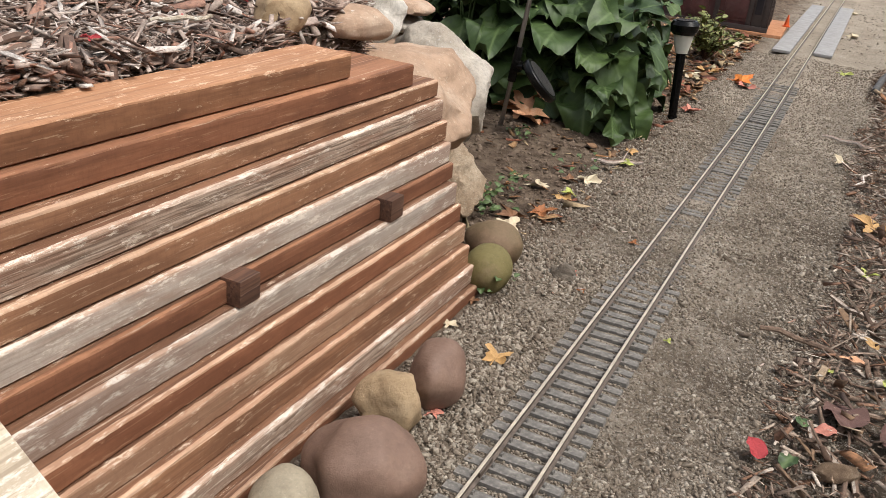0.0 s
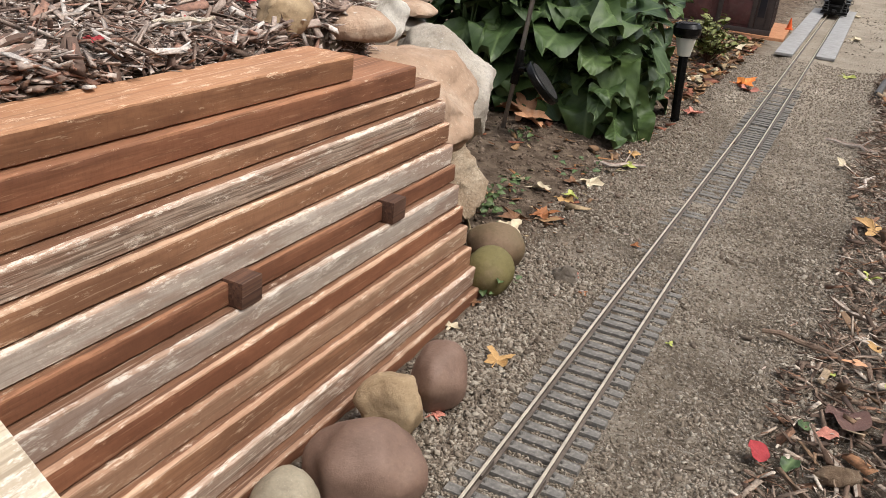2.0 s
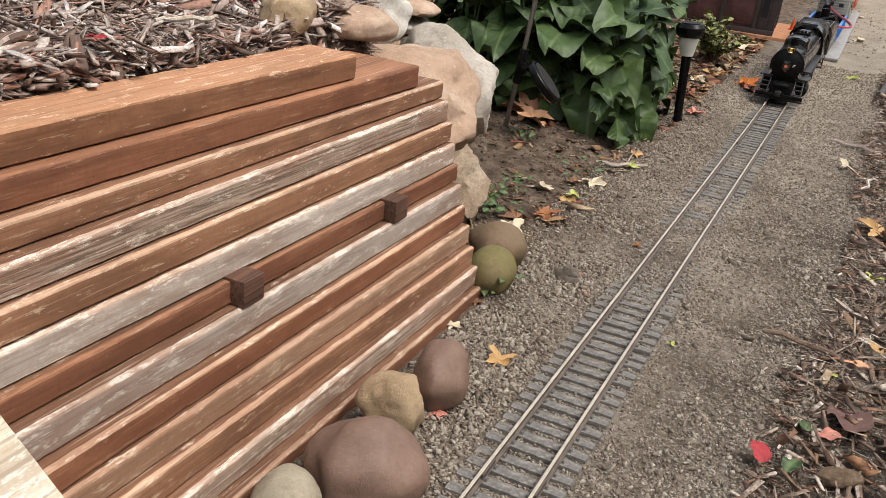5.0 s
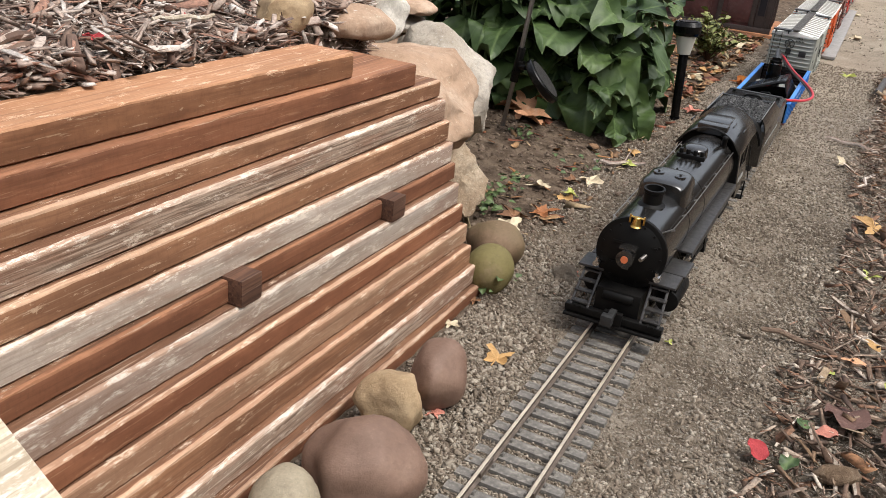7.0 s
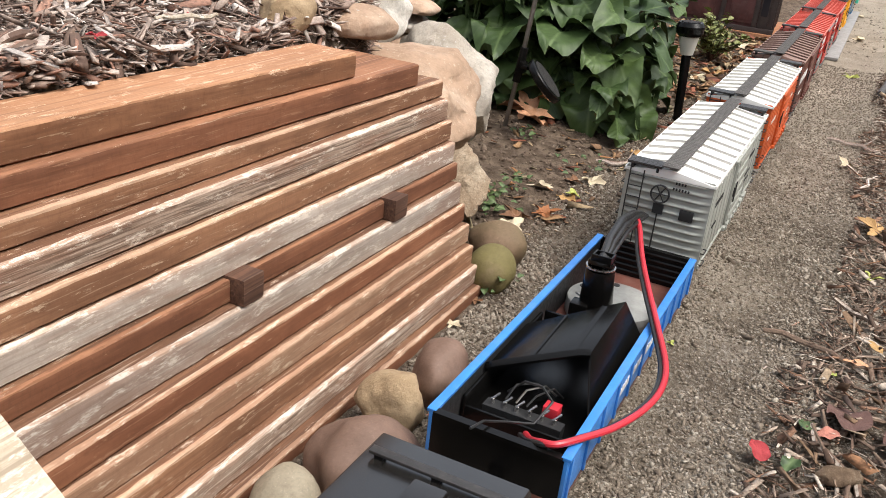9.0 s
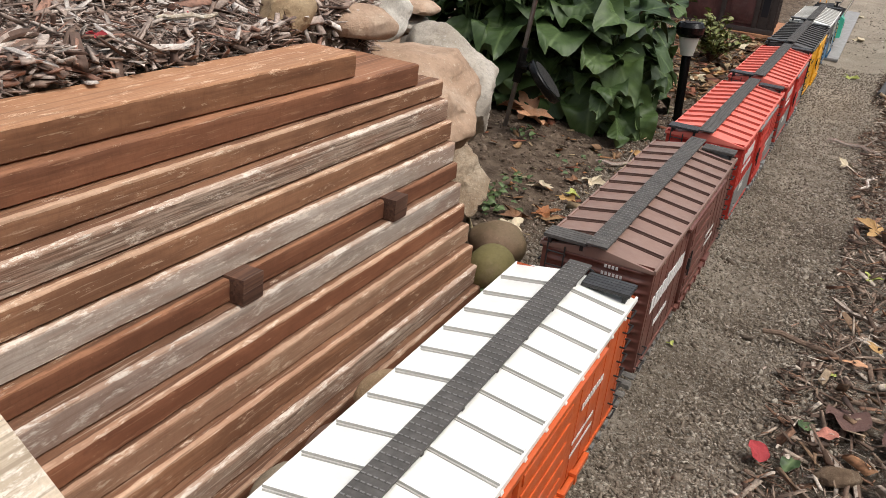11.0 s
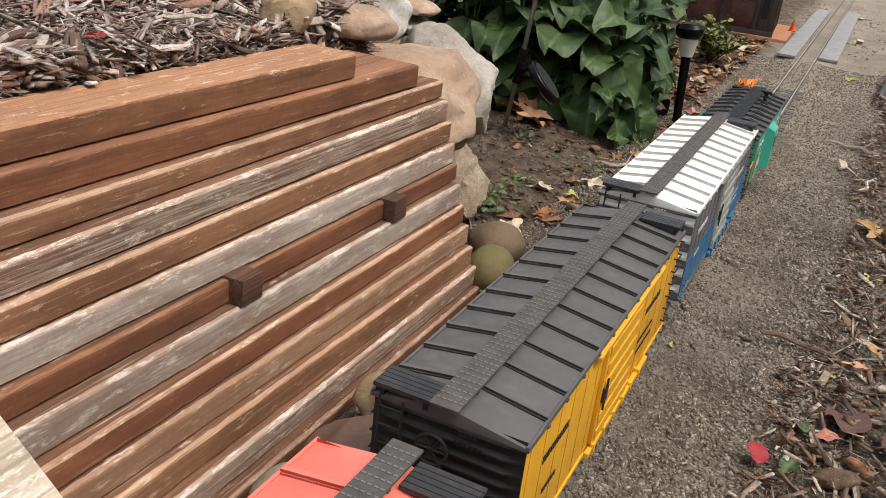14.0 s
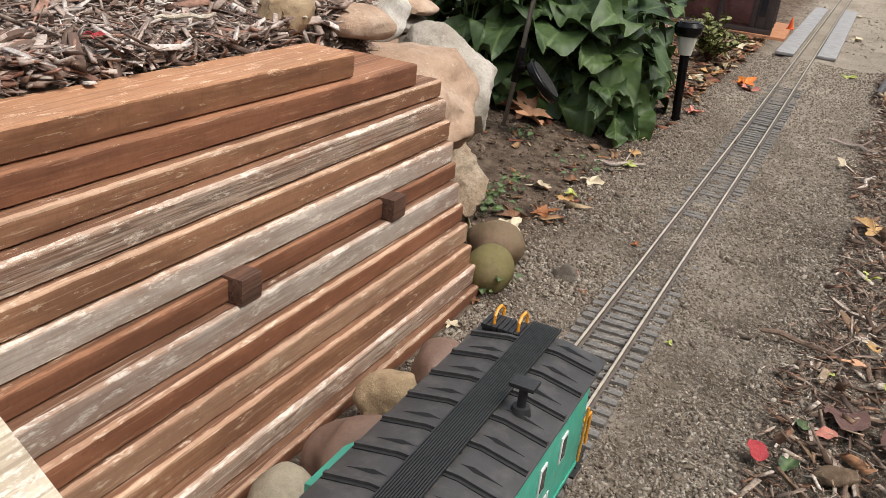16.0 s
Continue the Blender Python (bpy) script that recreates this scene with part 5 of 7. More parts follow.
    for (xa, ya), (xb, yb) in zip(p, p[1:]):
        B().slab((cx + xa, cy + ya, cz + 0.0006), (cx + xb, cy + yb, cz + 0.0006), 0.0026, 0.002).part("raised_edge", GREYPL, t)
    CARS.append((t, y0))
    t = thing("charger_plug", "black plug with metal ring standing in the gondola", "plug")
    z1 = cz + 0.0005
    B().cyl((-0.010, 0.276, z1), (-0.011, 0.272, 0.096), 0.0172, 0.0138, 28).part("barrel", PLAST, t, bevel=0.001)
    B().cyl((-0.011, 0.272, 0.0962), (-0.011, 0.272, 0.0982), 0.0147, n=28).part("ring", CHROME, t, "bright metal ring", bevel=0.0006)
    b = B().cyl((-0.011, 0.272, 0.0982), (-0.011, 0.273, 0.102), 0.0132, n=24)
    b.box(-0.02, 0.0, 0.2635, 0.2655, 0.102, 0.111).box(-0.02, 0.0, 0.2805, 0.2825, 0.102, 0.109).box(-0.02, -0.018, 0.2655, 0.2805, 0.102, 0.11).box(-0.002, 0.0, 0.2655, 0.2805, 0.102, 0.11)
    b.part("cap", PLAST, t, "square black socket", bevel=0.0006)
    B().box(-0.03, -0.013, 0.252, 0.268, z1, z1 + 0.013).part("foot", PLAST, t, bevel=0.0008)
    for k, r in ((0, 0.0042), (1, 0.0032), (2, 0.0024)):
        B().tube([(-0.012 + 0.003 * k, 0.276, 0.103), (-0.016 + 0.004 * k, 0.31, 0.113 - 0.005 * k), (-0.021 + 0.004 * k, 0.37, 0.112 - 0.006 * k), (-0.023 + 0.004 * k, 0.43, 0.1 - 0.004 * k), (-0.02 + 0.003 * k, 0.468, 0.088)], r, 8).part("cord", RUBBER_B, t)
    CARS.append((t, y0))
    t = thing("power_cable", "thick red and black cable hanging over the gondola side", "cable")
    path = [(-0.026, 0.472, 0.078), (-0.02, 0.445, 0.09), (-0.008, 0.41, 0.092), (0.01, 0.355, 0.086), (0.033, 0.295, 0.08), (0.062, 0.222, 0.0755), (0.082, 0.172, 0.069), (0.087, 0.135, 0.066), (0.082, 0.097, 0.066),
            (0.070, 0.058, 0.068), (0.056, 0.027, 0.072), (0.043, 0.006, 0.0735), (0.03, 0.008, 0.069), (0.018, 0.025, 0.056), (0.008, 0.044, 0.046)]
    fine = []
    for i in range(len(path) - 1):
        p0, p1, p2, p3 = [Vector(path[max(0, min(len(path) - 1, k))]) for k in (i - 1, i, i + 1, i + 2)]
        for k in range(6):
            u = k / 6
            fine.append(0.5 * (2 * p1 + (p2 - p0) * u + (2 * p0 - 5 * p1 + 4 * p2 - p3) * u * u + (3 * p1 - p0 - 3 * p2 + p3) * u ** 3))
    B().tube(fine, 0.0027, 10).part("red_lead", RUBBER_R, t, "red insulated lead")
    B().tube([p + Vector((-0.0042, -0.0006, -0.0018)) for p in fine], 0.0021, 8).part("black_lead", RUBBER_B, t, "black insulated lead")
    CARS.append((t, y0))


def build_tender():
    c = thing("tender", "black coal tender with heaped coal and sloped sides", "tender")
    y0 = 0.607
    F, L, w, top, rim = 0.03, 0.326, 0.0535, 0.0945, 0.112
    cf, cb = 0.04, 0.186          # front and back of the coal space
    b = B()
    prof = [(-w, 0.034), (w, 0.034), (w, top - 0.004), (w - 0.002, top), (-w + 0.002, top), (-w, top - 0.004)]
    b.prism(prof, F, L)
    b.part("tank", LOCO, c, bevel=0.0012)
    # bunker walls lean inwards; their ends slope down to the rear deck
    for s in (-1, 1):
        b = B()
        pr = [(s * w, top - 0.004, 0.032), (s * (w - 0.0015), top + 0.004, 0.02), (s * (w - 0.005), top + 0.012, 0.006), (s * (w - 0.009), rim, 0.0),
              (s * (w - 0.0105), rim - 0.001, 0.0), (s * (w - 0.0068), top + 0.011, 0.006), (s * (w - 0.0035), top + 0.004, 0.02), (s * (w - 0.002), top - 0.004, 0.032)]
        n = len(pr)
        b.v += [(x, F, z) for x, z, _ in pr] + [(x, cb + e, z) for x, z, e in pr]
        for k in range(n):
            b.f.append((k, (k + 1) % n, n + (k + 1) % n, n + k))
        b.f += [tuple(range(n)), tuple(range(n, 2 * n))]
        b.m += [0] * (n + 2)
        b.part("bunker_wall", LOCO, c, smooth=40)
        B().slab((s * (w - 0.0098), F, rim + 0.0003), (s * (w - 0.0098), cb, rim + 0.0003), 0.0014, 0.0012).part("bunker_rim", STEEL, c)
    b = B()
    k = w - 0.01
    b.v += [(-k, cb, rim - 0.002), (k, cb, rim - 0.002), (k + 0.006, cb + 0.014, top + 0.0005), (-k - 0.006, cb + 0.014, top + 0.0005), (-k, cb - 0.003, rim - 0.002), (k, cb - 0.003, rim - 0.002), (k, cb - 0.003, top), (-k, cb - 0.003, top)]
    b.f += [(0, 1, 2, 3), (0, 1, 5, 4), (4, 5, 6, 7), (3, 2, 6, 7), (1, 2, 6, 5), (0, 3, 7, 4)]
    b.m += [0] * 6
    b.part("bunker_back", LOCO, c)
    # hood above the footplate, with a box let into its rear
    b = B()
    hood = arc(w + 0.001, 12, 168, 16, 0, 0.066, 1.0)
    b.prism(hood + [(x * 0.94, z - 0.003) for x, z in reversed(hood)], 0.004, 0.036)
    b.part("hood", LOCO_D, c, bevel=0.0006)
    B().box(-0.026, 0.026, 0.016, 0.04, 0.105, 0.1145).part("hood_box", LOCO, c, bevel=0.0012)
    rng = np.random.default_rng(3)
    n = 2200
    x, y = rng.uniform(-w + 0.0115, w - 0.0115, n), rng.uniform(cf, cb - 0.004, n)
    z = 0.1045 + 0.0065 * (1 - (x / 0.044) ** 2) + rng.uniform(-0.002, 0.001, n)
    q = rng.uniform(0.001, 0.0022, n)
    coal = scatter("coal", np.stack([x, y, z], -1), np.stack([q, q * 0.9, q * 0.8], -1), 1.0, COAL, "heaped black coal", "coal", "ico", 0.3, rng)
    del coal["category"]
    coal.parent = c
    B().box(-w + 0.0115, w - 0.0115, F + 0.001, cb - 0.0035, top - 0.001, 0.1065).part("coal_bed", BLACKP, c)
    B().box(-0.047, 0.047, L - 0.028, L - 0.0205, top + 0.0025, top + 0.0052).part("rear_step", GREY_B, c, bevel=0.0012)
    for x in (-0.04, 0.0, 0.04):
        B().box(x - 0.003, x + 0.003, L - 0.027, L - 0.0215, top, top + 0.0026).part("step_bracket", LOCO_D, c)
    B().box(-0.011, 0.013, L - 0.058, L - 0.034, top + 0.0003, top + 0.0042, top=0.92).part("water_hatch", LOCO, c, bevel=0.0012)
    b = B().tube([(-0.016, L - 0.064, top + 0.0015), (-0.012, L - 0.066, top + 0.006), (0.0, L - 0.066, top + 0.0075), (0.01, L - 0.064, top + 0.006), (0.014, L - 0.06, top + 0.0015)], 0.0022, 8)
    b.part("hatch_handle", LOCO_D, c)
    rnd = random.Random(8)
    for s in (-1, 1):
        lettering(B(), s * (w + 0.0001), 0.07, 0.062, 0.16, 0.0045, rnd, s, 0.8).part("side_lettering", GREYPL, c, smooth=0)
    B().box(-0.045, 0.045, 0.03, L - 0.005, 0.026, 0.034).part("underframe", BLACKP, c)
    truck(c, 0.085)
    truck(c, L - 0.07)
    coupler(c, L - 0.004, 1)
    CARS.append((c, y0))


DRIVERS, RODS = [], []


def slim(c):
    """Draws the upper works lower and narrower, and the boiler longer, over the same wheels."""
    for ob in c.children_recursive:
        if ob.name.split(".")[0] in ("driving_wheel", "small_wheel", "side_rod", "coupler", "drawbar"):
            continue
        for v in ob.data.vertices:
            x, y, z = v.co
            if y > 0.03:
                y = float(np.interp(y, [0.03, 0.09, 0.288, 0.405, 0.572], [0.03, 0.098, 0.319, 0.436, 0.582]))
            k = min(1.0, max(0.0, (z - 0.045) / 0.03))
            v.co = (x * (1 - 0.12 * k), y, z if z < 0.03 else 0.03 + (z - 0.03) * 0.915)


def build_locomotive():
    c = thing("steam_locomotive", "black model steam locomotive with brass bell and lit headlight", "locomotive")
    R, cz = 0.0415, 0.0885
    ring = lambda r: arc(r, 0, 360 - 360 / 40, 39, 0, cz)
    # boiler: smokebox, barrel and firebox with bands
    B().prism(ring(R), 0.032, 0.13).part("smokebox", LOCO, c, smooth=40)
    b = B()
    for y0, y1, r0, r1 in ((0.13, 0.27, R, R + 0.002), (0.27, 0.40, R + 0.002, R + 0.004)):
        k = len(b.v)
        b.v += [(x, y0, z) for x, z in ring(r0)] + [(x, y1, z) for x, z in ring(r1)]
        for j in range(40):
            b.f.append((k + j, k + (j + 1) % 40, k + 40 + (j + 1) % 40, k + 40 + j))
            b.m.append(0)
    b.part("boiler", LOCO, c, smooth=40)
    for y in (0.131, 0.205, 0.36):
        r = R + 0.0004 + 0.002 * np.clip((y - 0.13) / 0.14, 0, 2)
        B().prism(ring(float(r)), y, y + 0.003).part("boiler_band", LOCO, c, smooth=40)
    b = B().prism(ring(R + 0.0012), 0.029, 0.034)
    b.part("smokebox_rim", LOCO_D, c, bevel=0.0008)
    b = B()
    n = 32
    for r, y in ((R - 0.004, 0.0285), (R - 0.009, 0.0262), (R - 0.016, 0.0235), (R - 0.026, 0.0215), (0.004, 0.0205)):
        b.v += [(r * math.cos(2 * math.pi * j / n), y, cz + r * math.sin(2 * math.pi * j / n)) for j in range(n)]
    for i in range(4):
        for j in range(n):
            b.f.append((i * n + j, i * n + (j + 1) % n, (i + 1) * n + (j + 1) % n, (i + 1) * n + j))
            b.m.append(0)
    b.f.append(tuple(4 * n + j for j in range(n)))
    b.m.append(0)
    for a in range(0, 360, 24):
        x, z = (R - 0.006) * math.cos(radians(a)), cz + (R - 0.006) * math.sin(radians(a))
        b.cyl((x, 0.0285, z), (x, 0.0265, z), 0.0016, n=6)
    b.slab((-0.022, 0.0215, cz + 0.013), (0.03, 0.0255, cz + 0.013), 0.002, 0.003).slab((-0.022, 0.0215, cz - 0.013), (0.03, 0.0255, cz - 0.013), 0.002, 0.003)
    b.part("smokebox_door", LOCO_D, c, smooth=40)
    # headlight on its bracket
    h = B().cyl((0, 0.02, cz + 0.002), (0, 0.002, cz + 0.002), 0.0095, 0.0105, 20).box(-0.01, 0.01, 0.006, 0.022, cz + 0.011, cz + 0.0135).box(-0.004, 0.004, 0.012, 0.022, cz - 0.014, cz - 0.006).part("headlight", LOCO, c, bevel=0.0006)
    B().cyl((0, 0.0028, cz + 0.002), (0, 0.0008, cz + 0.002), 0.0042, n=18).part("lens", GLOW, h, "glowing orange lamp lens")
    b = B().cyl((0.019, 0.022, cz + 0.004), (0.016, 0.012, cz + 0.002), 0.0026, n=10)
    b.part("number_lamp", STEEL, c, "small metal marker lamp")
    for s in (-1, 1):
        b = B().cyl((s * 0.036, 0.03, 0.0685), (s * 0.036, 0.02, 0.0685), 0.0038, n=10).cyl((s * 0.036, 0.022, 0.072), (s * 0.036, 0.022, 0.076), 0.002, n=8)
        b.part("marker_lamp", CHROME, c, "bright metal marker lamp")
    # bell
    b = B().cyl((0, 0.028, 0.1215), (0, 0.028, 0.1235), 0.0072, 0.0058, 16).cyl((0, 0.028, 0.1235), (0, 0.028, 0.131), 0.0058, 0.0042, 16).dome((0, 0.028, 0.131), 0.0042, 0.0042, 0.0024, 16, 4).cyl((-0.0085, 0.028, 0.132), (0.0085, 0.028, 0.132), 0.0013, n=8).cyl((0, 0.028, 0.1165), (0, 0.028, 0.1215), 0.0018, n=8)
    for s in (-1, 1):
        b.cyl((s * 0.0083, 0.028, 0.125), (s * 0.0083, 0.028, 0.1345), 0.0013, n=8)
    b.part("bell", BRASS, c, "polished brass bell", smooth=40)
    # stack
    b = B()
    b.cyl((0, 0.082, 0.1285), (0, 0.082, 0.132), 0.0165, 0.0122, 24, caps=False)
    outer = [(0.0115, 0.131), (0.0115, 0.1445), (0.013, 0.146), (0.013, 0.149), (0.0105, 0.149), (0.0102, 0.132)]
    k0, n = len(b.v), 28
    for r, z in outer:
        b.v += [(r * math.cos(2 * math.pi * j / n), 0.082 + r * math.sin(2 * math.pi * j / n), z) for j in range(n)]
    for i in range(len(outer) - 1):
        for j in range(n):
            b.f.append((k0 + i * n + j, k0 + i * n + (j + 1) % n, k0 + (i + 1) * n + (j + 1) % n, k0 + (i + 1) * n + j))
            b.m.append(0)
    b.part("smokestack", LOCO_D, c, smooth=40)
    # sand dome: a long saddle across the boiler
    b = B()
    prof = [(0.031 * math.copysign(abs(math.cos(a)) ** 0.55, math.cos(a)), 0.124 + 0.021 * abs(math.sin(a)) ** 0.6) for a in [math.pi * i / 18 for i in range(19)]]
    for i, (y, sc) in enumerate(((0.118, 0.86), (0.121, 0.95), (0.126, 1.0), (0.168, 1.0), (0.173, 0.95), (0.176, 0.86))):
        b.v += [(x * sc, y, 0.112 + (z - 0.112) * (sc * 0.5 + 0.5)) for x, z in [(0.033, 0.112)] + prof + [(-0.033, 0.112)]]
    n = 21
    for i in range(5):
        for j in range(n - 1):
            b.f.append((i * n + j, i * n + j + 1, (i + 1) * n + j + 1, (i + 1) * n + j))
            b.m.append(0)
    b.f += [tuple(range(n)), tuple(5 * n + j for j in range(n))]
    b.m += [0, 0]
    for x in (-0.014, 0.014):
        b.cyl((x, 0.147, 0.1435), (x, 0.147, 0.1462), 0.0072, n=16).cyl((x, 0.147, 0.1462), (x, 0.147, 0.1485), 0.0016, n=8)
    b.part("sand_dome", LOCO, c, bevel=0.0006, smooth=50)
    b = B().cyl((0, 0.185, 0.13), (0, 0.185, 0.142), 0.0018, 0.001, 8)
    b.part("vent_pipe", LOCO_D, c)
    # steam dome with the safety valves
    b = B().cyl((0, 0.288, 0.124), (0, 0.288, 0.138), 0.0185, 0.0172, 28).dome((0, 0.288, 0.138), 0.0172, 0.0172, 0.005, 28, 5)
    b.part("steam_dome", LOCO, c, smooth=60)
    b = B().box(-0.02, 0.02, 0.258, 0.267, 0.131, 0.137)
    for i in range(4):
        b.cyl((-0.015 + 0.01 * i, 0.2625, 0.137), (-0.015 + 0.01 * i, 0.2625, 0.1435), 0.003, n=10)
    b.part("valve_manifold", LOCO_D, c, bevel=0.0005)
    b = B().cyl((0.026, 0.372, 0.125), (0.027, 0.368, 0.139), 0.004, n=12).dome((0.027, 0.368, 0.139), 0.0048, 0.0048, 0.004, 12, 4)
    b.part("turbo_generator", LOCO_D, c)
    # handrails along the boiler
    for s in (-1, 1):
        b = B()
        x = s * 0.0455
        b.tube([(s * 0.03, 0.034, 0.119), (s * 0.0365, 0.06, 0.1145), (s * 0.0385, 0.13, 0.1135), (s * 0.0405, 0.385, 0.1155)], 0.0008, 6)
        for y in (0.06, 0.11, 0.165, 0.22, 0.275, 0.33, 0.375):
            b.cyl((s * 0.034, y, 0.1115), (s * (0.0385 + 0.0012 * (y > 0.2)), y, 0.114), 0.0011, n=6)
        b.part("handrail", STEEL, c, "thin metal handrail")
        # running boards
        b = B().box(min(s * 0.03, s * 0.0515), max(s * 0.03, s * 0.0515), 0.122, 0.405, 0.0595, 0.0625)
        b.box(min(s * 0.049, s * 0.0515), max(s * 0.049, s * 0.0515), 0.122, 0.405, 0.056, 0.0595)
        b.part("running_board", GREY_B, c, bevel=0.0006)
        b = B().box(min(s * 0.03, s * 0.055), max(s * 0.03, s * 0.055), 0.075, 0.116, 0.05, 0.0535)
        b.part("cylinder_deck", GREY_B, c, bevel=0.0006)
        # cylinder, valve chest
        b = B().cyl((s * 0.041, 0.062, 0.024), (s * 0.041, 0.116, 0.024), 0.0125, n=20).cyl((s * 0.039, 0.058, 0.043), (s * 0.039, 0.12, 0.043), 0.0075, n=16)
        b.cyl((s * 0.041, 0.118, 0.024), (s * 0.041, 0.185, 0.024), 0.0018, n=8).box(min(s * 0.033, s * 0.049), max(s * 0.033, s * 0.049), 0.066, 0.112, 0.028, 0.05)
        b.part("cylinder", LOCO_D, c, bevel=0.0008)
        # stepped ladder from pilot up to the deck
        b = B()
        for dx in (0.029, 0.0475):
            b.slab((s * dx, 0.002, 0.018), (s * dx, 0.034, 0.058), 0.0026, 0.003)
        for i in range(4):
            u = 0.12 + 0.25 * i
            b.box(min(s * 0.029, s * 0.0475), max(s * 0.029, s * 0.0475), 0.002 + 0.032 * u - 0.002, 0.002 + 0.032 * u + 0.006, 0.018 + 0.04 * u, 0.02 + 0.04 * u)
        b.part("front_step", GREY_B, c, "dusty black front steps", bevel=0.0004)
        b = B().box(min(s * 0.026, s * 0.056), max(s * 0.026, s * 0.056), 0.028, 0.06, 0.0575, 0.0605)
        b.part("front_deck", GREY_B, c, bevel=0.0006)
        b = B()
        for k in range(2):
            b.cyl((s * (0.036 + 0.006 * k), 0.004, 0.02), (s * (0.036 + 0.006 * k), -0.001, 0.02), 0.0022, n=8)
        b.part("hose", LOCO_D, c)
        # ash pan, valve gear
        b = B().box(min(s * 0.02, s * 0.044), max(s * 0.02, s * 0.044), 0.33, 0.4, 0.03, 0.056)
        b.slab((s * 0.047, 0.15, 0.046), (s * 0.047, 0.23, 0.036), 0.002, 0.004).slab((s * 0.047, 0.12, 0.041), (s * 0.047, 0.2, 0.048), 0.002, 0.003).box(min(s * 0.044, s * 0.05), max(s * 0.044, s * 0.05), 0.2, 0.21, 0.03, 0.056)
        b.part("valve_gear", LOCO_D, c)
    # pilot beam, footboard, frame
    b = B().box(-0.0525, 0.0525, 0.0, 0.01, 0.013, 0.021).box(-0.0525, 0.0525, -0.004, 0.006, 0.0085, 0.0115)
    b.box(-0.01, 0.01, -0.003, 0.004, 0.0115, 0.026)
    b.part("pilot_beam", LOCO_D, c, bevel=0.001)
    coupler(c, 0.002, -1)
    b = B().box(-0.024, 0.024, 0.008, 0.4, 0.02, 0.048).box(-0.03, 0.03, 0.04, 0.12, 0.03, 0.056).box(-0.018, 0.018, 0.045, 0.1, 0.044, 0.06)
    b.part("frame", LOCO_D, c, bevel=0.001)
    b = B().box(-0.022, 0.022, 0.012, 0.03, 0.034, 0.046).cyl((-0.016, 0.012, 0.04), (0.016, 0.012, 0.04), 0.007, n=14)
    b.part("air_tank", LOCO_D, c, bevel=0.0008)
    # cab
    w = 0.0495
    for s in (-1, 1):
        b = B()
        b.box(min(s * w, s * (w - 0.002)), max(s * w, s * (w - 0.002)), 0.405, 0.42, 0.04, 0.112).box(min(s * w, s * (w - 0.002)), max(s * w, s * (w - 0.002)), 0.42, 0.52, 0.04, 0.076)
        b.box(min(s * w, s * (w - 0.002)), max(s * w, s * (w - 0.002)), 0.42, 0.52, 0.103, 0.112).box(min(s * w, s * (w - 0.002)), max(s * w, s * (w - 0.002)), 0.466, 0.47, 0.076, 0.103).box(min(s * w, s * (w - 0.002)), max(s * w, s * (w - 0.002)), 0.508, 0.52, 0.076, 0.103)
        b.part("cab_side", LOCO, c, bevel=0.0005)
    roofc = arc(0.056, 24, 156, 20, 0, 0.0895)
    inner = [(x * 0.96, z - 0.0022) for x, z in roofc]
    B().prism([(w - 0.002, 0.04)] + [(w - 0.002, 0.11)] + [(x * 0.93, z - 0.004) for x, z in roofc] + [(-w + 0.002, 0.11), (-w + 0.002, 0.04)], 0.405, 0.4075).part("cab_front", LOCO_D, c)
    B().box(-w + 0.002, w - 0.002, 0.4075, 0.53, 0.04, 0.044).part("cab_floor", LOCO_D, c)
    b = B().prism(roofc + list(reversed(inner)), 0.388, 0.572)
    b.part("cab_roof", LOCO, c, bevel=0.0004, smooth=40)
    b = B().box(-0.023, 0.023, 0.392, 0.418, 0.134, 0.1485)
    b.part("roof_box", LOCO, c, bevel=0.001)
    b = B().box(-0.021, 0.021, 0.418, 0.482, 0.1452, 0.1476)
    for x in (-0.034, 0.034):
        b.slab((x - 0.008, 0.44, 0.139), (x - 0.008, 0.475, 0.139), 0.0014, 0.003).slab((x + 0.009, 0.44, 0.1345), (x + 0.009, 0.475, 0.1345), 0.0014, 0.003)
    b.part("roof_hatch", LOCO, c, bevel=0.0006)
    for s in (-1, 1):
        b = B().cyl((s * (w + 0.003), 0.512, 0.045), (s * (w + 0.003), 0.512, 0.1), 0.0008, n=6)
        b.box(min(s * 0.036, s * 0.052), max(s * 0.036, s * 0.052), 0.505, 0.525, 0.012, 0.014).box(min(s * 0.036, s * 0.052), max(s * 0.036, s * 0.052), 0.505, 0.525, 0.026, 0.028).box(min(s * 0.0495, s * 0.0515), max(s * 0.0495, s * 0.0515), 0.505, 0.508, 0.012, 0.042)
        b.part("cab_step", LOCO_D, c)
        rnd = random.Random(2)
        lettering(B(), s * (w + 0.0001), 0.43, 0.058, 0.05, 0.006, rnd, s, 0.5).part("cab_lettering", GREYPL, c, smooth=0)
    # wheels
    b = B()
    for s in (-1, 1):
        x0, x1 = s * 0.0185, s * 0.0245
        n = 28
        for r0, r1 in ((0.0225, 0.0265),):
            k = len(b.v)
            for x in (x0, x1):
                for r in (r0, r1):
                    b.v += [(x, r * math.cos(2 * math.pi * j / n), r * math.sin(2 * math.pi * j / n)) for j in range(n)]
            for j in range(n):
                q = (j + 1) % n
                b.f += [(k + j, k + q, k + n + q, k + n + j), (k + 2 * n + j, k + 2 * n + q, k + 3 * n + q, k + 3 * n + j), (k + n + j, k + n + q, k + 3 * n + q, k + 3 * n + j), (k + j, k + q, k + 2 * n + q, k + 2 * n + j)]
                b.m += [0] * 4
        for j in range(12):
            a = 2 * math.pi * j / 12
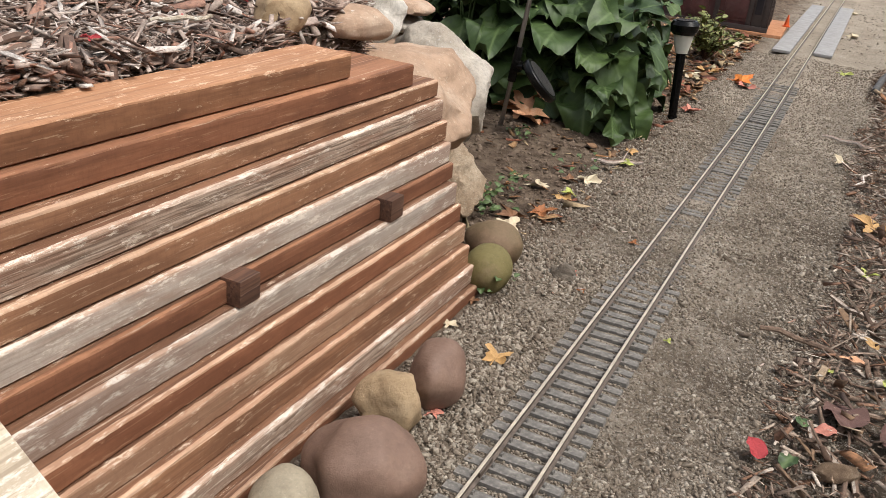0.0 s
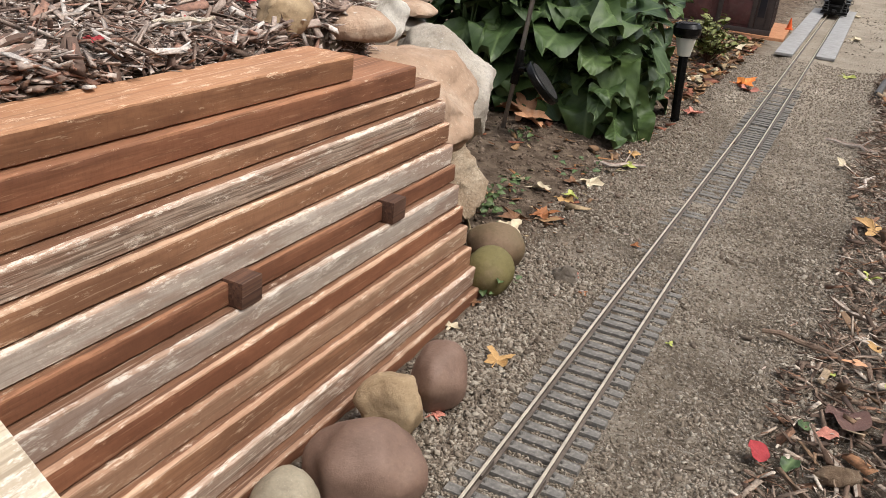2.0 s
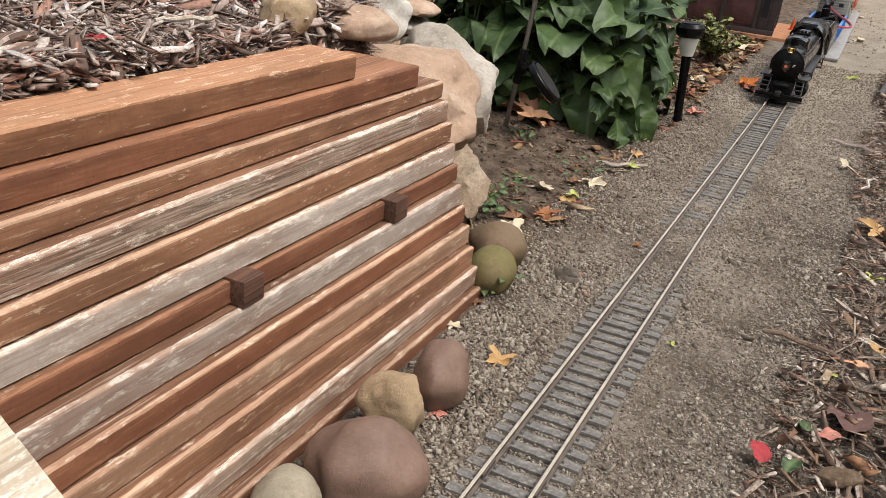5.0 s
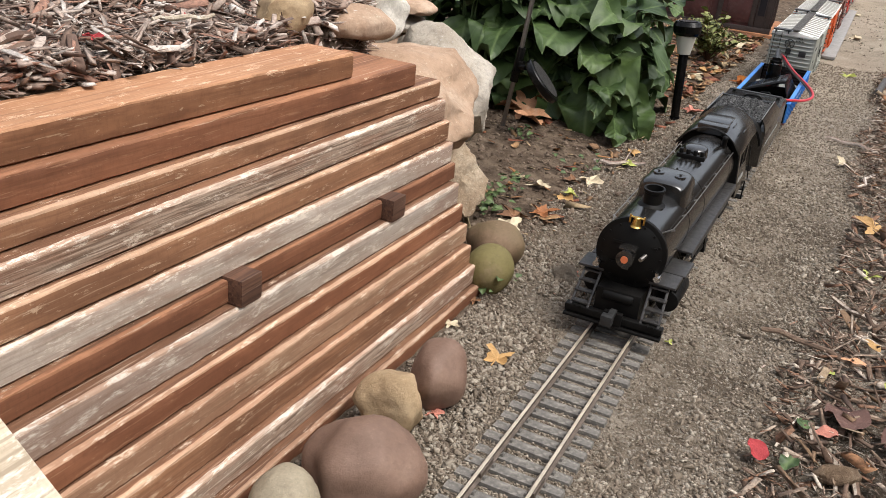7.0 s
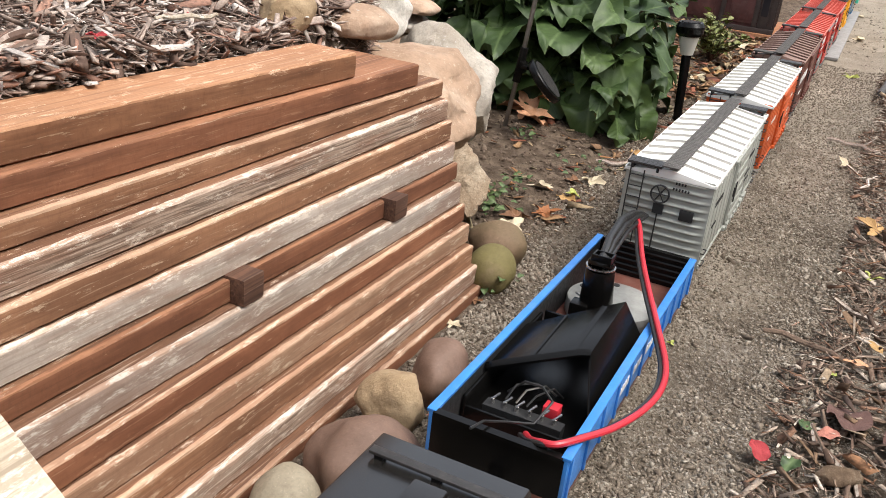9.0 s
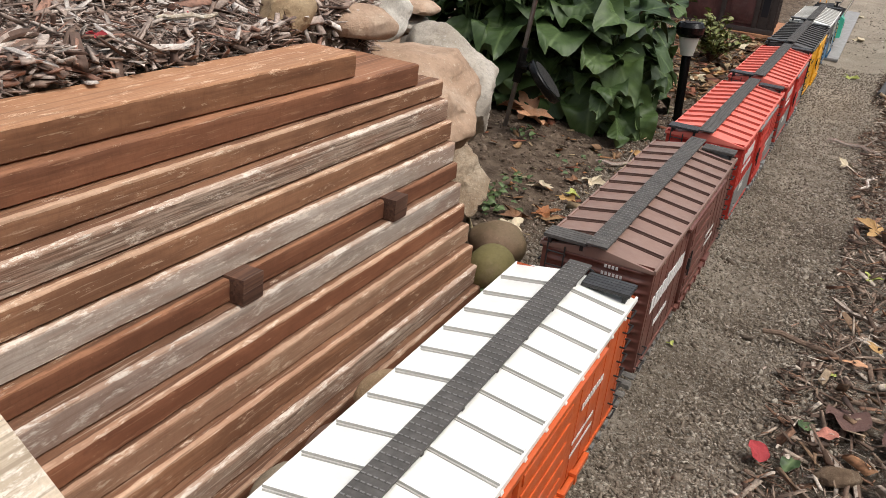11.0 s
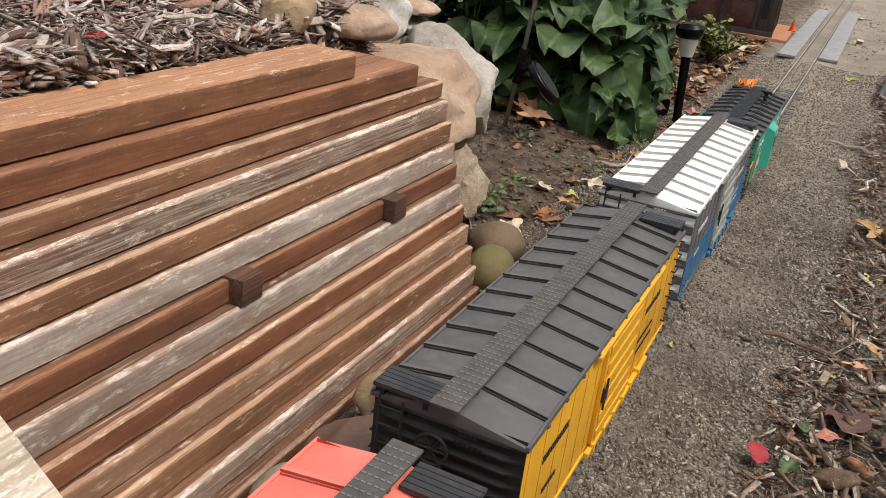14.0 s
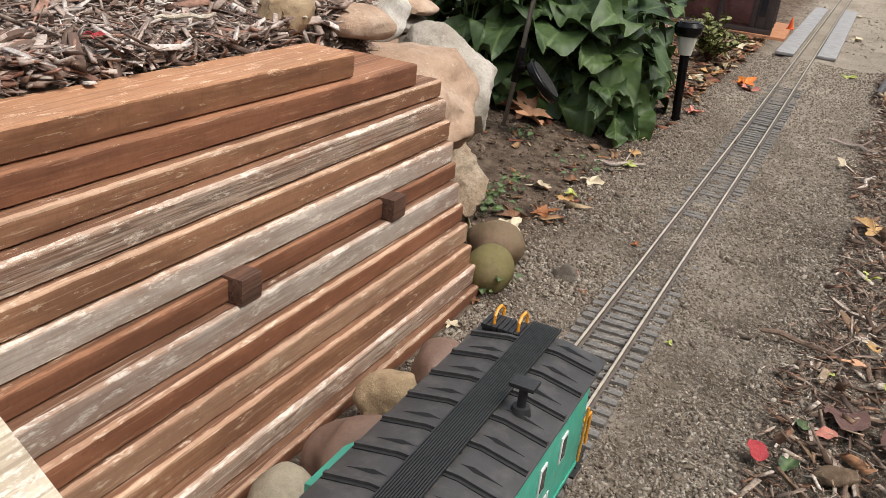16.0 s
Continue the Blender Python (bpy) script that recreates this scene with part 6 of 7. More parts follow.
            b.slab((s * 0.0215, 0.004 * math.cos(a), 0.004 * math.sin(a)), (s * 0.0215, 0.023 * math.cos(a), 0.023 * math.sin(a)), 0.003, 0.003)
        b.cyl((s * 0.0185, 0, 0), (s * 0.0265, 0, 0), 0.006, n=12).cyl((s * 0.0215, 0, -0.012), (s * 0.034, 0, -0.012), 0.0025, n=8)
    b.cyl((-0.024, 0, 0), (0.024, 0, 0), 0.003, n=8)
    me = b.mesh("driving_wheel", LOCO_D)
    for y in (0.175, 0.235, 0.295):
        DRIVERS.append((share("driving_wheel", me, c, Matrix.Translation((0, y, 0.0265))), y))
    for s in (-1, 1):
        b = B().slab((s * 0.0315, 0.168, 0), (s * 0.0315, 0.302, 0), 0.002, 0.0045)
        for y in (0.175, 0.235, 0.295):
            b.cyl((s * 0.0300, y, 0), (s * 0.0332, y, 0), 0.0042, n=12)
        RODS.append(b.part("side_rod", STEEL, c, "dull steel side rod", bevel=0.0003))
    b = B().cyl((-0.03, 0, 0), (0.03, 0, 0), 0.0025, n=8)
    for s in (-1, 1):
        b.cyl((s * 0.0185, 0, 0), (s * 0.0245, 0, 0), 0.0145, n=20)
    me = b.mesh("small_wheel", WHEELM)
    for y in (0.045, 0.125, 0.375, 0.43):
        share("small_wheel", me, c, Matrix.Translation((0, y, 0.0147)))
    B().box(-0.034, 0.034, 0.35, 0.46, 0.016, 0.02).part("trailing_truck", LOCO_D, c)
    B().slab((0, 0.52, 0.03), (0, 0.66, 0.03), 0.01, 0.005).part("drawbar", LOCO_D, c)
    slim(c)
    CARS.append((c, 0.0))


build_locomotive()
build_tender()
build_gondola()
build_boxcars()
build_caboose()

# -- how far the engine's front stands along the track --
RUN = [(0.0, 5.16), (1.0, 4.5), (2.0, 3.85), (3.0, 3.195), (4.0, 2.54), (5.25, 1.705), (6.5, 0.855), (7.0, 0.521), (8.0, -0.170), (8.5, -0.508), (9.0, -0.818), (10.15, -1.53), (11.3, -2.23),
       (12.5, -2.91), (13.5, -3.494), (14.5, -4.069), (15.5, -4.63), (16.0, -4.917)]


def front(t):
    """Hermite curve through RUN."""
    T, S = [a for a, _ in RUN], [b for _, b in RUN]
    i = max(0, min(len(T) - 2, int(np.searchsorted(T, t, "right")) - 1))
    sl = [(S[k + 1] - S[k]) / (T[k + 1] - T[k]) for k in range(len(T) - 1)]
    m = [sl[0]] + [(sl[k - 1] + sl[k]) / 2 for k in range(1, len(sl))] + [sl[-1]]
    h = T[i + 1] - T[i]
    u = (t - T[i]) / h
    return (2 * u ** 3 - 3 * u * u + 1) * S[i] + (u ** 3 - 2 * u * u + u) * h * m[i] + (3 * u * u - 2 * u ** 3) * S[i + 1] + (u ** 3 - u * u) * h * m[i + 1]


def motions():
    """The train rolls towards the camera and past it; the driving wheels turn and carry the rods."""
    stops = [0.5 * i for i in range(33)]
    for car, back in CARS:
        rows = []
        for t in stops:
            y = front(t) + back
            rows.append((t, pose(float(track_x(y)), y, 0, 0, 0, 0)))
        walk(car, rows)
    r, way = 0.0265, front(0.0) - front(16.0)
    n = int(way / r / radians(60)) + 1
    turn = [front(16.0 * i / 960) for i in range(961)]
    rolled = [(turn[0] - s) / r for s in turn]
    times = []
    for k in range(n + 1):
        a = rolled[-1] * k / n
        times.append((float(np.interp(a, rolled, [16.0 * i / 960 for i in range(961)])), a))
    for wheel, y in DRIVERS:
        walk(wheel, [(t, pose(0, y, 0.0265, math.degrees(a))) for t, a in times])
    for rod in RODS:
        walk(rod, [(t, pose(0, 0.012 * math.sin(a), 0.0265 - 0.012 * math.cos(a))) for t, a in times])


# -- plants --
def leaf_material(name, c1, c2, vein, rough=0.55):
    mt, n, l, bs = nodes_of(name)
    info = n.new("ShaderNodeObjectInfo")
    col = mixc(n, l, info.outputs["Random"], c1, c2)
    col = mixc(n, l, ramp(n, l, tex(n, l, 60, detail=4), [(0.35, (0.5,) * 3), (0.65, (0,) * 3)]), col, tuple(x * 0.6 for x in c1))
    w = n.new("ShaderNodeTexCoord")
    s = n.new("ShaderNodeSeparateXYZ")
    l.new(w.outputs["Object"], s.inputs[0])
    ab = n.new("ShaderNodeMath")
    ab.operation = "ABSOLUTE"
    l.new(s.outputs["X"], ab.inputs[0])
    ad = n.new("ShaderNodeMath")
    ad.operation = "MULTIPLY_ADD"
    l.new(ab.outputs[0], ad.inputs[0])
    ad.inputs[1].default_value = -0.9
    l.new(s.outputs["Y"], ad.inputs[2])
    sn = n.new("ShaderNodeMath")
    sn.operation = "SINE"
    k = n.new("ShaderNodeMath")
    k.operation = "MULTIPLY"
    l.new(ad.outputs[0], k.inputs[0])
    k.inputs[1].default_value = 430.0
    l.new(k.outputs[0], sn.inputs[0])
    col = mixc(n, l, ramp(n, l, sn.outputs[0], [(0.9, (0,) * 3), (1.0, (0.12,) * 3)]), col, vein)
    col = mixc(n, l, ramp(n, l, ab.outputs[0], [(0.0008, (0.8,) * 3), (0.0022, (0,) * 3)]), col, vein)
    l.new(col, bs.inputs["Base Color"])
    bs.inputs["Roughness"].default_value = rough
    bs.inputs["Specular IOR Level"].default_value = 0.4
    bump(n, l, bs, sn.outputs[0], 0.0006, 0.4)
    return mt


LEAF = leaf_material("green_leaf", (0.026, 0.053, 0.014), (0.088, 0.14, 0.036), (0.12, 0.17, 0.065))
STEM = plain("leaf_stalk", (0.1, 0.15, 0.05), 0.5)
BUSH = leaf_material("yellow_green_leaf", (0.075, 0.1, 0.024), (0.22, 0.21, 0.05), (0.25, 0.27, 0.09))


def leaf_mesh(name, L, W, droop, fold, seed, mat, nu=14, nv=8, lobed=0.0, ruffle=0.15):
    """A leaf along y: ovate or lobed outline, folded at the midrib, wavy at the rim."""
    rnd = random.Random(seed)
    ph = rnd.uniform(0, 6)
    b = B()
    for i in range(nu + 1):
        u = i / nu
        w = W * math.sin(math.pi * min(1, u * 0.97 + 0.03) ** 0.74) ** 0.66
        if lobed:
            w *= 1 - lobed * (0.5 + 0.5 * math.sin(u * 19 + ph)) * (u > 0.1)
        for j in range(nv + 1):
            v = 2 * j / nv - 1
            x = w * v
            z = fold * abs(v) ** 1.3 * w - droop * L * u ** 2.2 + ruffle * W * (math.sin(7 * u * math.pi / 2 + ph + 1.5 * v) * abs(v) + 0.45 * math.sin(15 * u + 2 * ph - 3 * v) * abs(v) ** 1.5) + 0.02 * L * math.sin(5 * u + ph)
            b.v.append((x, L * u * (1 - 0.25 * droop * u), z))
    m = nv + 1
    for i in range(nu):
        for j in range(nv):
            a = i * m + j
            b.f.append((a, a + 1, a + m + 1, a + m))
            b.m.append(0)
    me = b.mesh(name, mat, 0, 60)
    return me


def build_plants():
    rnd = random.Random(21)
    kinds = [leaf_mesh("leaf", 0.09 + 0.008 * k, 0.049 + 0.003 * (k % 3), 0.3 + 0.14 * (k % 4), 0.2, k, LEAF, 18, 10, ruffle=0.26) for k in range(6)]
    for px, py, n, size in ((-0.37, 1.40, 30, 1.0), (-0.28, 1.38, 30, 0.95), (-0.47, 1.36, 26, 1.0), (-0.46, 1.58, 28, 1.12), (-0.37, 1.66, 32, 1.05), (-0.285, 1.56, 26, 0.78), (-0.36, 1.92, 24, 0.9), (-0.255, 1.31, 12, 0.6),
                            (-0.53, 1.5, 24, 1.05), (-0.45, 1.9, 24, 1.15), (-0.56, 1.34, 22, 0.95), (-0.63, 1.46, 24, 1.05), (-0.6, 1.72, 24, 1.15)):
        pl = thing("leafy_plant", "lush plant with large dark green ribbed leaves", "plant", "leafy plants by the boulders")
        z0 = float(gz(px, py))
        pl.matrix_world = pose(px, py, z0)
        for i in range(n):
            k = i / n
            yaw = i * 137.5 + rnd.uniform(-40, 40)
            tall = (0.19 * (1 - k) + 0.035) * size * rnd.uniform(0.75, 1.2)
            out = (0.012 + 0.05 * k) * size
            a = radians(yaw)
            bx, by = out * math.cos(a), out * math.sin(a)
            up = 34 - 74 * k + rnd.uniform(-26, 26)
            m = Matrix.Translation((bx, by, tall)) @ Euler((0, 0, a - math.pi / 2)).to_matrix().to_4x4() @ Euler((radians(up), radians(rnd.uniform(-40, 40)), 0)).to_matrix().to_4x4() @ Matrix.Scale(size * rnd.uniform(0.6, 1.25), 4)
            share("leaf", kinds[rnd.randrange(6)], pl, m)
            st = B().tube([(bx * 0.15, by * 0.15, -0.005), (bx * 0.5, by * 0.5, tall * 0.6), (bx, by, tall)], [0.0035, 0.0028, 0.002], 5)
            st.part("stalk", STEM, pl)
    # low bush behind the path light
    bush = thing("bush", "small yellow-green bush beside the path light", "bush")
    bush.matrix_world = pose(-0.235, 2.29, 0.0)
    rng = np.random.default_rng(2)
    b = B()
    small = leaf_mesh("small_leaf", 0.019, 0.006, 0.2, 0.3, 3, BUSH, 5, 4)
    for i in range(46):
        a, e = rng.uniform(0, 6.28), rng.uniform(0.5, 1.4)
        L = rng.uniform(0.06, 0.13)
        tip = Vector((L * math.cos(a) * math.cos(e), L * math.sin(a) * math.cos(e), L * math.sin(e)))
        b.tube([(0, 0, -0.01), tip * 0.5 + Vector((0, 0, 0.006)), tip], [0.002, 0.0014, 0.0008], 5)
        for j in range(10):
            p = tip * rng.uniform(0.35, 1.05)
            share("leaf", small, bush, Matrix.Translation(p) @ Euler((rng.uniform(-0.3, 1.0), rng.uniform(-0.6, 0.6), rng.uniform(0, 6.28))).to_matrix().to_4x4() @ Matrix.Scale(rng.uniform(0.7, 1.3), 4))
    b.part("twigs", DARK_W, bush)
    # small weeds at the boulder foot
    for wx, wy, n in ((-0.25, 0.78, 34), (-0.262, 0.86, 22), (-0.148, 0.555, 6), (-0.21, 1.06, 14), (-0.33, 1.13, 12)):
        w = thing("weed", "low green weed at the foot of the stones", "weed", "weeds")
        w.matrix_world = pose(wx, wy, float(gz(wx, wy)))
        tiny = leaf_mesh("weed_leaf", 0.014, 0.005, 0.3, 0.3, 5, LEAF, 4, 4)
        for i in range(n):
            p = (rnd.gauss(0, 0.014), rnd.gauss(0, 0.018), rnd.uniform(0.002, 0.034))
            share("leaf", tiny, w, Matrix.Translation(p) @ Euler((rnd.uniform(-0.2, 0.8), rnd.uniform(-0.5, 0.5), rnd.uniform(0, 6.28))).to_matrix().to_4x4() @ Matrix.Scale(rnd.uniform(0.6, 1.1), 4))


build_plants()


def maple_leaf(name, size, seed, mat, lobes=5, curl=0.25):
    """A dry leaf with pointed lobes, cupped and creased."""
    rnd = random.Random(seed)
    b = B()
    n = lobes * 8
    rim = []
    for i in range(n):
        a = 2 * math.pi * i / n
        k = (i % 8) / 8
        r = 0.42 + 0.58 * (1 - abs(2 * k - 1)) ** 1.4
        r *= 1 + 0.12 * math.sin(i * 2.7 + seed)
        r *= 0.65 + 0.35 * (0.5 + 0.5 * math.cos(a))
        rim.append((a, r * size))
    ph = rnd.uniform(0, 6)
    for f in (0.0, 0.35, 0.7, 1.0):
        for a, r in rim:
            q = r * f
            z = curl * size * (f ** 1.6) * (0.5 + 0.5 * math.sin(2 * a + ph)) + 0.05 * size * math.sin(5 * a + ph) * f
            b.v.append((q * math.cos(a), q * math.sin(a), z))
    for i in range(3):
        for j in range(n):
            b.f.append((i * n + j, i * n + (j + 1) % n, (i + 1) * n + (j + 1) % n, (i + 1) * n + j))
            b.m.append(0)
    b.tube([(-0.02 * size, 0, 0.001), (-0.45 * size, 0.05 * size, 0.12 * size), (-0.8 * size, 0.1 * size, 0.1 * size)], 0.0007, 5)
    return b.mesh(name, mat, 0, 60)


def leafcol(name, c, c2=None):
    return stone(name, tuple(x * 0.75 for x in c), c, c2 or tuple(min(1, x * 1.25) for x in c), 60.0, 0.0006, 0.6, 0.25)


def build_leaves():
    tan, orange, red = leafcol("tan_leaf", (0.5, 0.3, 0.12)), leafcol("orange_leaf", (0.68, 0.36, 0.2), (0.74, 0.5, 0.33)), leafcol("red_leaf", (0.4, 0.045, 0.05))
    pink, cream, brown = leafcol("pink_leaf", (0.55, 0.22, 0.16)), leafcol("cream_leaf", (0.62, 0.52, 0.36)), leafcol("brown_leaf", (0.2, 0.1, 0.05))
    plum, yg, deep = leafcol("plum_leaf", (0.14, 0.075, 0.06)), leafcol("yellow_green_fallen", (0.42, 0.45, 0.12)), leafcol("rust_leaf", (0.33, 0.13, 0.05))
    fire = leafcol("bright_orange_leaf", (0.75, 0.22, 0.04), (0.7, 0.35, 0.08))
    spec = [(-0.085, 0.421, 0.022, tan, 4, "yellow-tan oak leaf on the gravel", 100, 0.004), (-0.094, 0.296, 0.012, pink, 5, "small pinkish leaf beside a cobble", 70, 0.003),
            (-0.094, 2.03, 0.045, fire, 5, "bright orange and pink maple leaf", 20, 0.006), (-0.075, 2.0, 0.04, pink, 4, "pale pink maple leaf", 200, 0.004),
            (-0.365, 1.245, 0.066, orange, 5, "large dry orange maple leaf under the spotlight", 130, 0.01), (-0.395, 1.275, 0.062, orange, 5, "large dry orange maple leaf under the spotlight", 20, 0.02),
            (-0.38, 1.33, 0.06, deep, 5, "rust-brown maple leaf under the plants", 250, 0.035), (-0.425, 1.26, 0.04, brown, 5, "brown dry leaf by the boulder", 300, 0.02),
            (-0.178, 1.018, 0.028, cream, 5, "curled cream-coloured dry leaf", 30, 0.006), (-0.2, 1.0, 0.02, brown, 4, "brown curled leaf on soil", 160, 0.005),
            (-0.19, 0.83, 0.026, deep, 5, "curled rust-brown leaf by the mossy cobbles", 60, 0.008), (-0.215, 0.79, 0.03, brown, 5, "dark brown dry leaf by the mossy cobbles", 190, 0.006),
            (-0.2, 0.735, 0.025, cream, 4, "torn cream leaf on the mossy cobble", 120, 0.02), (-0.185, 0.92, 0.022, tan, 4, "tan leaf on the soil", 10, 0.004),
            (-0.23, 0.93, 0.024, cream, 4, "pale dry leaf on the soil", 250, 0.004), (-0.046, 0.804, 0.009, deep, 4, "small brown leaf beside the track", 40, 0.003), (-0.164, 1.226, 0.018, tan, 4, "tan leaf beside the path", 80, 0.004),
            (-0.135, 1.59, 0.03, pink, 5, "reddish leaf at the path light", 0, 0.006), (-0.19, 2.1, 0.045, tan, 5, "curled tan leaf near the bush", 200, 0.008), (-0.22, 2.0, 0.04, cream, 5, "cream dry leaf near the path light", 90, 0.006),
            (-0.21, 2.62, 0.045, cream, 4, "pale green-white leaf near the house", 0, 0.006), (0.246, 1.07, 0.038, tan, 5, "tan oak leaf on the mulch", 130, 0.012), (0.178, 1.456, 0.024, cream, 3, "cream curled leaf at the path edge", 70, 0.008),
            (0.057, 0.561, 0.006, yg, 3, "tiny yellow leaf beside the rail", 10, 0.002), (0.243, 0.885, 0.016, yg, 3, "pale green leaf at the path edge", 70, 0.01), (0.13, 2.46, 0.03, yg, 4, "pale yellow leaf on the path", 10, 0.003),
            (0.075, 4.05, 0.03, cream, 4, "whitish leaf on the far path", 10, 0.003), (0.11, 3.3, 0.035, cream, 3, "whitish leaf on the far path", 0, 0.003), (-0.15, 1.15, 0.016, yg, 4, "green leaf on the soil", 60, 0.006), (-0.18, 0.93, 0.018, yg, 4, "green leaf on the soil", 160, 0.008),
            (-0.158, 0.525, 0.01, brown, 4, "brown leaf at the wall end", 60, 0.002), (-0.06, 0.62, 0.007, deep, 4, "small brown leaf on the gravel", 0, 0.001), (-0.085, 0.66, 0.012, pink, 4, "small reddish leaf on the gravel", 30, 0.002),
            (-0.155, 0.46, 0.012, cream, 4, "cream leaf at the wall foot", 30, 0.003)]
    for i, (x, y, s, m, lob, label, turn, up) in enumerate(spec):
        ob = new("fallen_leaf", maple_leaf("fallen_leaf", s, i, m, lob, 0.3 if s < 0.05 else 0.14))
        ob.matrix_world = pose(x, y, float(gz(x, y)) + up * 0.6 + 0.001, 26 if s > 0.05 else 6, -5, turn)
        tagged(ob, label, "leaf", "fallen leaves")
    oval = [(0.176, 0.388, 0.024, 0.009, red, "bright red oval leaf on the gravel", 38, 30), (0.243, 0.468, 0.05, 0.02, plum, "large dull plum-brown leaf on mulch", 20, 8), (0.272, 0.452, 0.05, 0.021, plum, "large dull plum-brown leaf on mulch", -50, 6),
            (0.232, 0.455, 0.024, 0.009, pink, "small pinkish leaf in the mulch", 100, 0), (0.249, 0.605, 0.026, 0.006, orange, "narrow orange leaf on the mulch", 80, 10), (0.26, 0.65, 0.03, 0.006, tan, "narrow tan leaf on the mulch", 40, 8),
            (0.205, 0.455, 0.022, 0.008, LEAF, "green leaf at the path edge", 10, 0), (0.2, 0.40, 0.02, 0.008, LEAF, "green leaf at the path edge", 160, 0), (0.27, 0.56, 0.025, 0.008, yg, "yellow-green leaf on the mulch", -20, 5), (0.22, 0.575, 0.01, 0.004, yg, "pale green leaf at the path edge", 40, 0)]
    for i, (x, y, L, W, m, label, turn, up) in enumerate(oval):
        ob = new("fallen_leaf", leaf_mesh("fallen_leaf", L, W, 0.2, 0.3, i, m, 10, 6))
        ob.matrix_world = pose(x, y, float(gz(x, y)) + 0.010, up, 0, turn)
        tagged(ob, label, "leaf", "fallen leaves")
    # red leaves on the bark mulch
    for x, y, s, turn in ((-0.277, 0.066, 0.012, 20), (-0.345, 0.17, 0.009, 60), (-0.47, 0.46, 0.02, 10), (-0.4, 0.42, 0.014, 90), (-0.5, 0.62, 0.018, 0), (-0.37, 0.3, 0.01, 30)):
        ob = new("fallen_leaf", maple_leaf("fallen_leaf", s, int(turn), red, 5, 0.35))
        ob.matrix_world = pose(x, y, float(gz(x, y)) + 0.024, 8, 0, turn)
        tagged(ob, "small red leaf on the bark mulch", "leaf", "fallen leaves")


build_leaves()


# -- garden things --
def build_sticks():
    rnd = random.Random(6)
    for x, y, L, r, turn, m, label in ((0.205, 0.635, 0.13, 0.0035, -12, DARK_CHIPS, "grey dry stick at the path edge"), (0.23, 0.42, 0.1, 0.004, 120, DARK_CHIPS, "broken brown stick in the mulch"), (0.275, 0.52, 0.09, 0.0028, 50, DARK_CHIPS, "thin curved twig on the mulch"),
                                       (0.25, 0.74, 0.11, 0.004, 150, DARK_CHIPS, "dark twig on the mulch"), (0.19, 1.62, 0.12, 0.004, -20, CHIPS, "pale stick at the path edge"), (0.22, 1.35, 0.1, 0.003, 80, CHIPS, "thin stick on the mulch"),
                                       (-0.165, 1.15, 0.09, 0.004, 30, CHIPS, "pale stick on the planting bed"), (-0.36, 0.285, 0.06, 0.0024, 70, PALE_W, "pale split stick on the bark mulch")):
        b = B()
        pts = [(L * (i / 7 - 0.5), 0.05 * L * math.sin(i * 1.1 + L * 90), 0.0 + 0.02 * L * math.sin(i * 2.0)) for i in range(8)]
        b.tube(pts, [r * (0.6 + 0.4 * math.sin(math.pi * (i + 1) / 9)) * rnd.uniform(0.8, 1.1) for i in range(8)], 7)
        if r > 0.003:
            b.tube([pts[4], (pts[4][0] + 0.15 * L, pts[4][1] + 0.12 * L, pts[4][2] + 0.02)], [r * 0.5, r * 0.2], 5)
        ob = b.part("stick", m)
        ob.matrix_world = pose(x, y, float(gz(x, y)) + 0.006 + (0.02 if x < -0.3 else 0), 0, 0, turn)
        tagged(ob, label, "stick", "sticks")
    # weathered root at the corner of the raised bed
    b = B()
    for k in range(22):
        b.tube([(0.0042 * math.sin(k * 2.1) + 0.0025 * math.sin(i * 0.5 + k * 0.3), 0.0065 * i + 0.0008 * (k % 7), 0.003 * math.cos(k * 2.1) + 0.007 * math.sin(i * 0.42 + k * 0.1)) for i in range(8)], [0.0004 + 0.0019 * math.sin(math.pi * (i + 0.5) / 8) for i in range(8)], 6)
    ob = b.part("driftwood_root", CHIPS)
    ob.matrix_world = pose(-0.352, 0.075, 0.286, 0, 0, 12) @ Matrix.Scale(1.45, 4)
    tagged(ob, "twisted grey weathered root on the bark mulch", "root")
    ob = rock("wood_chunk", (0.238, 0.392, 0.004), (0.022, 0.012, 0.009), 51, stone("rotten_wood", (0.16, 0.1, 0.06), (0.28, 0.19, 0.12), (0.45, 0.35, 0.24), 120.0, 0.003), "lump of crumbling rotten wood in the mulch", 5, 0.25, 20, "wood", 3)
    rock("dirt_clod", (-0.092, 0.655, -0.008), (0.018, 0.015, 0.009), 52, stone("caked_soil", (0.15, 0.12, 0.09), (0.22, 0.18, 0.14), (0.32, 0.28, 0.23), 90.0, 0.003), "lump of caked grey gravel", 4, 0.5, 0, "clod", 3)


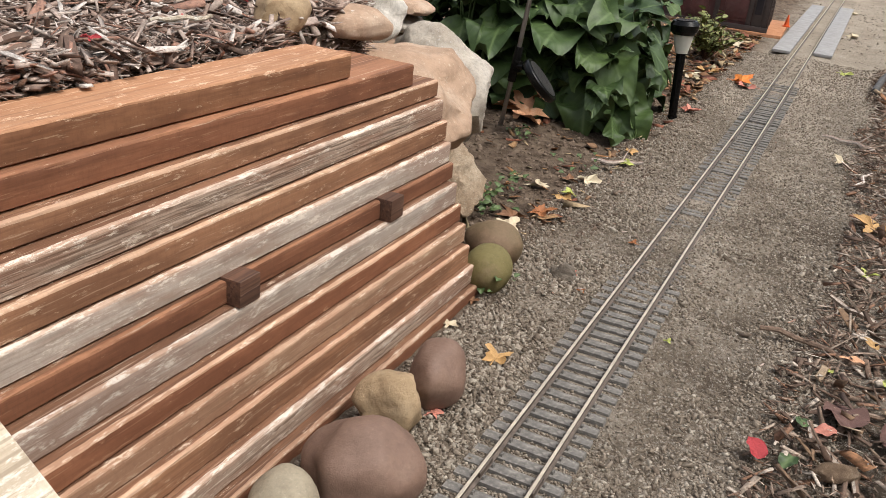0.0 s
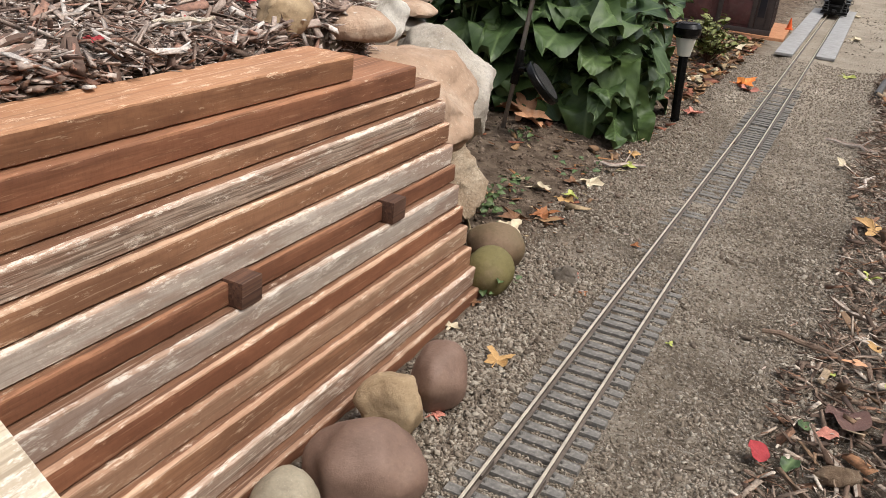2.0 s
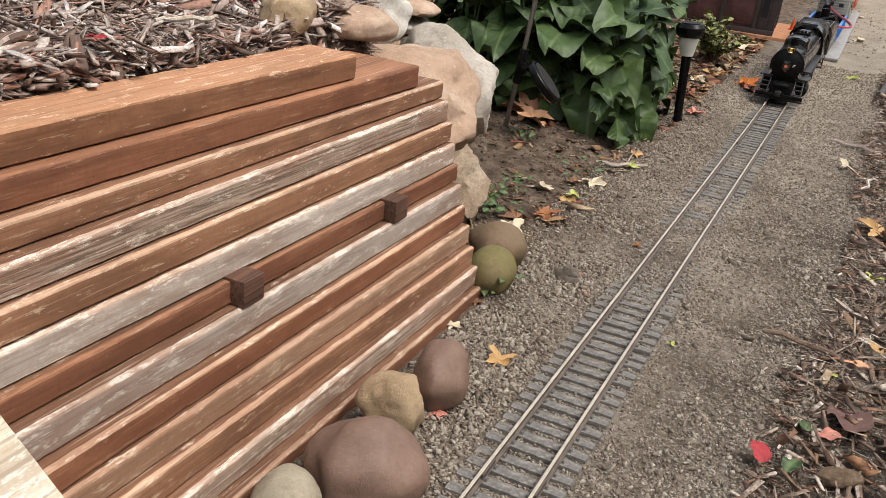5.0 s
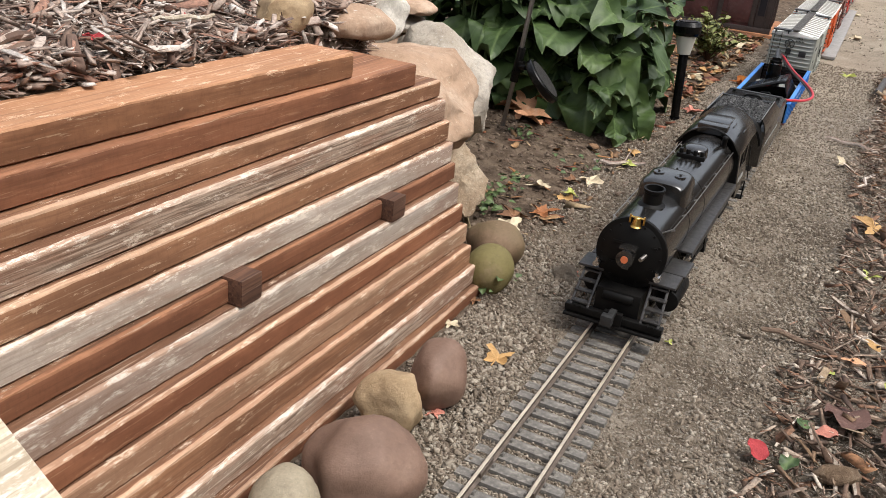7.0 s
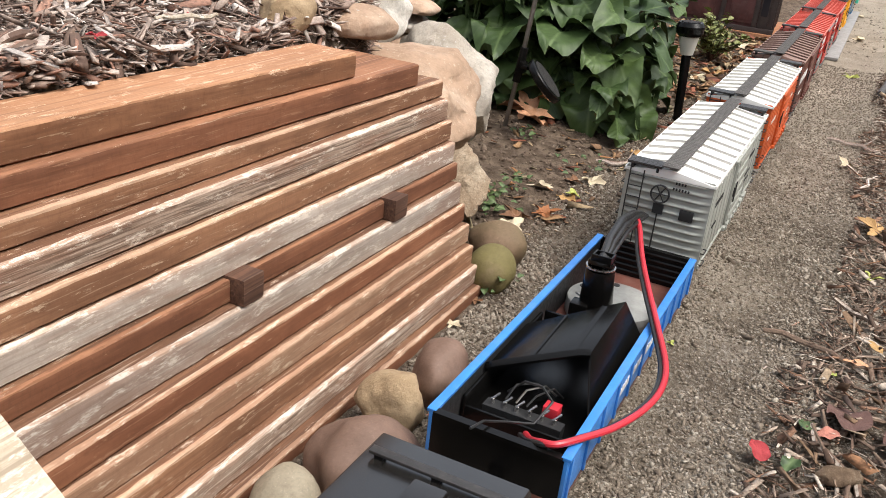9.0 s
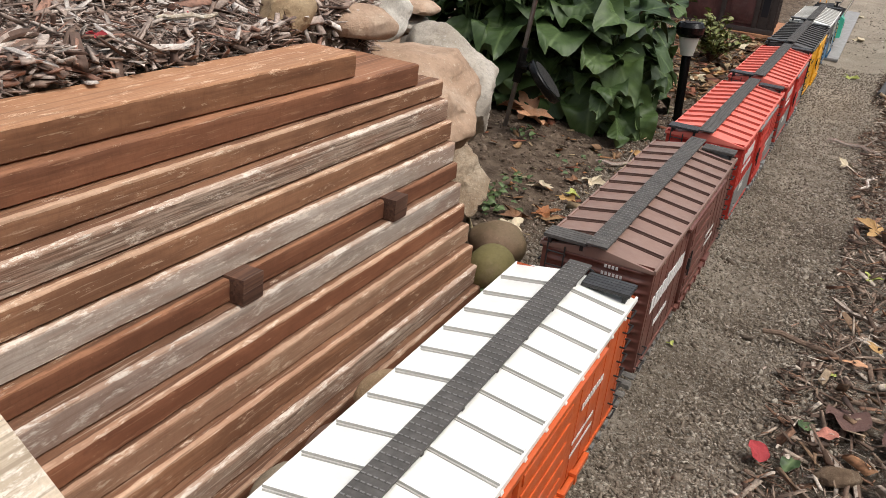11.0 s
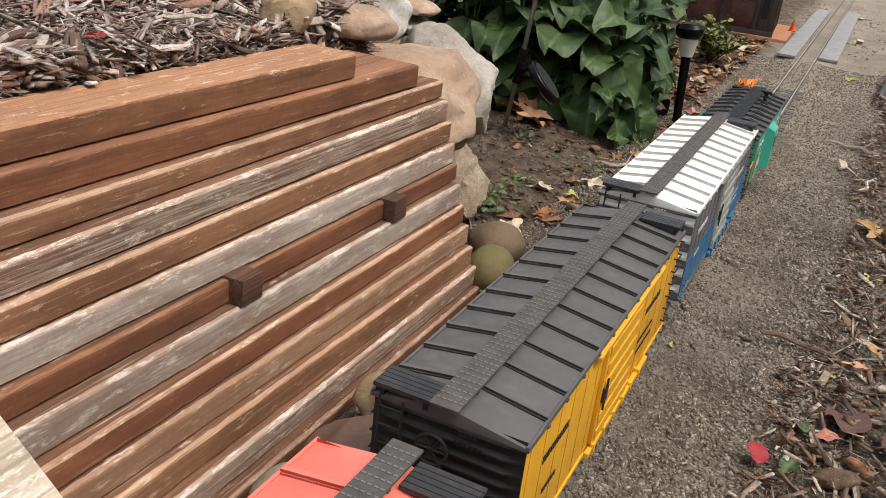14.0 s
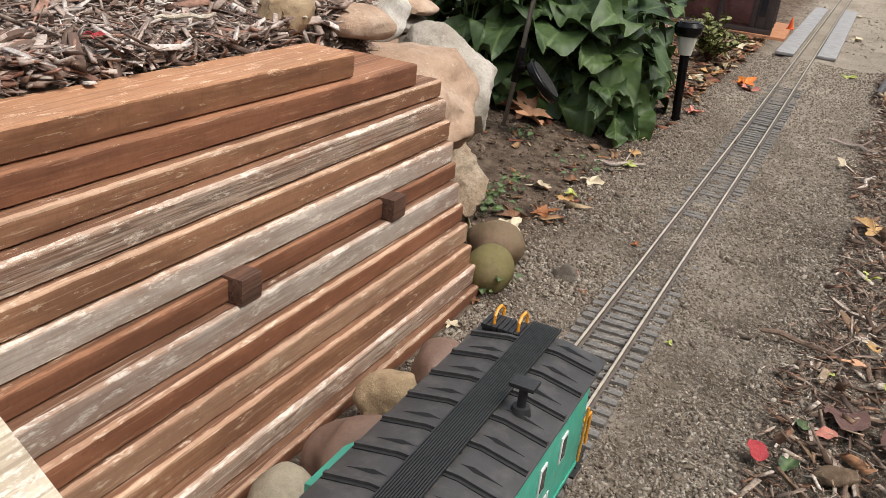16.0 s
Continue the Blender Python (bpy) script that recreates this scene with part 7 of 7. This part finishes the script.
def build_lights():
    lamp = thing("path_light", "black solar path light with frosted lens on a stake", "garden light")
    lamp.matrix_world = pose(-0.156, 1.53, -0.012, 0, -3.5, 0)
    B().tube([(0, 0, -0.02), (0, 0, 0.05), (0, 0, 0.14)], [0.0085, 0.0088, 0.0095], 16).part("stake", PLAST, lamp, bevel=0.0005)
    b = B().cyl((0, 0, 0.14), (0, 0, 0.177), 0.0125, 0.0205, 24)
    b.part("lens", FROST, lamp, "frosted pale lens", smooth=40)
    b = B()
    for r0, r1, za, zb in ((0.0225, 0.027, 0.177, 0.183), (0.027, 0.0285, 0.183, 0.196), (0.0285, 0.024, 0.196, 0.204)):
        b.cyl((0, 0, za), (0, 0, zb), r0, r1, 28)
    b.part("cap", PLAST, lamp, "black round cap", smooth=40)
    B().cyl((0, 0, 0.2042), (0, 0, 0.2052), 0.019, n=28).part("solar_panel", PANE, lamp, "dark solar panel")
    B().cyl((0, 0, -0.002), (0, 0, 0.012), 0.012, 0.01, 14).part("collar", PLAST, lamp)
    s = thing("spotlight_stake", "leaning metal garden stake with black solar panel", "garden light")
    s.matrix_world = pose(-0.396, 1.165, -0.008, 0, 2.5, 0)
    B().tube([(0, 0, -0.03), (0.011, 0, 0.12), (0.0255, 0.004, 0.42)], [0.0042, 0.0042, 0.0042], 12).part("pole", STEEL, s, "bare metal pole")
    B().tube([(0.0095, 0, 0.098), (0.0137, 0.001, 0.16)], 0.0075, 12).part("clamp", PLAST, s, bevel=0.0005)
    b = B().cyl((0.013, -0.003, 0.126), (0.032, -0.012, 0.13), 0.005, n=10).box(0.012, 0.024, -0.01, 0.004, 0.118, 0.137)
    b.part("arm", PLAST, s, bevel=0.0006)
    c, d = Vector((0.068, -0.02, 0.116)), Vector((0.68, 0.2, 0.7)).normalized()
    p = B().tube([c - d * 0.009, c - d * 0.006, c + d * 0.004, c + d * 0.006], [0.036, 0.042, 0.043, 0.0405], 32).part("solar_head", PLAST, s, "round black solar panel housing", bevel=0.0005)
    B().tube([c + d * 0.0062, c + d * 0.0068], 0.036, 32).part("cell", GREY_B, p, "dull dark panel face")


def build_station():
    """The model station beside the far track, its paving slab, cone and the crossing boards."""
    dark = plain("dark_red_building_paint", (0.085, 0.026, 0.022), 0.6, vary=0.35, scale=25, dust=(0.2, 0.15, 0.12), dusty=0.2)
    trimm = plain("dark_brown_trim", (0.05, 0.035, 0.03), 0.6, vary=0.3)
    h = thing("station_house", "dark red model station house with brown trim", "model building")
    h.matrix_world = pose(-0.165, 2.985, -0.006, 0, 0, 4)
    B().box(-0.5, 0.0, 0, 0.34, 0.0, 0.3).part("wall", dark, h)
    for x in (-0.5, -0.335, -0.17, -0.058, -0.006):
        B().box(x - 0.008, x + 0.008, -0.008, -0.0005, 0.0, 0.3).part("post", trimm, h, bevel=0.001)
    for y in (0.006, 0.11, 0.22, 0.334):
        B().box(0.0005, 0.008, y - 0.008, y + 0.008, 0.0, 0.3).part("post", trimm, h, bevel=0.001)
    B().box(-0.51, 0.01, -0.012, -0.0085, 0.0, 0.02).part("plinth", trimm, h, bevel=0.001)
    for x in (-0.46, -0.29, -0.145):
        b = B().box(x, x + 0.09, -0.0045, -0.0006, 0.03, 0.11).box(x + 0.008, x + 0.082, -0.0062, -0.0046, 0.04, 0.1)
        b.part("panel", dark, h, bevel=0.001)
        f = B().box(x, x + 0.09, -0.006, -0.0006, 0.13, 0.25).part("window", trimm, h, bevel=0.001)
        B().box(x + 0.01, x + 0.08, -0.0075, -0.0061, 0.14, 0.24).part("pane", PANE, f)
    d = B().box(-0.048, -0.014, -0.006, -0.0006, 0.02, 0.22).part("door", trimm, h, bevel=0.001)
    B().box(-0.042, -0.02, -0.0075, -0.0061, 0.06, 0.2).part("pane", PANE, d)
    B().prism([(-0.55, 0.3), (0.05, 0.3), (0.02, 0.33), (-0.52, 0.33)], -0.06, 0.4).part("roof", trimm, h)
    slab = stone("orange_paving", (0.36, 0.16, 0.08), (0.47, 0.22, 0.11), (0.52, 0.28, 0.16), 30, 0.001)
    ob = B().box(-0.18, 0.14, 0, 0.42, -0.03, 0.0).part("paving_slab", slab, None, bevel=0.003)
    ob.matrix_world = pose(-0.245, 2.96, -0.003, 0, 0, 2)
    tagged(ob, "orange-brown paving slab under the station house", "paving slab")
    cone = thing("traffic_cone", "small orange model traffic cone on the slab", "traffic cone")
    cone.matrix_world = pose(-0.118, 3.24, -0.003)
    org = plain("cone_orange", (0.75, 0.12, 0.02), 0.5)
    B().box(-0.013, 0.013, -0.013, 0.013, 0, 0.004).part("base", org, cone, bevel=0.001)
    B().cyl((0, 0, 0.004), (0, 0, 0.042), 0.01, 0.002, 16).part("cone", org, cone)
    plank = stone("grey_painted_board", (0.25, 0.24, 0.23), (0.32, 0.31, 0.3), (0.38, 0.37, 0.355), 30, 0.0006, 0.7, 0.2)
    for x0, x1, ya, yb, turn in ((-0.094, -0.041, 2.64, 4.1, 0.3), (0.023, 0.078, 2.69, 4.16, 0.3)):
        ob = B().box(x0, x1, 0, yb - ya, -0.008, 0.0005).part("crossing_board", plank, None, bevel=0.001)
        ob.matrix_world = pose(0, ya, 0.001, 0, 0, turn)
        tagged(ob, "flat grey board laid beside the rails", "board", "crossing boards")
    b = B()
    b.tube([(0.212, 2.2, 0.003), (0.226, 2.35, 0.012), (0.25, 2.5, 0.016), (0.3, 2.65, 0.012)], 0.009, 12)
    ob = b.part("garden_hose", plain("dull_dark_pipe", (0.07, 0.065, 0.06), 0.6), None)
    tagged(ob, "dull dark garden edging pipe at the path side", "pipe")


build_sticks()
build_lights()
build_station()
build_gravel()
build_mulch()
motions()
